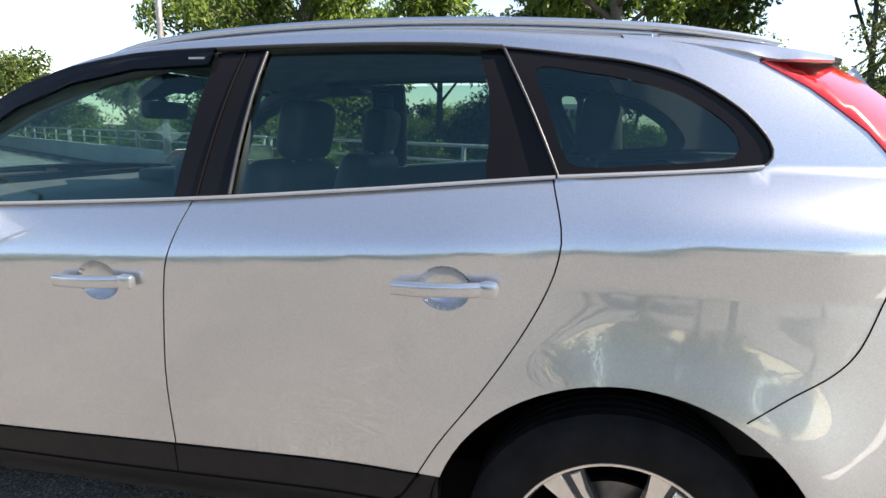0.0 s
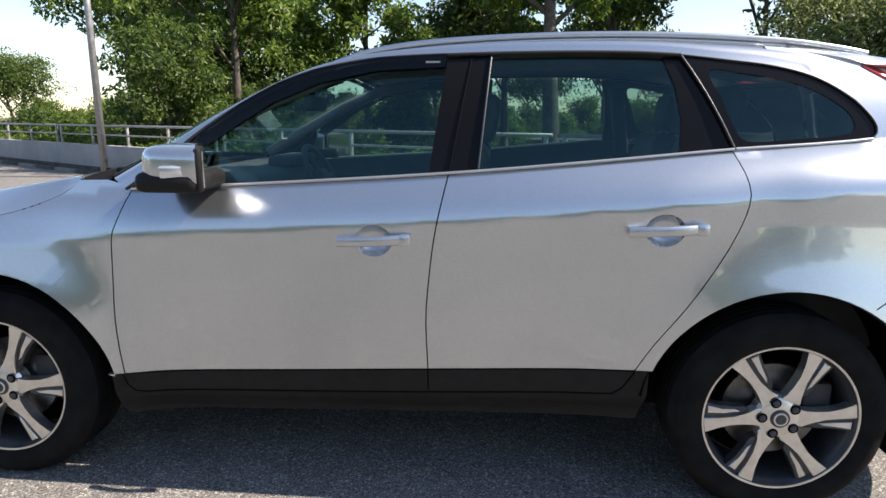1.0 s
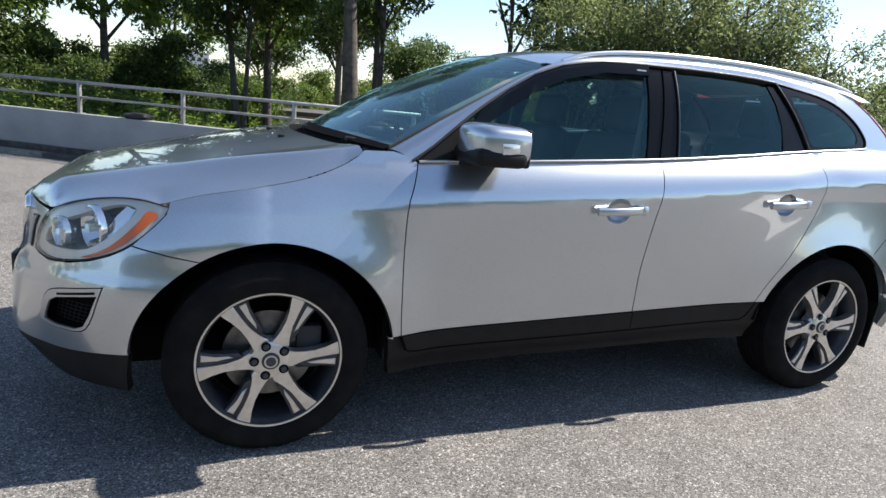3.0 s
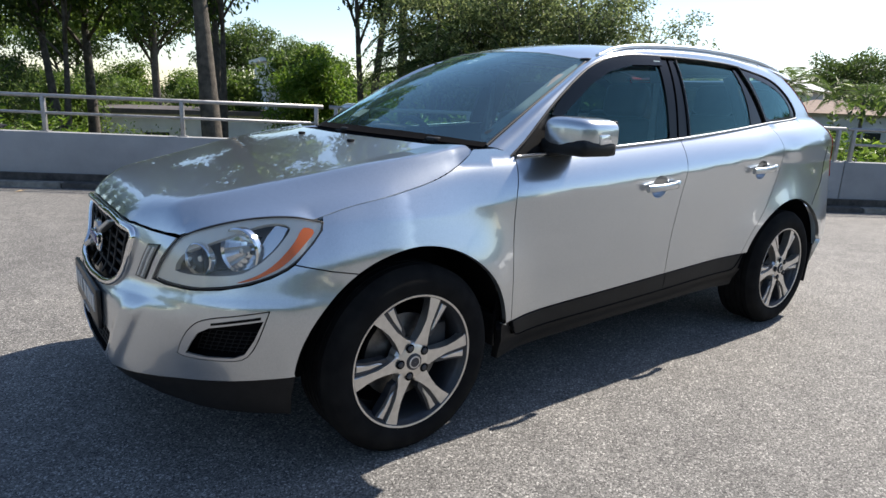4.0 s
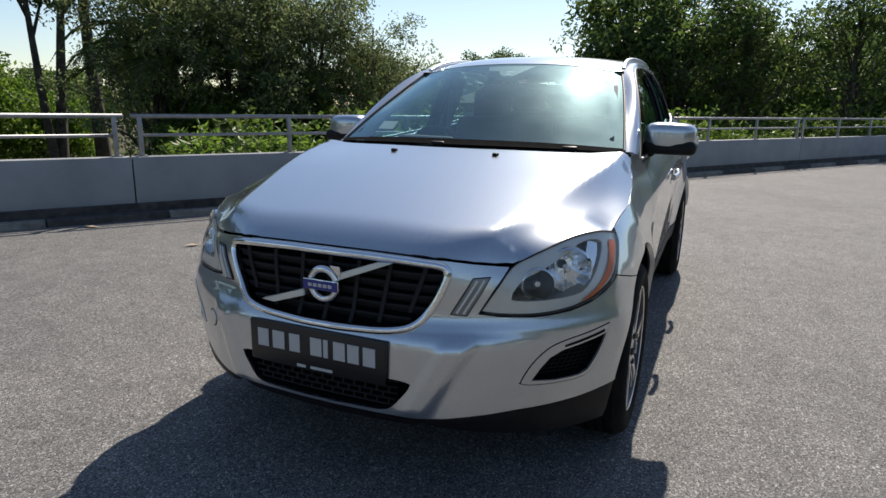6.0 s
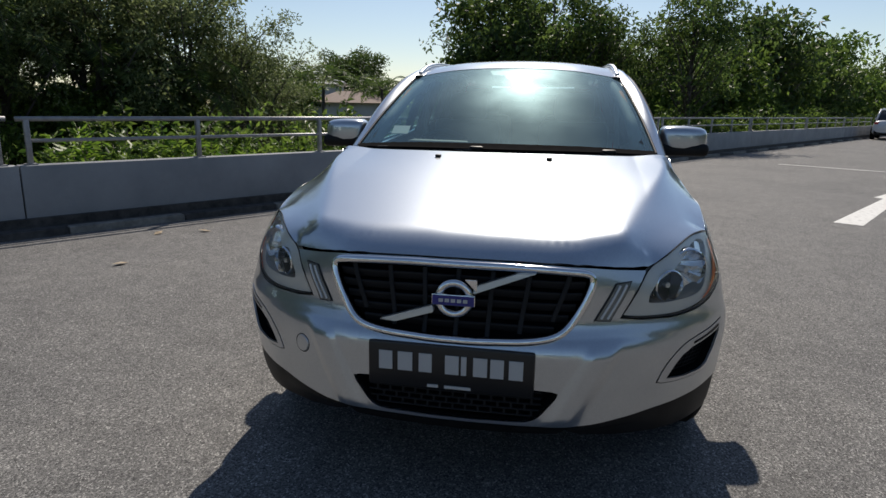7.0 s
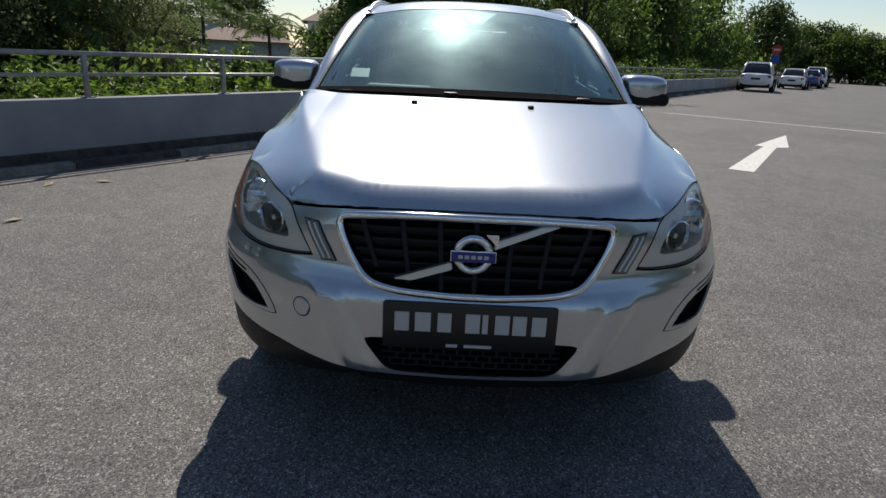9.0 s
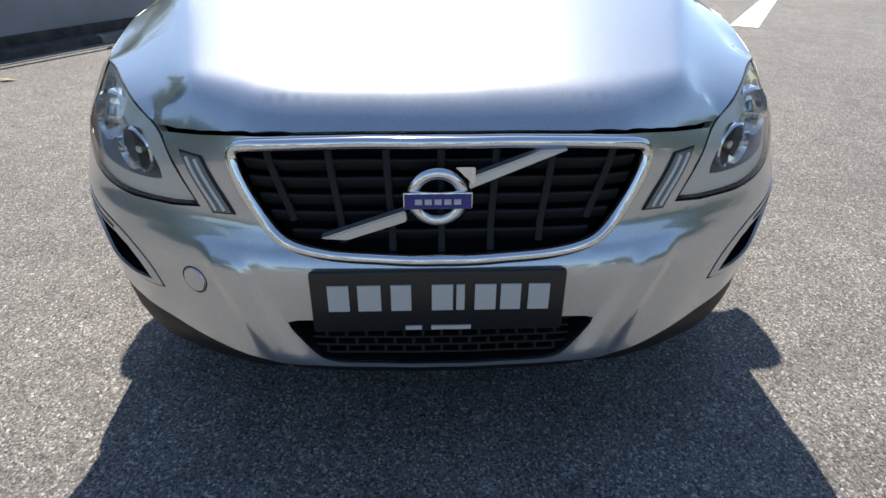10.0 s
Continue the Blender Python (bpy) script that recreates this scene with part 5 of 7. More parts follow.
# --- door mirrors ---
for s in (-1, 1):
    base = Vector((-0.622, s * 0.918, 1.176))
    bm = bmesh.new()
    bmesh.ops.create_uvsphere(bm, u_segments=36, v_segments=24, radius=1.0)
    for v in bm.verts:
        c = v.co
        f = lambda t, e: math.copysign(abs(t) ** e, t)
        x, y, z = f(c.x, 0.48), f(c.y, 0.42), f(c.z, 0.52)
        wide = 0.100
        y *= 0.122
        z *= 0.073 * (1.0 - 0.10 * (s * y / 0.122 > 0) * (s * y / 0.122))
        x = x * (0.102 if c.x < 0 else 0.125) + (0.02 if c.x > 0 else 0)
        x += 0.028 * (s * y / 0.122) ** 2 * (1 if s * y > 0 else 0.2)
        if c.x > 0:
            x = min(x, 0.060 + 0.050 * (s * y / 0.122))
        v.co = base + Vector((x, y, z))
    m = part("door_mirror", bm, PAINT, car, "silver door mirror with a black foot and clear indicator", 50)
    bm = bmesh.new()
    for v in add_box(bm, (0.206, 0.250, 0.066), base + Vector((0.003, 0, -0.047)), bevel=0.026, segments=3):
        pass
    part("mirror_foot", bm, TRIM, m, "", 50)
    bm = bmesh.new()
    add_box(bm, (0.08, 0.14, 0.035), base + Vector((-0.04, -s * 0.135, -0.075)), bevel=0.012)
    part("mirror_arm", bm, TRIM, m, "", 50)
    box("mirror_rim", (0.026, 0.236, 0.140), base + Vector((0.066, 0, -0.008)), TRIM, m, bevel=0.011, rot=Euler((0, 0, -s * radians(23))))
    box("mirror_glass", (0.004, 0.20, 0.114), base + Vector((0.0795, -s * 0.006, -0.006)), CHROME, m, rot=Euler((0, 0, -s * radians(23))))
    bm = bmesh.new()
    add_box(bm, (0.085, 0.014, 0.040), base + Vector((0.034, s * 0.1175, -0.010)), Euler((0, radians(-4), s * radians(-6))), bevel=0.006)
    part("indicator", bm, material("clear_indicator", (0.75, 0.76, 0.76), 0.1, 0.6, 1.0) if s == -1 else bpy.data.materials["clear_indicator"], m, "clear indicator lens", 40)

# --- tail ---
tail_x = pchip([(0.25, 2.24), (0.45, 2.33), (0.62, 2.35), (0.80, 2.325), (1.0, 2.29), (1.2, 2.21), (1.4, 2.07), (1.55, 1.955)])


def tail(y, z):
    w = side_w(2.0, min(z, 1.5)) + 0.02
    k = min(abs(y) / w, 1.2)
    return np.array((tail_x(z) - 0.30 * k ** 3.2 * (1 - 0.35 * smooth01((z - 1.1) / 0.4)), y, z))


gate = [(-0.38, 1.526), (0.38, 1.526), (0.41, 1.50), (0.575, 1.25), (0.66, 1.0), (0.64, 0.66), (-0.64, 0.66), (-0.66, 1.0), (-0.575, 1.25), (-0.41, 1.50)]
rear_glass = [(-0.38, 1.47), (0.38, 1.47), (0.53, 1.24), (0.52, 1.16), (-0.52, 1.16), (-0.53, 1.24)]
tg = panel("tailgate", gate, tail, PAINT, car, holes=[rear_glass], rim=0.02, step=0.05, gap=0.002)
rg = panel("rear_window", rear_glass, tail, GLASS_REAR, tg, rim=0, lift=-0.005, step=0.08)
rg.visible_shadow = False
bumper_r = [(-0.80, 0.66), (0.80, 0.66), (0.83, 0.45), (0.80, 0.28), (-0.80, 0.28), (-0.83, 0.45)]
panel("rear_bumper", bumper_r, tail, PAINT, car, rim=0.03, step=0.06)
box("rear_plate", (0.015, 0.52, 0.12), (2.335, 0, 0.78), PLATE, car, bevel=0.004)
lamp_side = [(1.65, 1.516), (1.755, 1.455), (1.875, 1.358), (1.99, 1.22), (2.05, 1.10), (2.078, 0.95), (2.078, 0.90), (2.17, 0.90), (2.18, 1.0), (2.15, 1.12), (2.10, 1.25), (2.00, 1.41), (1.91, 1.50), (1.87, 1.519), (1.78, 1.522)]


def lamp_wrap(x, z):
    p = flank(x, z)
    edge = pchip([(0.9, 2.078), (1.10, 2.05), (1.22, 1.99), (1.358, 1.875), (1.455, 1.755), (1.518, 1.65)])(min(max(z, 0.9), 1.535))
    p[1] = -side_w(edge, z) + 1.35 * max(0, x - edge) ** 1.3 - 0.004
    return p


both("tail_lamp", lamp_side, lamp_wrap, RED, car, rim=0.03, step=0.03, label="tall red tail lamp on the rear pillar")
box("tail_closing", (0.03, 1.42, 0.9), (1.98, 0, 0.75), VOID, car)

# --- wheels ---


def wheel(parent, cx, s):
    y = s * 0.905
    w = thing("wheel", "", "")
    w.parent = parent
    w.matrix_basis = Matrix.Translation((cx, y, HUB_Z)) @ Matrix.Diagonal((1.055, 1, 1.055, 1)) @ (Matrix.Rotation(math.pi, 4, "Z") if s > 0 else Matrix.Identity(4))
    # local: -y is the outer face, the face plane at y = 0
    R = 0.341
    prof = [(0.232, 0.005), (0.240, -0.006), (0.258, -0.016), (0.286, -0.020), (0.308, -0.014), (0.324, -0.002), (0.335, 0.016)]
    for k in range(5):
        o = 0.030 + k * 0.036
        prof += [(R, o - 0.008), (R, o + 0.018), (R - 0.008, o + 0.019), (R - 0.008, o + 0.027)]
    prof += [(0.335, 0.205), (0.31, 0.222), (0.262, 0.222), (0.232, 0.21)]
    t = lathe("tyre", prof, TYRE, w, steps=72, smooth=35)
    rim = lathe("rim", [(0.226, 0.010), (0.234, -0.006), (0.243, -0.008), (0.243, 0.004), (0.2325, 0.012), (0.221, 0.030), (0.214, 0.09), (0.216, 0.20)], ALLOY_DARK, w, "six-spoke alloy rim", steps=72, smooth=35)
    lathe("rim_lip", [(0.2325, 0.004), (0.2355, -0.0085), (0.2415, -0.0098), (0.2435, -0.004)], ALLOY, rim, steps=72, smooth=35)
    lathe("hub", [(0.0005, -0.004), (0.052, -0.004), (0.066, 0.004), (0.074, 0.018), (0.07, 0.06)], ALLOY, rim, steps=40, smooth=30)

    def slab(nm, pts, y0, y1, mat, a, parent):
        bm = bmesh.new()
        ca, sa = math.cos(a), math.sin(a)
        top = [bm.verts.new((r * ca + o * sa, y0(math.hypot(r, o)), r * sa - o * ca)) for r, o in pts]
        low = [bm.verts.new((r * ca + o * sa, y1, r * sa - o * ca)) for r, o in pts]
        bm.faces.new(top)
        bm.faces.new(low[::-1])
        for i in range(len(pts)):
            bm.faces.new((top[i], top[(i + 1) % len(pts)], low[(i + 1) % len(pts)], low[i]))
        bmesh.ops.bevel(bm, geom=[e for e in bm.edges if e.verts[0] in top and e.verts[1] in top], offset=0.0025, segments=1, affect="EDGES")
        return part(nm, bm, mat, parent)
    face = lambda r: -0.003 + 0.010 * (1 - (r / 0.23)) - 0.004 * math.sin(math.pi * min(r / 0.23, 1))
    sunk = lambda r: face(r) + 0.010
    sliver = lambda r: face(r) + 0.004
    main = [(0.045, -0.030), (0.08, -0.020), (0.11, -0.0165), (0.15, -0.0165), (0.19, -0.022), (0.22, -0.032), (0.234, -0.042), (0.2365, -0.012), (0.2365, 0.010), (0.19, 0.009), (0.14, 0.011), (0.10, 0.018), (0.07, 0.034), (0.05, 0.030)]
    dark = [(0.085, 0.022), (0.14, 0.010), (0.19, 0.007), (0.235, 0.006), (0.228, 0.062), (0.19, 0.050), (0.14, 0.042), (0.105, 0.040)]
    silv = [(0.120, 0.026), (0.17, 0.024), (0.222, 0.026), (0.219, 0.050), (0.175, 0.038), (0.135, 0.034)]
    for k in range(6):
        a = radians(60 * k + 5)
        sp = slab("spoke", main, face, 0.04, ALLOY, a, rim)
        slab("spoke_pocket", dark, sunk, 0.045, ALLOY_DARK, a, sp)
        slab("spoke_sliver", silv, sliver, 0.03, ALLOY, a, sp)
    for k in range(5):
        a = radians(72 * k + 36)
        n = lathe("wheel_nut", [(0.0005, -0.012), (0.008, -0.012), (0.0105, -0.008), (0.0105, 0.004), (0.0145, 0.0045)], ALLOY_DARK, rim, steps=12, smooth=30)
        n.location = (0.054 * math.cos(a), 0.001, 0.054 * math.sin(a))
        h = lathe("nut_hole", [(0.0165, -0.0046), (0.001, -0.0044)], VOID, rim, steps=16)
        h.location = (0.054 * math.cos(a), 0, 0.054 * math.sin(a))
    c = lathe("centre_cap", [(0.0005, -0.012), (0.022, -0.011), (0.030, -0.007), (0.031, 0.0)], ALLOY_DARK, rim, "grey centre cap", steps=32, smooth=30)
    lathe("cap_ring", [(0.017, -0.0128), (0.0215, -0.0132), (0.0225, -0.0115)], SATIN, c, steps=32)
    lathe("brake_disc", [(0.06, 0.075), (0.155, 0.075), (0.155, 0.10), (0.06, 0.10)], DISC, w, "worn steel brake disc", steps=48, smooth=30)
    box("brake_caliper", (0.09, 0.07, 0.16), (0.135, 0.09, 0.02), CABIN, w, bevel=0.012)
    lathe("wheel_back", [(0.0005, 0.17), (0.215, 0.17)], VOID, w, steps=40)
    return w


for cx in (-HUB_X, HUB_X):
    for s in (-1, 1):
        wheel(car, cx, s)
for s in (-1, 1):
    box("arch_liner", (0.035, 0.15, 0.14), (-0.945, s * 0.785, 0.375), TRIM, car, bevel=0.01)
    bm = bmesh.new()
    add_box(bm, (0.012, 0.22, 0.26), (1.80, s * 0.79, 0.34), Euler((0, radians(8), 0)), bevel=0.005)
    part("mud_flap", bm, TRIM, car)

# --- cabin ---
def blob(size, at, mat, parent, name, rot=None, bevel=0.05):
    bm = bmesh.new()
    add_box(bm, size, at, rot, bevel, 4)
    return part(name, bm, mat, parent, "", 60)


for y in (-0.37, 0.37):
    for x, nm, nmz in ((-0.05, "front_seat", 0.0), (0.86, "rear_seat", 0.03)):
        seat = blob((0.52, 0.50, 0.16), (x, y, 0.66 + nmz), SEAT, car, nm, Euler((0, radians(-6), 0)), 0.06)
        blob((0.14, 0.47, 0.62), (x + 0.31, y, 0.94 + nmz), SEAT, seat, "backrest", Euler((0, radians(16), 0)), 0.055)
        blob((0.10, 0.27, 0.19), (x + 0.43, y, 1.335 + nmz), SEAT, seat, "headrest", Euler((0, radians(10), 0)), 0.045)
        for dy in (-0.06, 0.06):
            rod("headrest_stem", [(x + 0.40, y + dy, 1.2 + nmz), (x + 0.42, y + dy, 1.28 + nmz)], 0.006, SATIN, seat)
dash = blob((0.42, 1.46, 0.34), (-0.80, 0, 0.93), CABIN, car, "dashboard", Euler((0, radians(4), 0)), 0.09)
blob((0.16, 0.36, 0.06), (-0.66, 0.37, 1.115), CABIN, dash, "instrument_hood", None, 0.025)
bm = bmesh.new()
st, ct = 40, 10
tilt = Matrix.Translation((-0.50, 0.37, 1.02)) @ Matrix.Rotation(radians(64), 4, "Y")
rings = []
for i in range(st):
    a = 2 * math.pi * i / st
    rings.append([bm.verts.new(tilt @ Vector(((0.183 + 0.016 * math.cos(b)) * math.cos(a), (0.183 + 0.016 * math.cos(b)) * math.sin(a), 0.016 * math.sin(b)))) for b in [2 * math.pi * j / ct for j in range(ct)]])
for i in range(st):
    a, b = rings[i], rings[(i + 1) % st]
    for j in range(ct):
        bm.faces.new((a[j], a[(j + 1) % ct], b[(j + 1) % ct], b[j]))
sw = part("steering_wheel", bm, CABIN, car, "dark steering wheel", 180)
blob((0.10, 0.15, 0.05), (-0.50, 0.37, 1.02), CABIN, sw, "wheel_boss", Euler((0, radians(64), 0)), 0.02)
for a in (90, 210, 330):
    d = tilt.to_3x3() @ Vector((math.cos(radians(a)), math.sin(radians(a)), 0))
    c = Vector((-0.50, 0.37, 1.02))
    rod("wheel_spoke", [c + d * 0.04, c + d * 0.18], 0.014, CABIN, sw)
box("cabin_floor", (1.72, 1.60, 0.05), (0.0, 0, 0.47), CABIN, car)
box("boot_floor", (0.85, 1.2, 0.45), (1.62, 0, 0.72), CABIN, car, bevel=0.04)
box("tunnel_console", (1.0, 0.24, 0.34), (-0.15, 0, 0.66), CABIN, car, bevel=0.05)
both("door_card", [(-0.80, 0.55), (1.05, 0.58)] + belt_line(1.1, -0.8, 12), lambda x, z: pane(x, max(z, 1.0)) + np.array((0, 0.075, 0)), CABIN, car, rim=0, step=0.08)
both("rear_lining", lamp_side, lambda x, z: lamp_wrap(x, z) + np.array((-0.01, 0.045, 0)), BEIGE, car, rim=0, step=0.06)
panel("headlining", [(0.1, 0.08), (2.0, 0.08), (2.0, 1.12), (0.1, 1.12)], lambda a, v: roof_fn(a / 2.2, v / 1.2) - np.array((0, 0, 0.035)), BEIGE, car, rim=0, step=0.1)
for s_ in (-1, 1):
    rod("pillar_lining", [(-0.90, s_ * 0.675, 1.14), (-0.66, s_ * 0.645, 1.27), (-0.42, s_ * 0.60, 1.395), (-0.20, s_ * 0.555, 1.485), (0.05, s_ * 0.545, 1.53)], [0.03, 0.03, 0.03, 0.028, 0.025], BEIGE, car, sides=10)
for s in (-1, 1):
    rod("pillar_post", [(0.28, s * 0.72, 1.1), (0.32, s * 0.59, 1.50)], 0.04, CABIN, car, sides=12)
    rod("rear_pillar_post", [(1.13, s * 0.70, 1.15), (1.06, s * 0.58, 1.50)], 0.04, CABIN, car, sides=12)
    rod("seat_belt", [(0.27, s * 0.64, 1.42), (0.24, s * 0.66, 1.0), (0.22, s * 0.66, 0.7)], 0.018, BEIGE, car, sides=6)
im = blob((0.05, 0.25, 0.07), (-0.42, 0.0, 1.40), CABIN, car, "inside_mirror", None, 0.02)
rod("mirror_stem", [(-0.42, 0, 1.43), (-0.46, 0, 1.475)], 0.012, CABIN, im)
box("windscreen_label", (0.002, 0.09, 0.08), (-0.80, 0.56, 1.20), PLATE_WHITE, car, rot=Euler((0, radians(60), 0)))

# ---- trees, shrubs, palms ----


def leaf_sheet(name, centres, dirs, lengths, widths, mat, parent, seed, fold=0.25):
    """Many leaves in one mesh: each a folded, pointed blade."""
    rng = np.random.default_rng(seed)
    n = len(centres)
    d = dirs / np.maximum(np.linalg.norm(dirs, axis=1, keepdims=True), 1e-9)
    r = rng.normal(size=(n, 3))
    s = np.cross(d, r)
    s /= np.maximum(np.linalg.norm(s, axis=1, keepdims=True), 1e-9)
    up = np.cross(s, d)
    L, W = lengths[:, None], widths[:, None]
    base = centres - d * L * 0.5
    tip = centres + d * L * 0.5 - up * L * fold * 0.5
    left = centres + s * W * 0.5 + up * W * fold
    right = centres - s * W * 0.5 + up * W * fold
    v = np.stack([base, left, tip, right], 1).reshape(-1, 3)
    me = bpy.data.meshes.new(name)
    me.vertices.add(4 * n)
    me.vertices.foreach_set("co", v.ravel().astype(np.float32))
    me.loops.add(6 * n)
    k = np.arange(n)[:, None] * 4
    me.loops.foreach_set("vertex_index", np.concatenate([k, k + 1, k + 2, k, k + 2, k + 3], 1).ravel().astype(np.int32))
    me.polygons.add(2 * n)
    me.polygons.foreach_set("loop_start", (np.arange(2 * n) * 3).astype(np.int32))
    me.materials.append(mat)
    me.update(calc_edges=True)
    me.validate()
    ob = new(name, me)
    ob.parent = parent
    return ob


def tree(label, seed, height, radius, clear, spread, leaves, leaf_len, mat, crown_flat=0.8, limbs=9, lean=(0, 0), forks=1, clump=0.55, name="tree", droop=0.15):
    """A tree at the origin: tapered trunk with limbs, crown of leaf clumps."""
    rng = np.random.default_rng(seed)
    root = thing(name, label, "tree")
    verts, faces, ends = [], [], []

    def limb(pts, radii, sides=8):
        v, f = tube([tuple(p) for p in pts], radii, sides)
        o = len(verts)
        verts.extend(v)
        faces.extend(tuple(i + o for i in q) for q in f)

    for fk in range(forks):
        tilt = np.array(lean, float) + (rng.normal(size=2) * 0.10 if forks > 1 else 0)
        p, pts = np.array((0.0, 0.0, -0.2)), []
        n = 10
        top = height * (0.82 - 0.1 * fk)
        for i in range(n + 1):
            t = i / n
            pts.append(np.array((tilt[0] * t * top + 0.05 * height * math.sin(3 * t + seed) * 0.25, tilt[1] * t * top + 0.05 * height * math.sin(2.3 * t + 2 * seed) * 0.25, -0.2 + t * top)))
        rad = [radius * (1.25 if i == 0 else 1) * (1 - 0.8 * (i / n)) / (1 + 0.25 * fk) for i in range(n + 1)]
        limb(pts, rad, 10)
        f = spline(pts)
        for j in range(limbs):
            t = clear + (1 - clear) * (j + rng.random() * 0.7) / limbs
            t = min(t, 0.99)
            b = f(t)
            a = 2.4 * j + rng.random() * 0.9 + fk
            out = spread * (0.55 + 0.45 * rng.random()) * (1.0 - 0.55 * max(0, (t - clear) / (1.02 - clear)))
            rise = (height - b[2]) * (0.25 + 0.5 * rng.random()) * crown_flat
            e = b + np.array((math.cos(a) * out, math.sin(a) * out, rise))
            m = (b + e) / 2 + np.array((0, 0, 0.12 * out))
            r0 = radius * 0.42 * (1 - 0.6 * t)
            limb([b, m, e], [r0, r0 * 0.6, r0 * 0.25], 6)
            ends.append(e)
            g = spline([b, m, e])
            for q in range(4):
                tt = 0.45 + 0.5 * rng.random()
                bb = g(tt)
                off = rng.normal(size=3) * np.array((0.35, 0.35, 0.25)) * out * 0.65
                limb([bb, bb + off * 0.6 + np.array((0, 0, 0.05)), bb + off], [r0 * 0.3, r0 * 0.2, r0 * 0.1], 4)
                ends.append(bb + off)
    mesh_object("trunk", verts, faces, BARK, root, smooth=True)
    ends = np.array(ends)
    per = max(1, leaves // len(ends))
    c = np.repeat(ends, per, 0)
    cl = clump * np.repeat(0.7 + 0.7 * rng.random(len(ends)), per)[:, None]
    off = rng.normal(size=c.shape)
    off /= np.linalg.norm(off, axis=1, keepdims=True)
    c = c + off * cl * (0.25 + 0.75 * rng.random((len(c), 1)) ** 0.6) * np.array((1.15, 1.15, 0.8))
    dirs = rng.normal(size=c.shape) + off * 0.8 - np.array((0, 0, droop * 4))
    ll = leaf_len * (0.6 + 0.7 * rng.random(len(c)))
    leaf_sheet("crown", c, dirs, ll, ll * 0.42, mat, root, seed)
    return root


def shrub(label, seed, height, spread, leaves, leaf_len, mat, name="shrub", narrow=0.24):
    """A low shrub of upright shoots with pointed leaves."""
    rng = np.random.default_rng(seed)
    root = thing(name, label, "shrub")
    verts, faces, cs, ds = [], [], [], []
    shoots = 22
    for i in range(shoots):
        a, r = rng.random() * 6.28, spread * math.sqrt(rng.random()) * 0.7
        h = height * (0.55 + 0.45 * rng.random()) * (1 - 0.35 * (r / spread))
        b = np.array((math.cos(a) * r * 0.6, math.sin(a) * r * 0.6, -0.05))
        e = np.array((math.cos(a) * (r + 0.2 * spread), math.sin(a) * (r + 0.2 * spread), h))
        v, f = tube([tuple(b), tuple((b + e) / 2 + rng.normal(size=3) * 0.03), tuple(e)], [0.008, 0.006, 0.003], 4)
        o = len(verts)
        verts.extend(v)
        faces.extend(tuple(k + o for k in q) for q in f)
        for k in range(leaves // shoots):
            t = 0.2 + 0.8 * rng.random() ** 0.7
            aa = rng.random() * 6.28
            d = np.array((math.cos(aa), math.sin(aa), 0.7 * rng.random()))
            cs.append(b + (e - b) * t + d * leaf_len * 0.5)
            ds.append(d)
    mesh_object("woody_base", verts, faces, BARK, root, smooth=True)
    ll = leaf_len * (0.6 + 0.7 * rng.random(len(cs)))
    leaf_sheet("leaves", np.array(cs), np.array(ds), ll, ll * narrow, mat, root, seed, 0.35)
    return root


def palm(label, seed, height, fronds, length, mat, radius=0.09):
    rng = np.random.default_rng(seed)
    root = thing("palm", label, "palm")
    v, f = tube([(0, 0, -0.2), (0.05, 0.02, height * 0.5), (0.1, 0, height)], [radius * 1.2, radius, radius * 0.8], 8)
    fv, ff, cs, ds, ls = list(v), list(f), [], [], []
    top = np.array((0.1, 0, height))
    for i in range(fronds):
        a = 2.4 * i
        up = 0.9 - 1.3 * (i / fronds)
        d = np.array((math.cos(a), math.sin(a), 0.0))
        g = spline([top, top + d * length * 0.4 + np.array((0, 0, length * 0.35 * up + 0.15)), top + d * length * 0.75 + np.array((0, 0, length * (0.35 * up - 0.02))), top + d * length + np.array((0, 0, length * (0.25 * up - 0.3)))])
        pts = [g(k / 8) for k in range(9)]
        v, f = tube([tuple(p) for p in pts], [0.018, 0.016, 0.014, 0.012, 0.01, 0.008, 0.006, 0.005, 0.004], 4)
        o = len(fv)
        fv.extend(v)
        ff.extend(tuple(k + o for k in q) for q in f)
        s = np.array((-d[1], d[0], 0))
        for k in range(36):
            t = 0.12 + 0.86 * k / 36
            p, q = g(t), g(min(t + 0.03, 1))
            w = length * 0.26 * math.sin(math.pi * min(0.15 + t * 0.9, 1)) + 0.05
            for sg in (-1, 1):
                dd = s * sg + (q - p) / np.linalg.norm(q - p) * 0.7 + np.array((0, 0, -0.35 + 0.2 * rng.random()))
                dd /= np.linalg.norm(dd)
                cs.append(p + dd * w * 0.5)
                ds.append(dd)
                ls.append(w)
    mesh_object("trunk", fv, ff, BARK, root, smooth=True)
    ls = np.array(ls)
    leaf_sheet("fronds", np.array(cs), np.array(ds), ls, np.full(len(ls), 0.035), mat, root, seed, 0.1)
    return root


def put(ob, x, y, scale=1.0, turn=0.0, group="", z=None, label=""):
    p = Vector((x, y, 0))
    u, n = p.dot(ALONG), p.dot(OUT)
    ob.matrix_world = Matrix.Translation((x, y, land(u, n) if z is None else z)) @ Matrix.Rotation(turn, 4, "Z") @ Matrix.Diagonal((scale, scale, scale, 1))
    tagged(ob, label, "", group)
    return ob


far_kind = {}


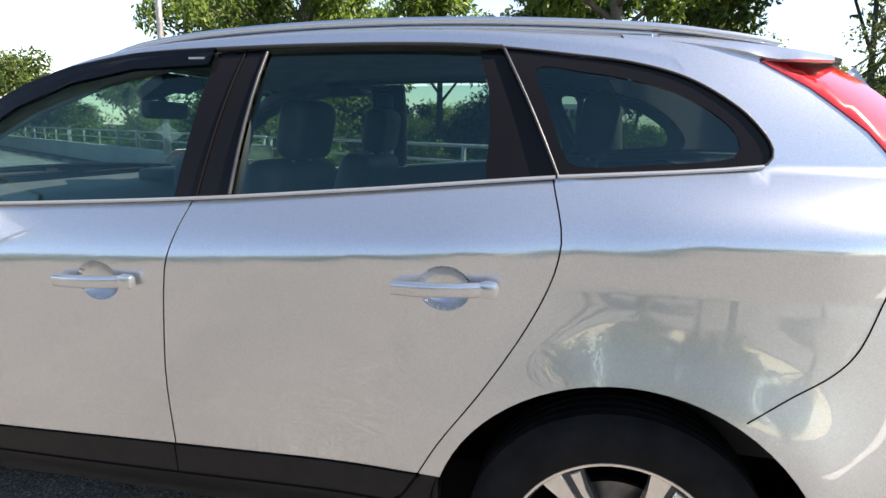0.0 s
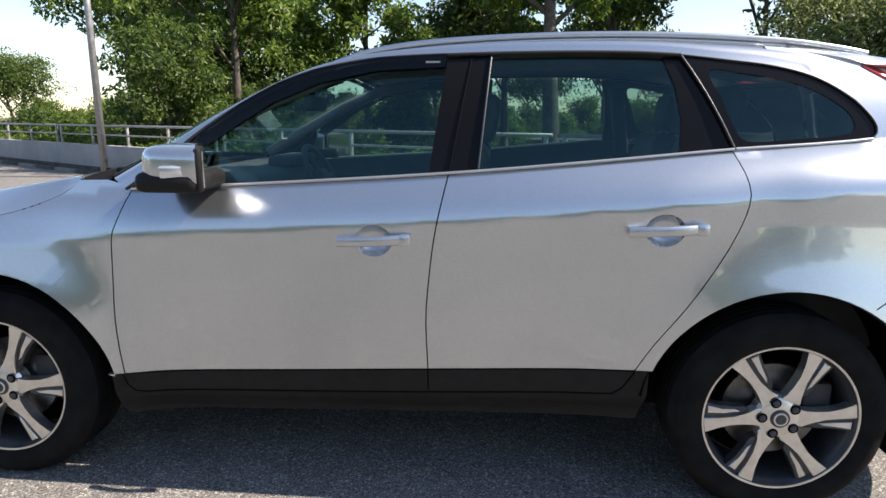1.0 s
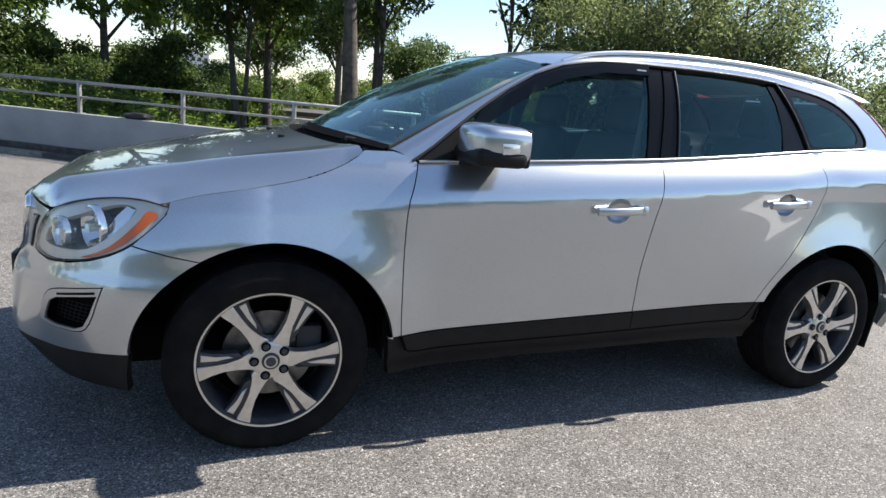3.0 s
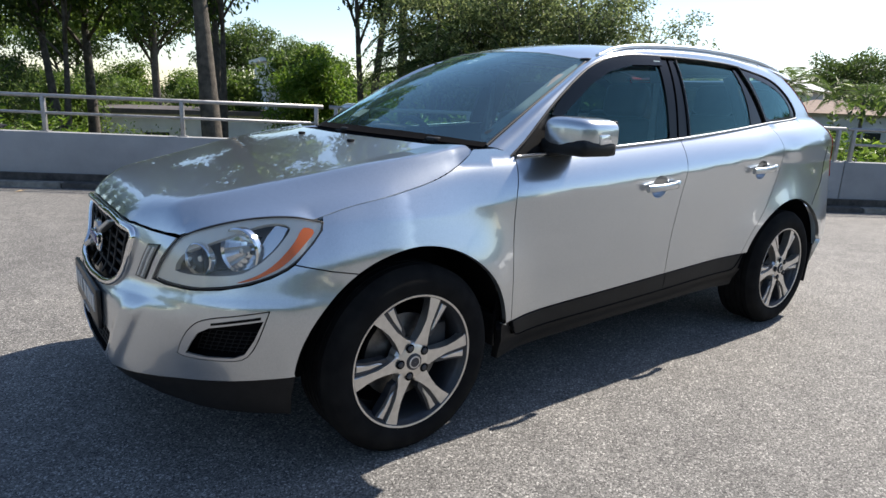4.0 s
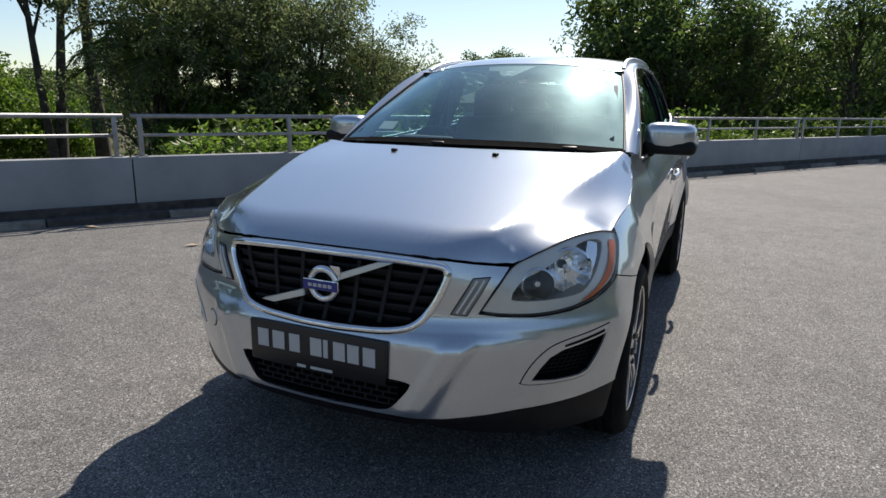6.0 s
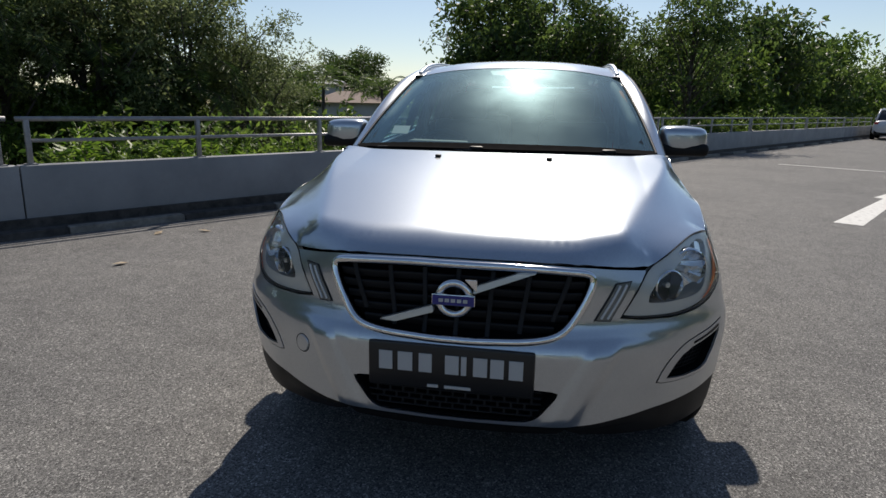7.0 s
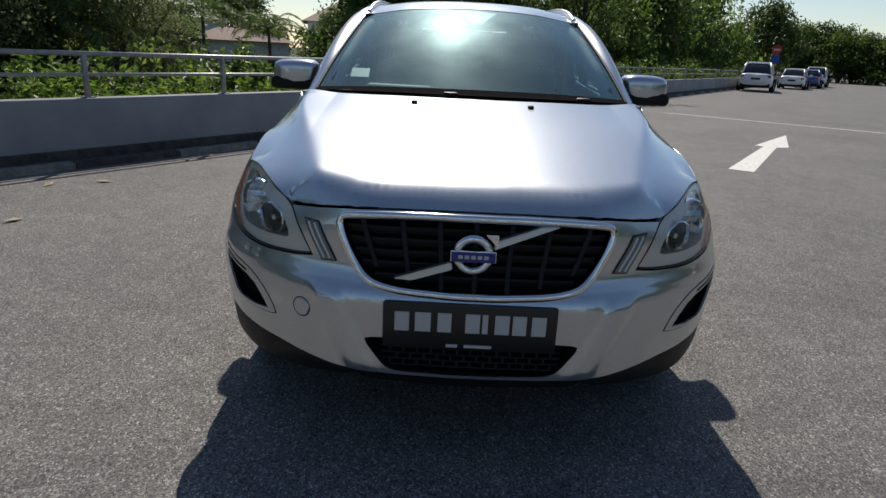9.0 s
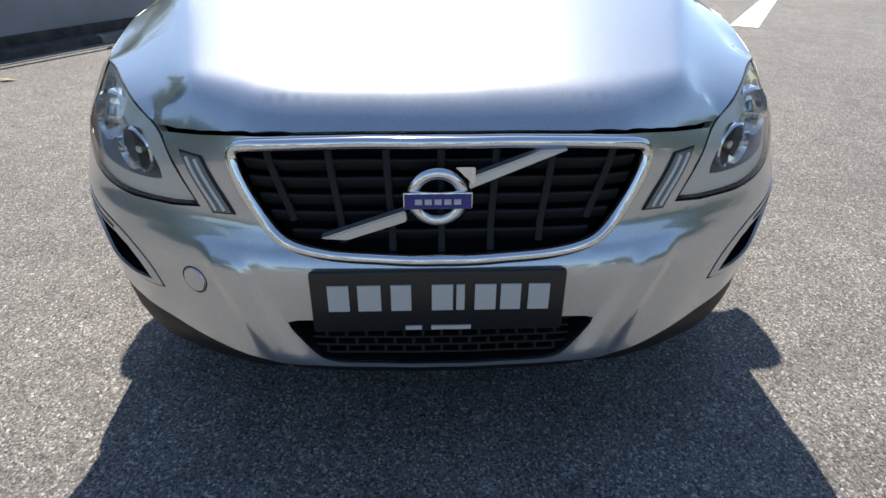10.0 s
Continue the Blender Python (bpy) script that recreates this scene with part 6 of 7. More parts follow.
def again(ob, x, y, scale=1.0, turn=0.0, z=None):
    if math.hypot(x, y) > 27:
        ob = far_kind.get(ob, ob)
    p = Vector((x, y, 0))
    u, n = p.dot(ALONG), p.dot(OUT)
    c = copy_thing(ob, Matrix.Identity(4))
    c.matrix_world = Matrix.Translation((x, y, land(u, n) if z is None else z)) @ Matrix.Rotation(turn, 4, "Z") @ Matrix.Diagonal((scale, scale, scale, 1))
    return c


R = np.random.default_rng(7)
G1, G2, G3, G4 = "tall trees behind the parapet", "fine-leaved trees behind the parapet", "dense trees along the car park", "shrubs behind the parapet"
# tall bare-stemmed trees
tall = tree("spreading tree with a bare grey-brown trunk and broad leaves", 3, 9.6, 0.23, 0.54, 2.7, 6500, 0.27, LEAF, forks=1, limbs=9, clump=0.55)
put(tall, -4.6, 22.4, 1.0, 0.4, G1)
twin = tree("slender twin-stemmed tree with a high leafy crown", 11, 9.5, 0.17, 0.54, 2.2, 6500, 0.24, LEAF_DARK, forks=2, limbs=7, clump=0.55)
put(twin, -0.2, 20.9, 1.0, 1.0, G1)
stout = tree("stout tree with a straight dark trunk", 21, 10.0, 0.27, 0.56, 3.0, 9000, 0.24, LEAF, limbs=10, clump=0.6)
put(stout, 1.7, 12.2, 1.0, 0.2, G1)
for src, x, y, sc, tu in ((tall, 0.8, 22.6, 1.0, 2.1), (twin, 4.6, 19.8, 1.15, 0.3), (tall, -7.4, 15.6, 0.85, 3.9), (tall, -7.9, 20.9, 1.0, 1.1), (twin, -11.0, 19.0, 0.9, 2.2), (stout, -14.5, 22.5, 1.0, 5.1), (tall, -2.6, 30.5, 0.9, 0.9),
                          (twin, 9.2, 17.7, 1.25, 5.2), (tall, 11.2, 18.5, 1.3, 0.8), (tall, -9.0, 27.0, 1.0, 1.4)):
    again(src, x, y, sc, tu)
# fine-leaved trees and palms
fine = tree("fine-leaved grey-green tree with many thin branches", 31, 8.0, 0.14, 0.18, 3.0, 11500, 0.125, LEAF_FINE, forks=2, limbs=11, clump=0.46, droop=0.05)
put(fine, 12.0, 11.6, 1.0, 0.0, G2)
for x, y, sc, tu in ((13.2, 8.9, 0.8, 1.7), (8.3, 12.7, 0.9, 3.0), (9.7, 11.5, 1.0, 4.2), (11.2, 9.7, 0.95, 5.0), (14.8, 8.6, 0.62, 0.7), (10.8, 14.5, 1.2, 2.2)):
    again(fine, x, y, sc, tu)
pm = palm("feathery palm with drooping fronds among the trees", 5, 3.6, 16, 2.3, LEAF_DARK)
put(pm, 10.2, 11.2, 1.0, 0.5, "palms behind the parapet")
for x, y, sc, tu in ((11.6, 9.6, 0.9, 2.0), (8.6, 12.6, 1.1, 4.0), (12.9, 13.6, 1.2, 1.2), (33.5, 14.5, 1.25, 0.2), (36.5, 11.5, 1.1, 2.6), (30.5, 17.5, 1.2, 3.3)):
    again(pm, x, y, sc, tu)
# dense trees
dense = tree("dense dark green broadleaf tree", 41, 7.0, 0.18, 0.12, 3.0, 9500, 0.24, LEAF_DARK, forks=2, limbs=13, clump=0.58)
put(dense, 22.5, 2.5, 1.15, 0.0, G3)
airy = tree("tall open broadleaf tree with several dark stems", 47, 8.4, 0.16, 0.26, 3.1, 7600, 0.20, LEAF_DARK, forks=3, limbs=13, clump=0.50)
put(airy, 22.8, -5.2, 0.88, 0.0, G3)
bright = tree("bushy mid-green tree with a rounded crown", 51, 6.0, 0.16, 0.10, 2.9, 13000, 0.23, LEAF, forks=2, limbs=13, clump=0.62, crown_flat=0.7)
put(bright, 13.0, 30.0, 1.05, 0.0, G3)
sunny = tree("sunlit bright green bushy tree", 57, 6.0, 0.15, 0.08, 2.9, 13000, 0.23, LEAF_SHRUB, forks=2, limbs=13, clump=0.66, crown_flat=0.7)
put(sunny, 0.8, 30.0, 0.55, 0.0, G3)
far_dense = tree("dense dark green tree in the distance", 43, 7.0, 0.18, 0.06, 3.0, 5600, 0.30, LEAF_DARK, forks=2, limbs=13, clump=0.8)
put(far_dense, 56.0, -9.0, 1.2, 0.4, G3)
far_bright = tree("rounded mid-green tree in the distance", 53, 6.0, 0.16, 0.06, 2.9, 5600, 0.30, LEAF, forks=2, limbs=13, clump=0.85, crown_flat=0.7)
put(far_bright, 48.0, -3.0, 1.1, 0.0, G3)
far_kind[dense], far_kind[bright] = far_dense, far_bright
spots = [(26.0, -1.5, 1.05), (21.6, 0.8, 1.25), (22.3, -1.7, 1.1), (24.5, 2.2, 1.3), (29.5, -4.2, 0.85), (33.0, -6.2, 1.1), (36.5, -9.0, 1.15), (40.5, -11.5, 1.25), (44.5, -13.6, 1.3), (49, -16.5, 1.45), (54, -20.0, 1.5), (60, -24, 1.6), (67, -30, 1.6), (75, -38, 1.3), (84, -47, 1.35), (104, -62, 1.1),
         (16.5, 27, 0.8), (8.5, 31.5, 0.75), (20, 25.5, 0.75), (-3.5, 34, 0.6), (2.5, 36, 0.6), (-14, 27, 1.15), (-22, 31, 0.66), (-30, 36, 0.6), (-5.5, 27, 0.72), (-40, 40, 0.8), (22, 38, 0.9), (30, 24, 0.75), (38, 21, 0.8), (45, 14, 0.9), (41, 6, 0.85), (47, 3, 0.9), (52, 9, 1.0), (56, -2, 1.05), (36, 30, 0.9), (-26, 24, 0.8), (-34, 28, 0.9), (-11, 23.5, 0.75), (-3.2, 23.5, 0.72), (-8.0, 13.0, 0.64), (-8.9, 20.5, 0.9), (-7.2, 21.5, 0.66), (-10.5, 19.5, 0.98), (-7.3, 16.0, 0.52), (-9.6, 17.5, 0.52), (-5.2, 18.0, 0.5), (-20.5, 27, 0.55), (-7.5, 37, 0.75), (-4.5, 37.5, 0.8), (-2.2, 36, 0.7), (-6.6, 23, 0.7), (29, 17.5, 0.8), (41, 19, 1.0), (24, 13.5, 0.6), (9.2, 11.9, 0.62), (10.6, 10.2, 0.6), (12.2, 11.0, 0.7), (0.5, 30, 0.62)]
for i, (x, y, sc) in enumerate(spots):
    if x > 25 and y < 0:
        sc *= (0.95, 1.1, 0.8, 1.2, 1.0)[i % 5]
    sc *= 0.80 if 20 < x < 28 and y < 3 else 1.0
    again(airy if 20 < x < 28 and y < 3 else dense if (i * 7) % 5 < 2 or (x < -4 and y < 24) else bright, x, y, sc, i * 1.9)
for x, y, sc, tu in ((31.0, -3.0, 1.0, 0.4), (40.0, -8.0, 1.2, 2.0), (46.0, -12.5, 1.1, 3.1), (57.0, -18.5, 1.4, 5.0)):
    again(fine, x, y, sc, tu)
for x, y, sc, tu in ((8.6, 21.0, 0.80, 0.5), (11.2, 20.6, 0.6, 2.2)):
    again(sunny, x, y, sc, tu)
# the wood that closes the far end of the car park
for i in range(15):
    a, d_ = radians(-27.5 - 1.05 * i), 98 - 0.8 * i + 5 * R.random()
    again(dense if i % 3 else bright, -4 + d_ * math.cos(a), d_ * math.sin(a), 1.15 + 0.3 * R.random() - 0.02 * i, i * 2.1, z=-1.3)
# second row behind the parked cars, and the far side of the car park
for i in range(14):
    again(bright if i % 3 else dense, 30 + i * 5.2 + R.normal(), -0.5 - i * 3.6 + R.normal(), 1.0 + 0.2 * R.random(), i * 2.3)
for i in range(9):
    again(dense if i % 3 else bright, -42 + i * 6.5 + R.normal(), -27 - 3 * R.random(), 1.1 + 0.3 * R.random(), i * 1.3, z=-0.05)
for i in range(8):
    again(dense if i % 2 else bright, -46 + 2 * R.normal(), -22 + i * 6.5, 1.1 + 0.3 * R.random(), i * 1.7, z=-0.05)
for i in range(17):
    again(bright if i % 4 else dense, -58 + i * 7.6 + 2 * R.normal(), 62 + 8 * R.random(), 0.75 + 0.3 * R.random(), i * 1.1)
for i, (x, y, sc) in enumerate(((0.5, 38, 0.6), (4.6, 39.5, 0.62), (9.0, 39, 0.66), (13.5, 40, 0.66), (18, 34, 0.75), (-6, 38, 0.62),  (44, 9, 0.9))):
    again(bright if i % 3 else dense, x, y, sc, i * 2.7)
# the near side of the car park, behind the walk: it shows in the glass and paint
for i in range(10):
    again(bright if i % 3 else dense, -27 + i * 4.3 + R.normal() * 0.7, -17.5 - 2.5 * R.random(), 0.62 + 0.3 * R.random(), i * 2.9, z=-0.05)
# round crown far off
rnd = tree("tall far tree with a rounded dark crown", 61, 14.0, 0.35, 0.45, 5.5, 9000, 0.42, LEAF_DARK, forks=2, limbs=14, clump=1.3)
put(rnd, 11.0, 58.0, 1.05, 0.0, "far trees")
for x, y, sc, tu in ((19, 60, 0.75, 1.2), (5, 66, 0.8, 2.0), (48, 30, 0.62, 3.0), (62, 22, 0.7, 0.4), (-28, 62, 0.8, 1.0), (72, 6, 0.75, 2.0), (-48, 58, 0.75, 3.0), (28, 66, 0.7, 2.2), (40, 52, 0.7, 5.0)):
    again(rnd, x, y, sc, tu)
# shrubs between wall and trees
sh = shrub("bright green shrub with long pointed leaves", 71, 1.25, 0.8, 1050, 0.12, LEAF_SHRUB)
put(sh, *lot(-6.0, 5.75).xy, 1.0, 0.0, G4, z=-0.25)
sh2 = shrub("loose bushy green shrub with broad leaves", 73, 1.5, 1.0, 1300, 0.105, LEAF, narrow=0.4)
put(sh2, *lot(-8.0, 6.8).xy, 1.0, 0.0, G4, z=-0.35)
for i in range(64):
    u = -24 + i * 0.62 + R.normal() * 0.2
    sc = 0.72 + 0.36 * R.random()
    if -5.2 < u < -0.9:
        sc *= 0.72 if -2.9 < u < -1.7 else 0.5
    elif 1.4 < u < 2.2:
        sc *= 0.75
    again(sh if R.random() < 0.6 else sh2, *lot(u, 5.6 + 0.5 * R.random()).xy, sc, R.random() * 6.28, z=-0.30)
for i in range(46):
    u = -30 + i * 1.25 + R.normal() * 0.4
    again(sh2 if i % 3 else sh, *lot(u, 7.4 + 1.8 * R.random()).xy, (1.15 + 0.5 * R.random()) * (0.5 if -6.5 < u < -0.5 else 1), R.random() * 6.28, z=-0.6)
for i in range(20):
    again(sh2, *lot(16 + i * 1.6 + R.normal() * 0.4, 5.8 + 1.2 * R.random()).xy, 1.0 + 0.5 * R.random(), R.random() * 6.28, z=-0.35)
# undergrowth under the trees, past counting
rng = np.random.default_rng(9)
N = 95000
u, n = rng.uniform(-42, 62, N), 6.2 + 26 * rng.random(N) ** 1.3
hgt = np.array([0.9 + 1.3 * max(0, noise.noise((a * 0.35, b * 0.35, 1.7)) + 0.35) for a, b in zip(u, n)])
hgt *= np.where((u > -11) & (u < -0.5) & (n < 30), 0.3, 1.0)
z = np.array([land(a, b) for a, b in zip(u, n)]) + hgt * rng.random(N) ** 0.6
c = np.stack([ALONG.x * u + OUT.x * n, ALONG.y * u + OUT.y * n, z], 1)
und = leaf_sheet("undergrowth", c, rng.normal(size=(N, 3)) + np.array((0, 0, 0.4)), 0.10 + 0.10 * rng.random(N), 0.045 + 0.045 * rng.random(N), LEAF, None, 9)
tagged(und, "tangled green undergrowth below the trees", "undergrowth", kind="stuff")

# fallen leaves by the kerb
for i, (uu, nn) in enumerate(((-0.75, 3.95), (-0.35, 3.75), (0.9, 4.25), (1.25, 4.35), (-5.3, 4.2), (-2.2, 4.3), (5.9, 4.1), (6.5, 4.3), (3.1, 3.9), (-1.5, 2.9))):
    a = i * 1.7
    p = lot(uu, nn, 0.006)
    dx, dy = Vector((math.cos(a), math.sin(a), 0)) * 0.075, Vector((-math.sin(a), math.cos(a), 0)) * 0.032
    lf = mesh_object("fallen_leaf", [p - dx, p + dy * 1.1 + Vector((0, 0, 0.012)), p + dx + Vector((0, 0, 0.014)), p - dy + Vector((0, 0, 0.004)), p + Vector((0, 0, 0.020))], [(0, 3, 4), (3, 2, 4), (2, 1, 4), (1, 0, 4)], LEAF_DRY)
    tagged(lf, "dry brown fallen leaf on the asphalt", "leaf", "fallen leaves")

# ---- houses beyond the trees ----


def house(label, x, y, z, w, d, h, turn, roof_mat, floors=1, pitched=False, wins=4, rise_to=0.28):
    root = thing("house", label, "house", at=Matrix.Translation((x, y, z)) @ Matrix.Rotation(turn, 4, "Z"))
    box("wall", (w, d, h), (0, 0, h / 2), WHITE_WALL, root)
    if pitched:
        bm = bmesh.new()
        o, rh = 0.5, d * rise_to
        pts = [(-w / 2 - o, -d / 2 - o, h), (w / 2 + o, -d / 2 - o, h), (w / 2 + o, d / 2 + o, h), (-w / 2 - o, d / 2 + o, h), (-w / 2 + d * 0.3, 0, h + rh), (w / 2 - d * 0.3, 0, h + rh)]
        vs = [bm.verts.new(p) for p in pts]
        for f in ((0, 1, 5, 4), (1, 2, 5), (2, 3, 4, 5), (3, 0, 4), (3, 2, 1, 0)):
            bm.faces.new([vs[i] for i in f])
        part("roof", bm, roof_mat, root)
    else:
        box("roof", (w + 0.6, d + 0.6, 0.22), (0, 0, h + 0.12), roof_mat, root)
    for fl in range(floors):
        for k in range(wins):
            xx = -w / 2 + w * (k + 0.5) / wins
            zz = h * (fl + 0.52) / floors
            wd = box("window", (w / wins * 0.42, 0.08, h / floors * 0.5), (xx, -d / 2 - 0.01, zz), PANE_FAR, root)
            box("window_frame", (w / wins * 0.50, 0.05, h / floors * 0.06), (xx, -d / 2 - 0.03, zz + h / floors * 0.27), WHITE_WALL, wd)
    return root


house("white single-storey house with a dark flat roof", 7.5, 33.0, -3.5, 13, 7, 3.6, radians(-8), ROOF_DARK, 1, False, 5)
house("narrow white two-storey house block", 13.5, 36.3, -2.0, 2.8, 5, 5.1, radians(-12), WHITE_WALL, 2, False, 1)
house("house with a brown clay tile roof", 44.2, 15.9, -2.9, 6.5, 6, 4.45, radians(-70), ROOF_TILE, 1, True, 3, 0.15)
house("pale-roofed house among the trees", 47.0, 20.5, -3.8, 4.5, 6, 6.8, radians(-68), WHITE_WALL, 2, True, 3, 0.17)
house("far house with a broad brown tiled roof", 60.0, 11.0, -4.2, 6.5, 8, 7.8, radians(-78), ROOF_TILE, 2, True, 3, 0.22)
far = thing("apartment_block", "far white apartment block with rows of windows", "building", at=Matrix.Translation((-3.5, 190, -7)) @ Matrix.Rotation(radians(4), 4, "Z") @ Matrix.Diagonal((0.5, 0.5, 0.62, 1)))
box("wall", (16, 10, 26), (0, 0, 13), WHITE_WALL, far)
box("wall", (9, 10, 20), (15, 0, 10), WHITE_WALL, far)
box("roof", (17, 11, 0.6), (0, 0, 26.3), WHITE_WALL, far)
for fl in range(8):
    for k in range(5):
        box("window", (1.8, 0.2, 1.7), (-6.4 + k * 3.2, -5.05, 2.5 + fl * 3.0), PANE_FAR, far)

# covered walkway far down the car park
walkway = thing("walkway", "long covered walkway with a pale flat roof on white posts", "walkway", at=Matrix.Translation((-30.5, 22.0, -0.1)) @ Matrix.Rotation(radians(-24), 4, "Z"))
box("roof", (22, 2.6, 0.22), (0, 0, 2.25), mottled(material("pale_roof_sheet", (0.5, 0.46, 0.4), 0.7), (0.42, 0.39, 0.34), (0.56, 0.52, 0.46), 2), walkway)
for k in range(9):
    rod("post", [(-10.4 + k * 2.6, -1.0, 0), (-10.4 + k * 2.6, -1.0, 2.15)], 0.05, WHITE_WALL, walkway)
    rod("brace", [(-10.4 + k * 2.6, -1.0, 1.1), (-9.4 + k * 2.6, -1.0, 2.1)], 0.03, WHITE_WALL, walkway)

# lamp post by the wall
lp = thing("lamp_post", "tall grey steel lamp post with two floodlights", "lamp post", at=Matrix.Translation(lot(-12.75, 4.40)))
rod("pole", [(0, 0, 0), (0, 0, 7.4)], [0.085, 0.055], GALV, lp, sides=14)
rod("cross_arm", [(-0.45, 0, 7.35), (0.45, 0, 7.35)], 0.03, GALV, lp)
for s in (-1, 1):
    box("floodlight", (0.34, 0.28, 0.09), (s * 0.42, 0.05, 7.45), ALLOY_DARK, lp, bevel=0.02, rot=Euler((radians(15), 0, 0)))
box("base_plate", (0.32, 0.32, 0.03), (0, 0, 0.015), GALV, lp)

# dark cloth left on the wall, and a cable hanging over it
bag = thing("cloth", "crumpled black cloth bag lying on the wall top", "bag", at=Matrix.Translation(lot(-6.05, 4.87, WALL_TOP)) @ LOT_TURN)
bm = bmesh.new()
bmesh.ops.create_icosphere(bm, subdivisions=3, radius=1.0)
for v in bm.verts:
    k = 1 + 0.35 * noise.noise(v.co * 2.1)
    v.co = Vector((v.co.x * 0.25 * k, v.co.y * 0.08 * k, max(0.0, 0.045 + v.co.z * 0.055 * k)))
part("folds", bm, RUBBER, bag, "", 60)
cable = thing("cable", "black cable looped over the wall face", "cable", at=LOT_TURN.copy())
rod("strand", [(-8.90, 4.80, 0.70), (-8.90, 4.765, 0.66), (-8.86, 4.765, 0.35), (-8.74, 4.765, 0.20), (-8.66, 4.765, 0.27), (-8.72, 4.765, 0.5), (-8.80, 4.768, 0.69), (-8.80, 4.82, 0.70)], 0.009, RUBBER, cable, sides=6)

# ---- parked cars far down the wall ----


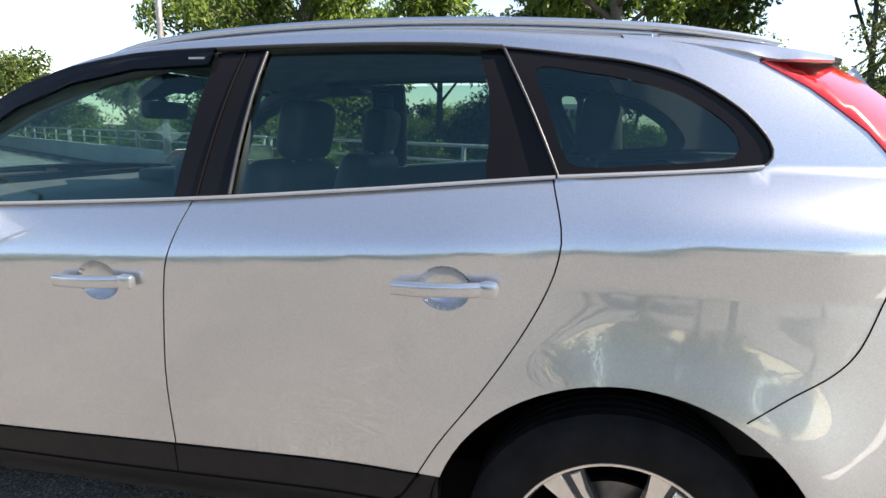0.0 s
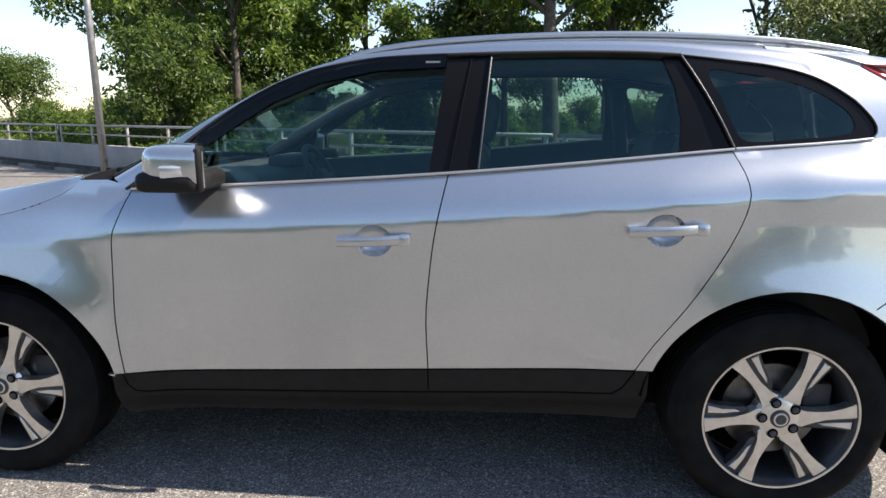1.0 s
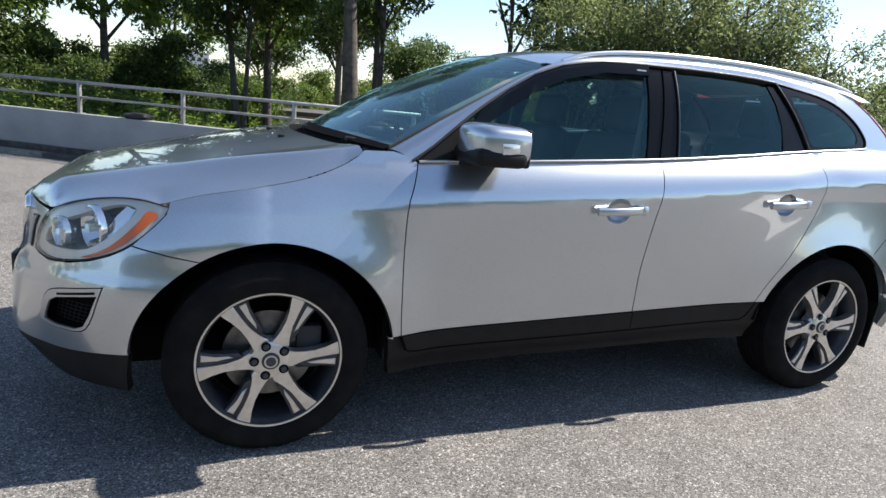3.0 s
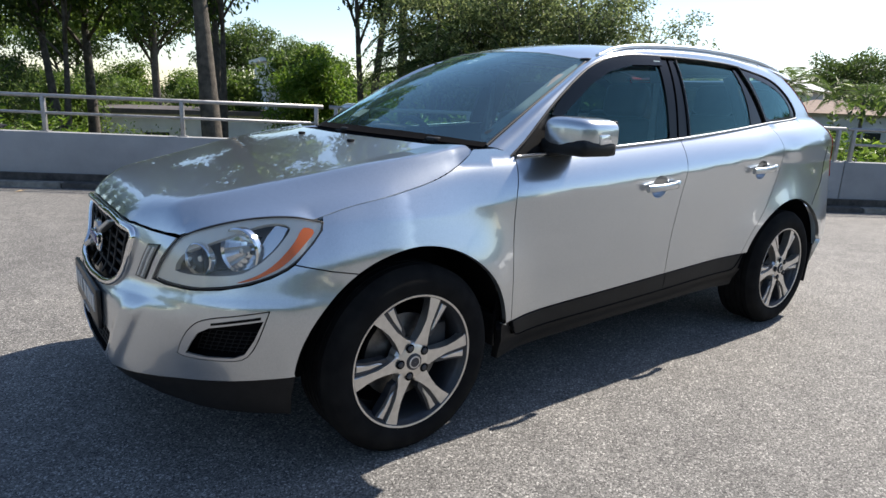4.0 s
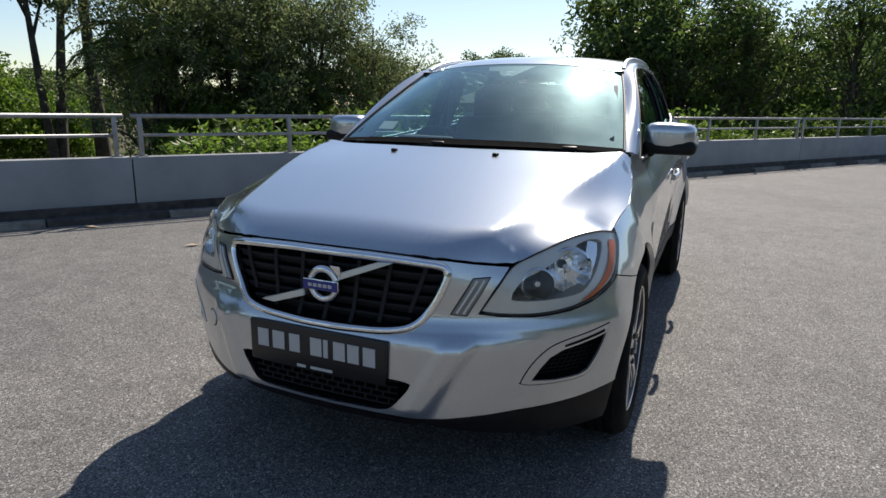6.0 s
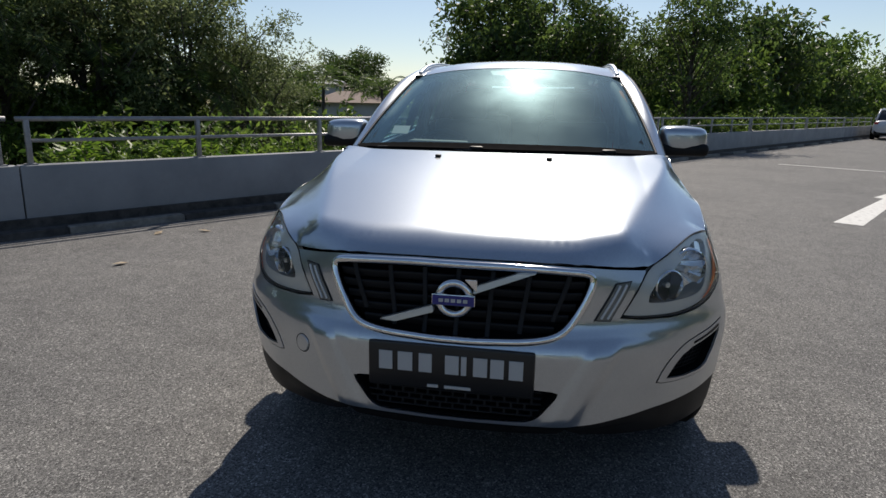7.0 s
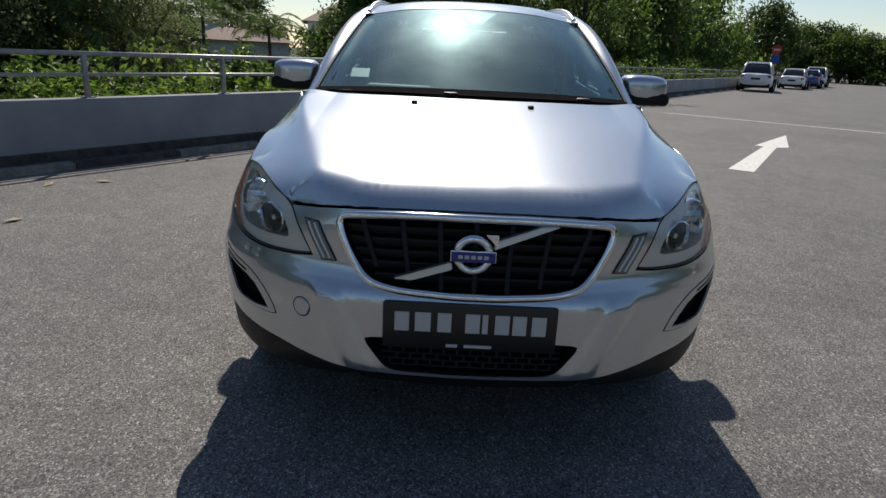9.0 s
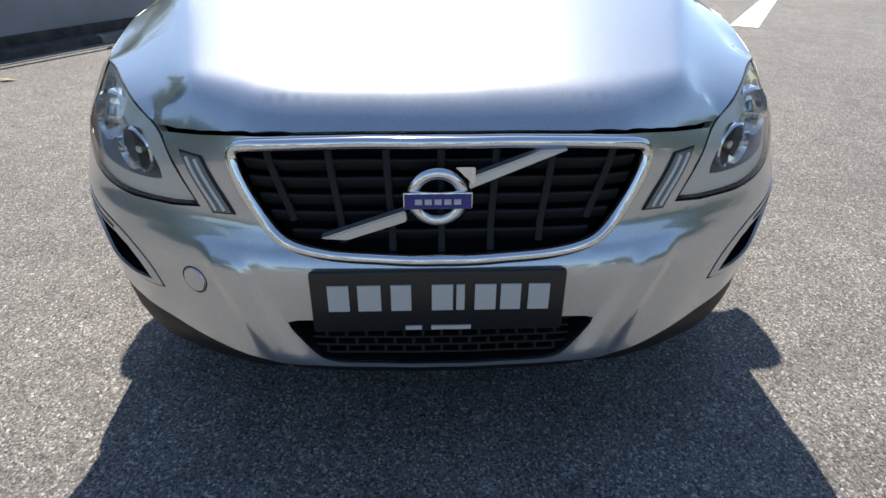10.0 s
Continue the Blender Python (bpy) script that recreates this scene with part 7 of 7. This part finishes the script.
def parked(label, at, turn, paint, suv, seed):
    root = thing("parked_car", label, "car", "parked cars", at=Matrix.Translation(at) @ Matrix.Rotation(turn, 4, "Z"))
    L_, W_, H_ = (4.8, 1.94, 1.70) if suv else (4.6, 1.80, 1.45)
    wb, wr = L_ * 0.59, 0.37 if suv else 0.32
    # side profile of body and glasshouse, x forward
    g = 0.22 if suv else 0.17
    b = 1.05 if suv else 0.92

    def loft(nm, secs, mat, parent):
        bm = bmesh.new()
        rings = []
        for x, zl, zh, w, tw in secs:
            ring = []
            for k in range(20):
                a = 2 * math.pi * k / 20
                c, s_ = math.cos(a), math.sin(a)
                cy, cz = math.copysign(abs(c) ** 0.45, c), math.copysign(abs(s_) ** 0.45, s_)
                ww = w + (tw - w) * (cz + 1) / 2
                ring.append(bm.verts.new((x, cy * ww, (zl + zh) / 2 + cz * (zh - zl) / 2)))
            rings.append(ring)
        for p, q in zip(rings, rings[1:]):
            for k in range(20):
                bm.faces.new((p[k], p[(k + 1) % 20], q[(k + 1) % 20], q[k]))
        bm.faces.new(rings[0][::-1])
        bm.faces.new(rings[-1])
        return part(nm, bm, mat, parent, "", 50)
    h = L_ / 2
    w = W_ / 2
    body = loft("body", [(-h, g + 0.18, b - 0.10, w * 0.80, w * 0.74), (-h + 0.12, g + 0.05, b, w * 0.95, w * 0.86), (-h + 0.6, g, b + 0.03, w, w * 0.90), (0, g, b, w, w * 0.90), (h - 1.2, g, b - 0.04, w, w * 0.88), (h - 0.5, g + 0.02, b - 0.17, w * 0.96, w * 0.82), (h - 0.1, g + 0.08, b - 0.30, w * 0.85, w * 0.72), (h, g + 0.15, b - 0.4, w * 0.72, w * 0.6)], paint, root)
    r0 = -h + (0.25 if suv else 0.75)
    cab = [(r0, b - 0.02, b + 0.03, w * 0.80, w * 0.78), (r0 + 0.42, b - 0.05, H_ - 0.06, w * 0.84, w * 0.64), (r0 + 1.0, b - 0.05, H_, w * 0.86, w * 0.65), (0.35, b - 0.05, H_ - 0.03, w * 0.86, w * 0.64), (0.7, b - 0.05, H_ - 0.12, w * 0.86, w * 0.64), (h - 1.15, b - 0.06, b + 0.0, w * 0.84, w * 0.8)]
    loft("glasshouse", [(x, zl, zh - 0.04, a, c) for x, zl, zh, a, c in cab], PANE_FAR, root)
    loft("roof", [(x, max(zl, zh - 0.08), zh, (a * 0.2 + c * 0.8) * 1.01, c) for x, zl, zh, a, c in cab[1:5]], paint, root)
    for s in (-1, 1):
        for xx in (-wb / 2, wb / 2):
            ob = lathe("wheel", [(0.001, -0.02), (wr * 0.60, -0.02), (wr * 0.66, 0.0), (wr * 0.95, -0.005), (wr, 0.04), (wr, 0.2), (wr * 0.6, 0.22)], TYRE, root, steps=24)
            ob.matrix_basis = Matrix.Translation((xx, s * (w + 0.01), wr)) @ (Matrix.Rotation(math.pi, 4, "Z") if s > 0 else Matrix.Identity(4))
            rm = lathe("rim", [(0.001, -0.03), (wr * 0.60, -0.026)], ALLOY, ob, steps=20)
        box("tail_light", (0.10, 0.30, 0.13), (-h + 0.04, s * w * 0.68, b - 0.16), RED, body, bevel=0.02, rot=Euler((0, 0, s * radians(18))))
        rod("pillar", [(r0 + 0.02, s * w * 0.79, b), (r0 + 0.42, s * w * 0.66, H_ - 0.08)], 0.05, paint, root)
        rod("pillar", [(h - 1.2, s * w * 0.80, b - 0.02), (0.65, s * w * 0.655, H_ - 0.12)], 0.04, paint, root)
        box("side_mirror", (0.16, 0.2, 0.13), (h - 1.35, s * (w + 0.05), b + 0.05), paint, root, bevel=0.03)
    box("rear_plate", (0.02, 0.5, 0.12), (-h + 0.0, 0, b - 0.30), PLATE, body)
    box("bumper_trim", (0.10, W_ * 0.82, 0.26), (-h + 0.06, 0, g + 0.16), TRIM, body, bevel=0.04)
    return root


head = math.atan2(ALONG.y, ALONG.x)
parked("white SUV parked beside the parapet, seen from behind", lot(40.0, 3.35), head + radians(4), CAR_WHITE, True, 1)
parked("white saloon parked in line behind the SUV", lot(50.5, 2.2), head, CAR_WHITE, False, 2)
parked("blue saloon parked in line", lot(56.5, 1.6), head, CAR_BLUE, False, 3)
parked("white car parked at the end of the line", lot(63.0, 1.5), head, CAR_WHITE, True, 4)
parked("white saloon parked across the car park", lot(82.0, -9.2), head - radians(20), CAR_WHITE, False, 5)
parked("dark grey car parked across the car park", lot(88.0, -8.5), head - radians(20), CAR_GREY, False, 6)
sg = thing("road_sign", "round red and white sign over a blue plate on a post", "sign", at=Matrix.Translation(lot(52.0, 3.9)) @ Matrix.Rotation(head, 4, "Z"))
rod("post", [(0, 0, 0), (0, 0, 3.0)], 0.04, GALV, sg)
d = lathe("disc", [(0.001, 0.0), (0.34, 0.0), (0.34, 0.03), (0.001, 0.03)], SIGN_RED, sg, steps=28)
d.matrix_basis = Matrix.Translation((-0.05, 0, 2.75)) @ Matrix.Rotation(radians(-90), 4, "Z")
box("disc_bar", (0.02, 0.45, 0.12), (-0.075, 0, 2.75), PLATE_WHITE, sg)
box("plate", (0.02, 0.6, 0.6), (-0.05, 0, 2.05), SIGN_BLUE, sg)
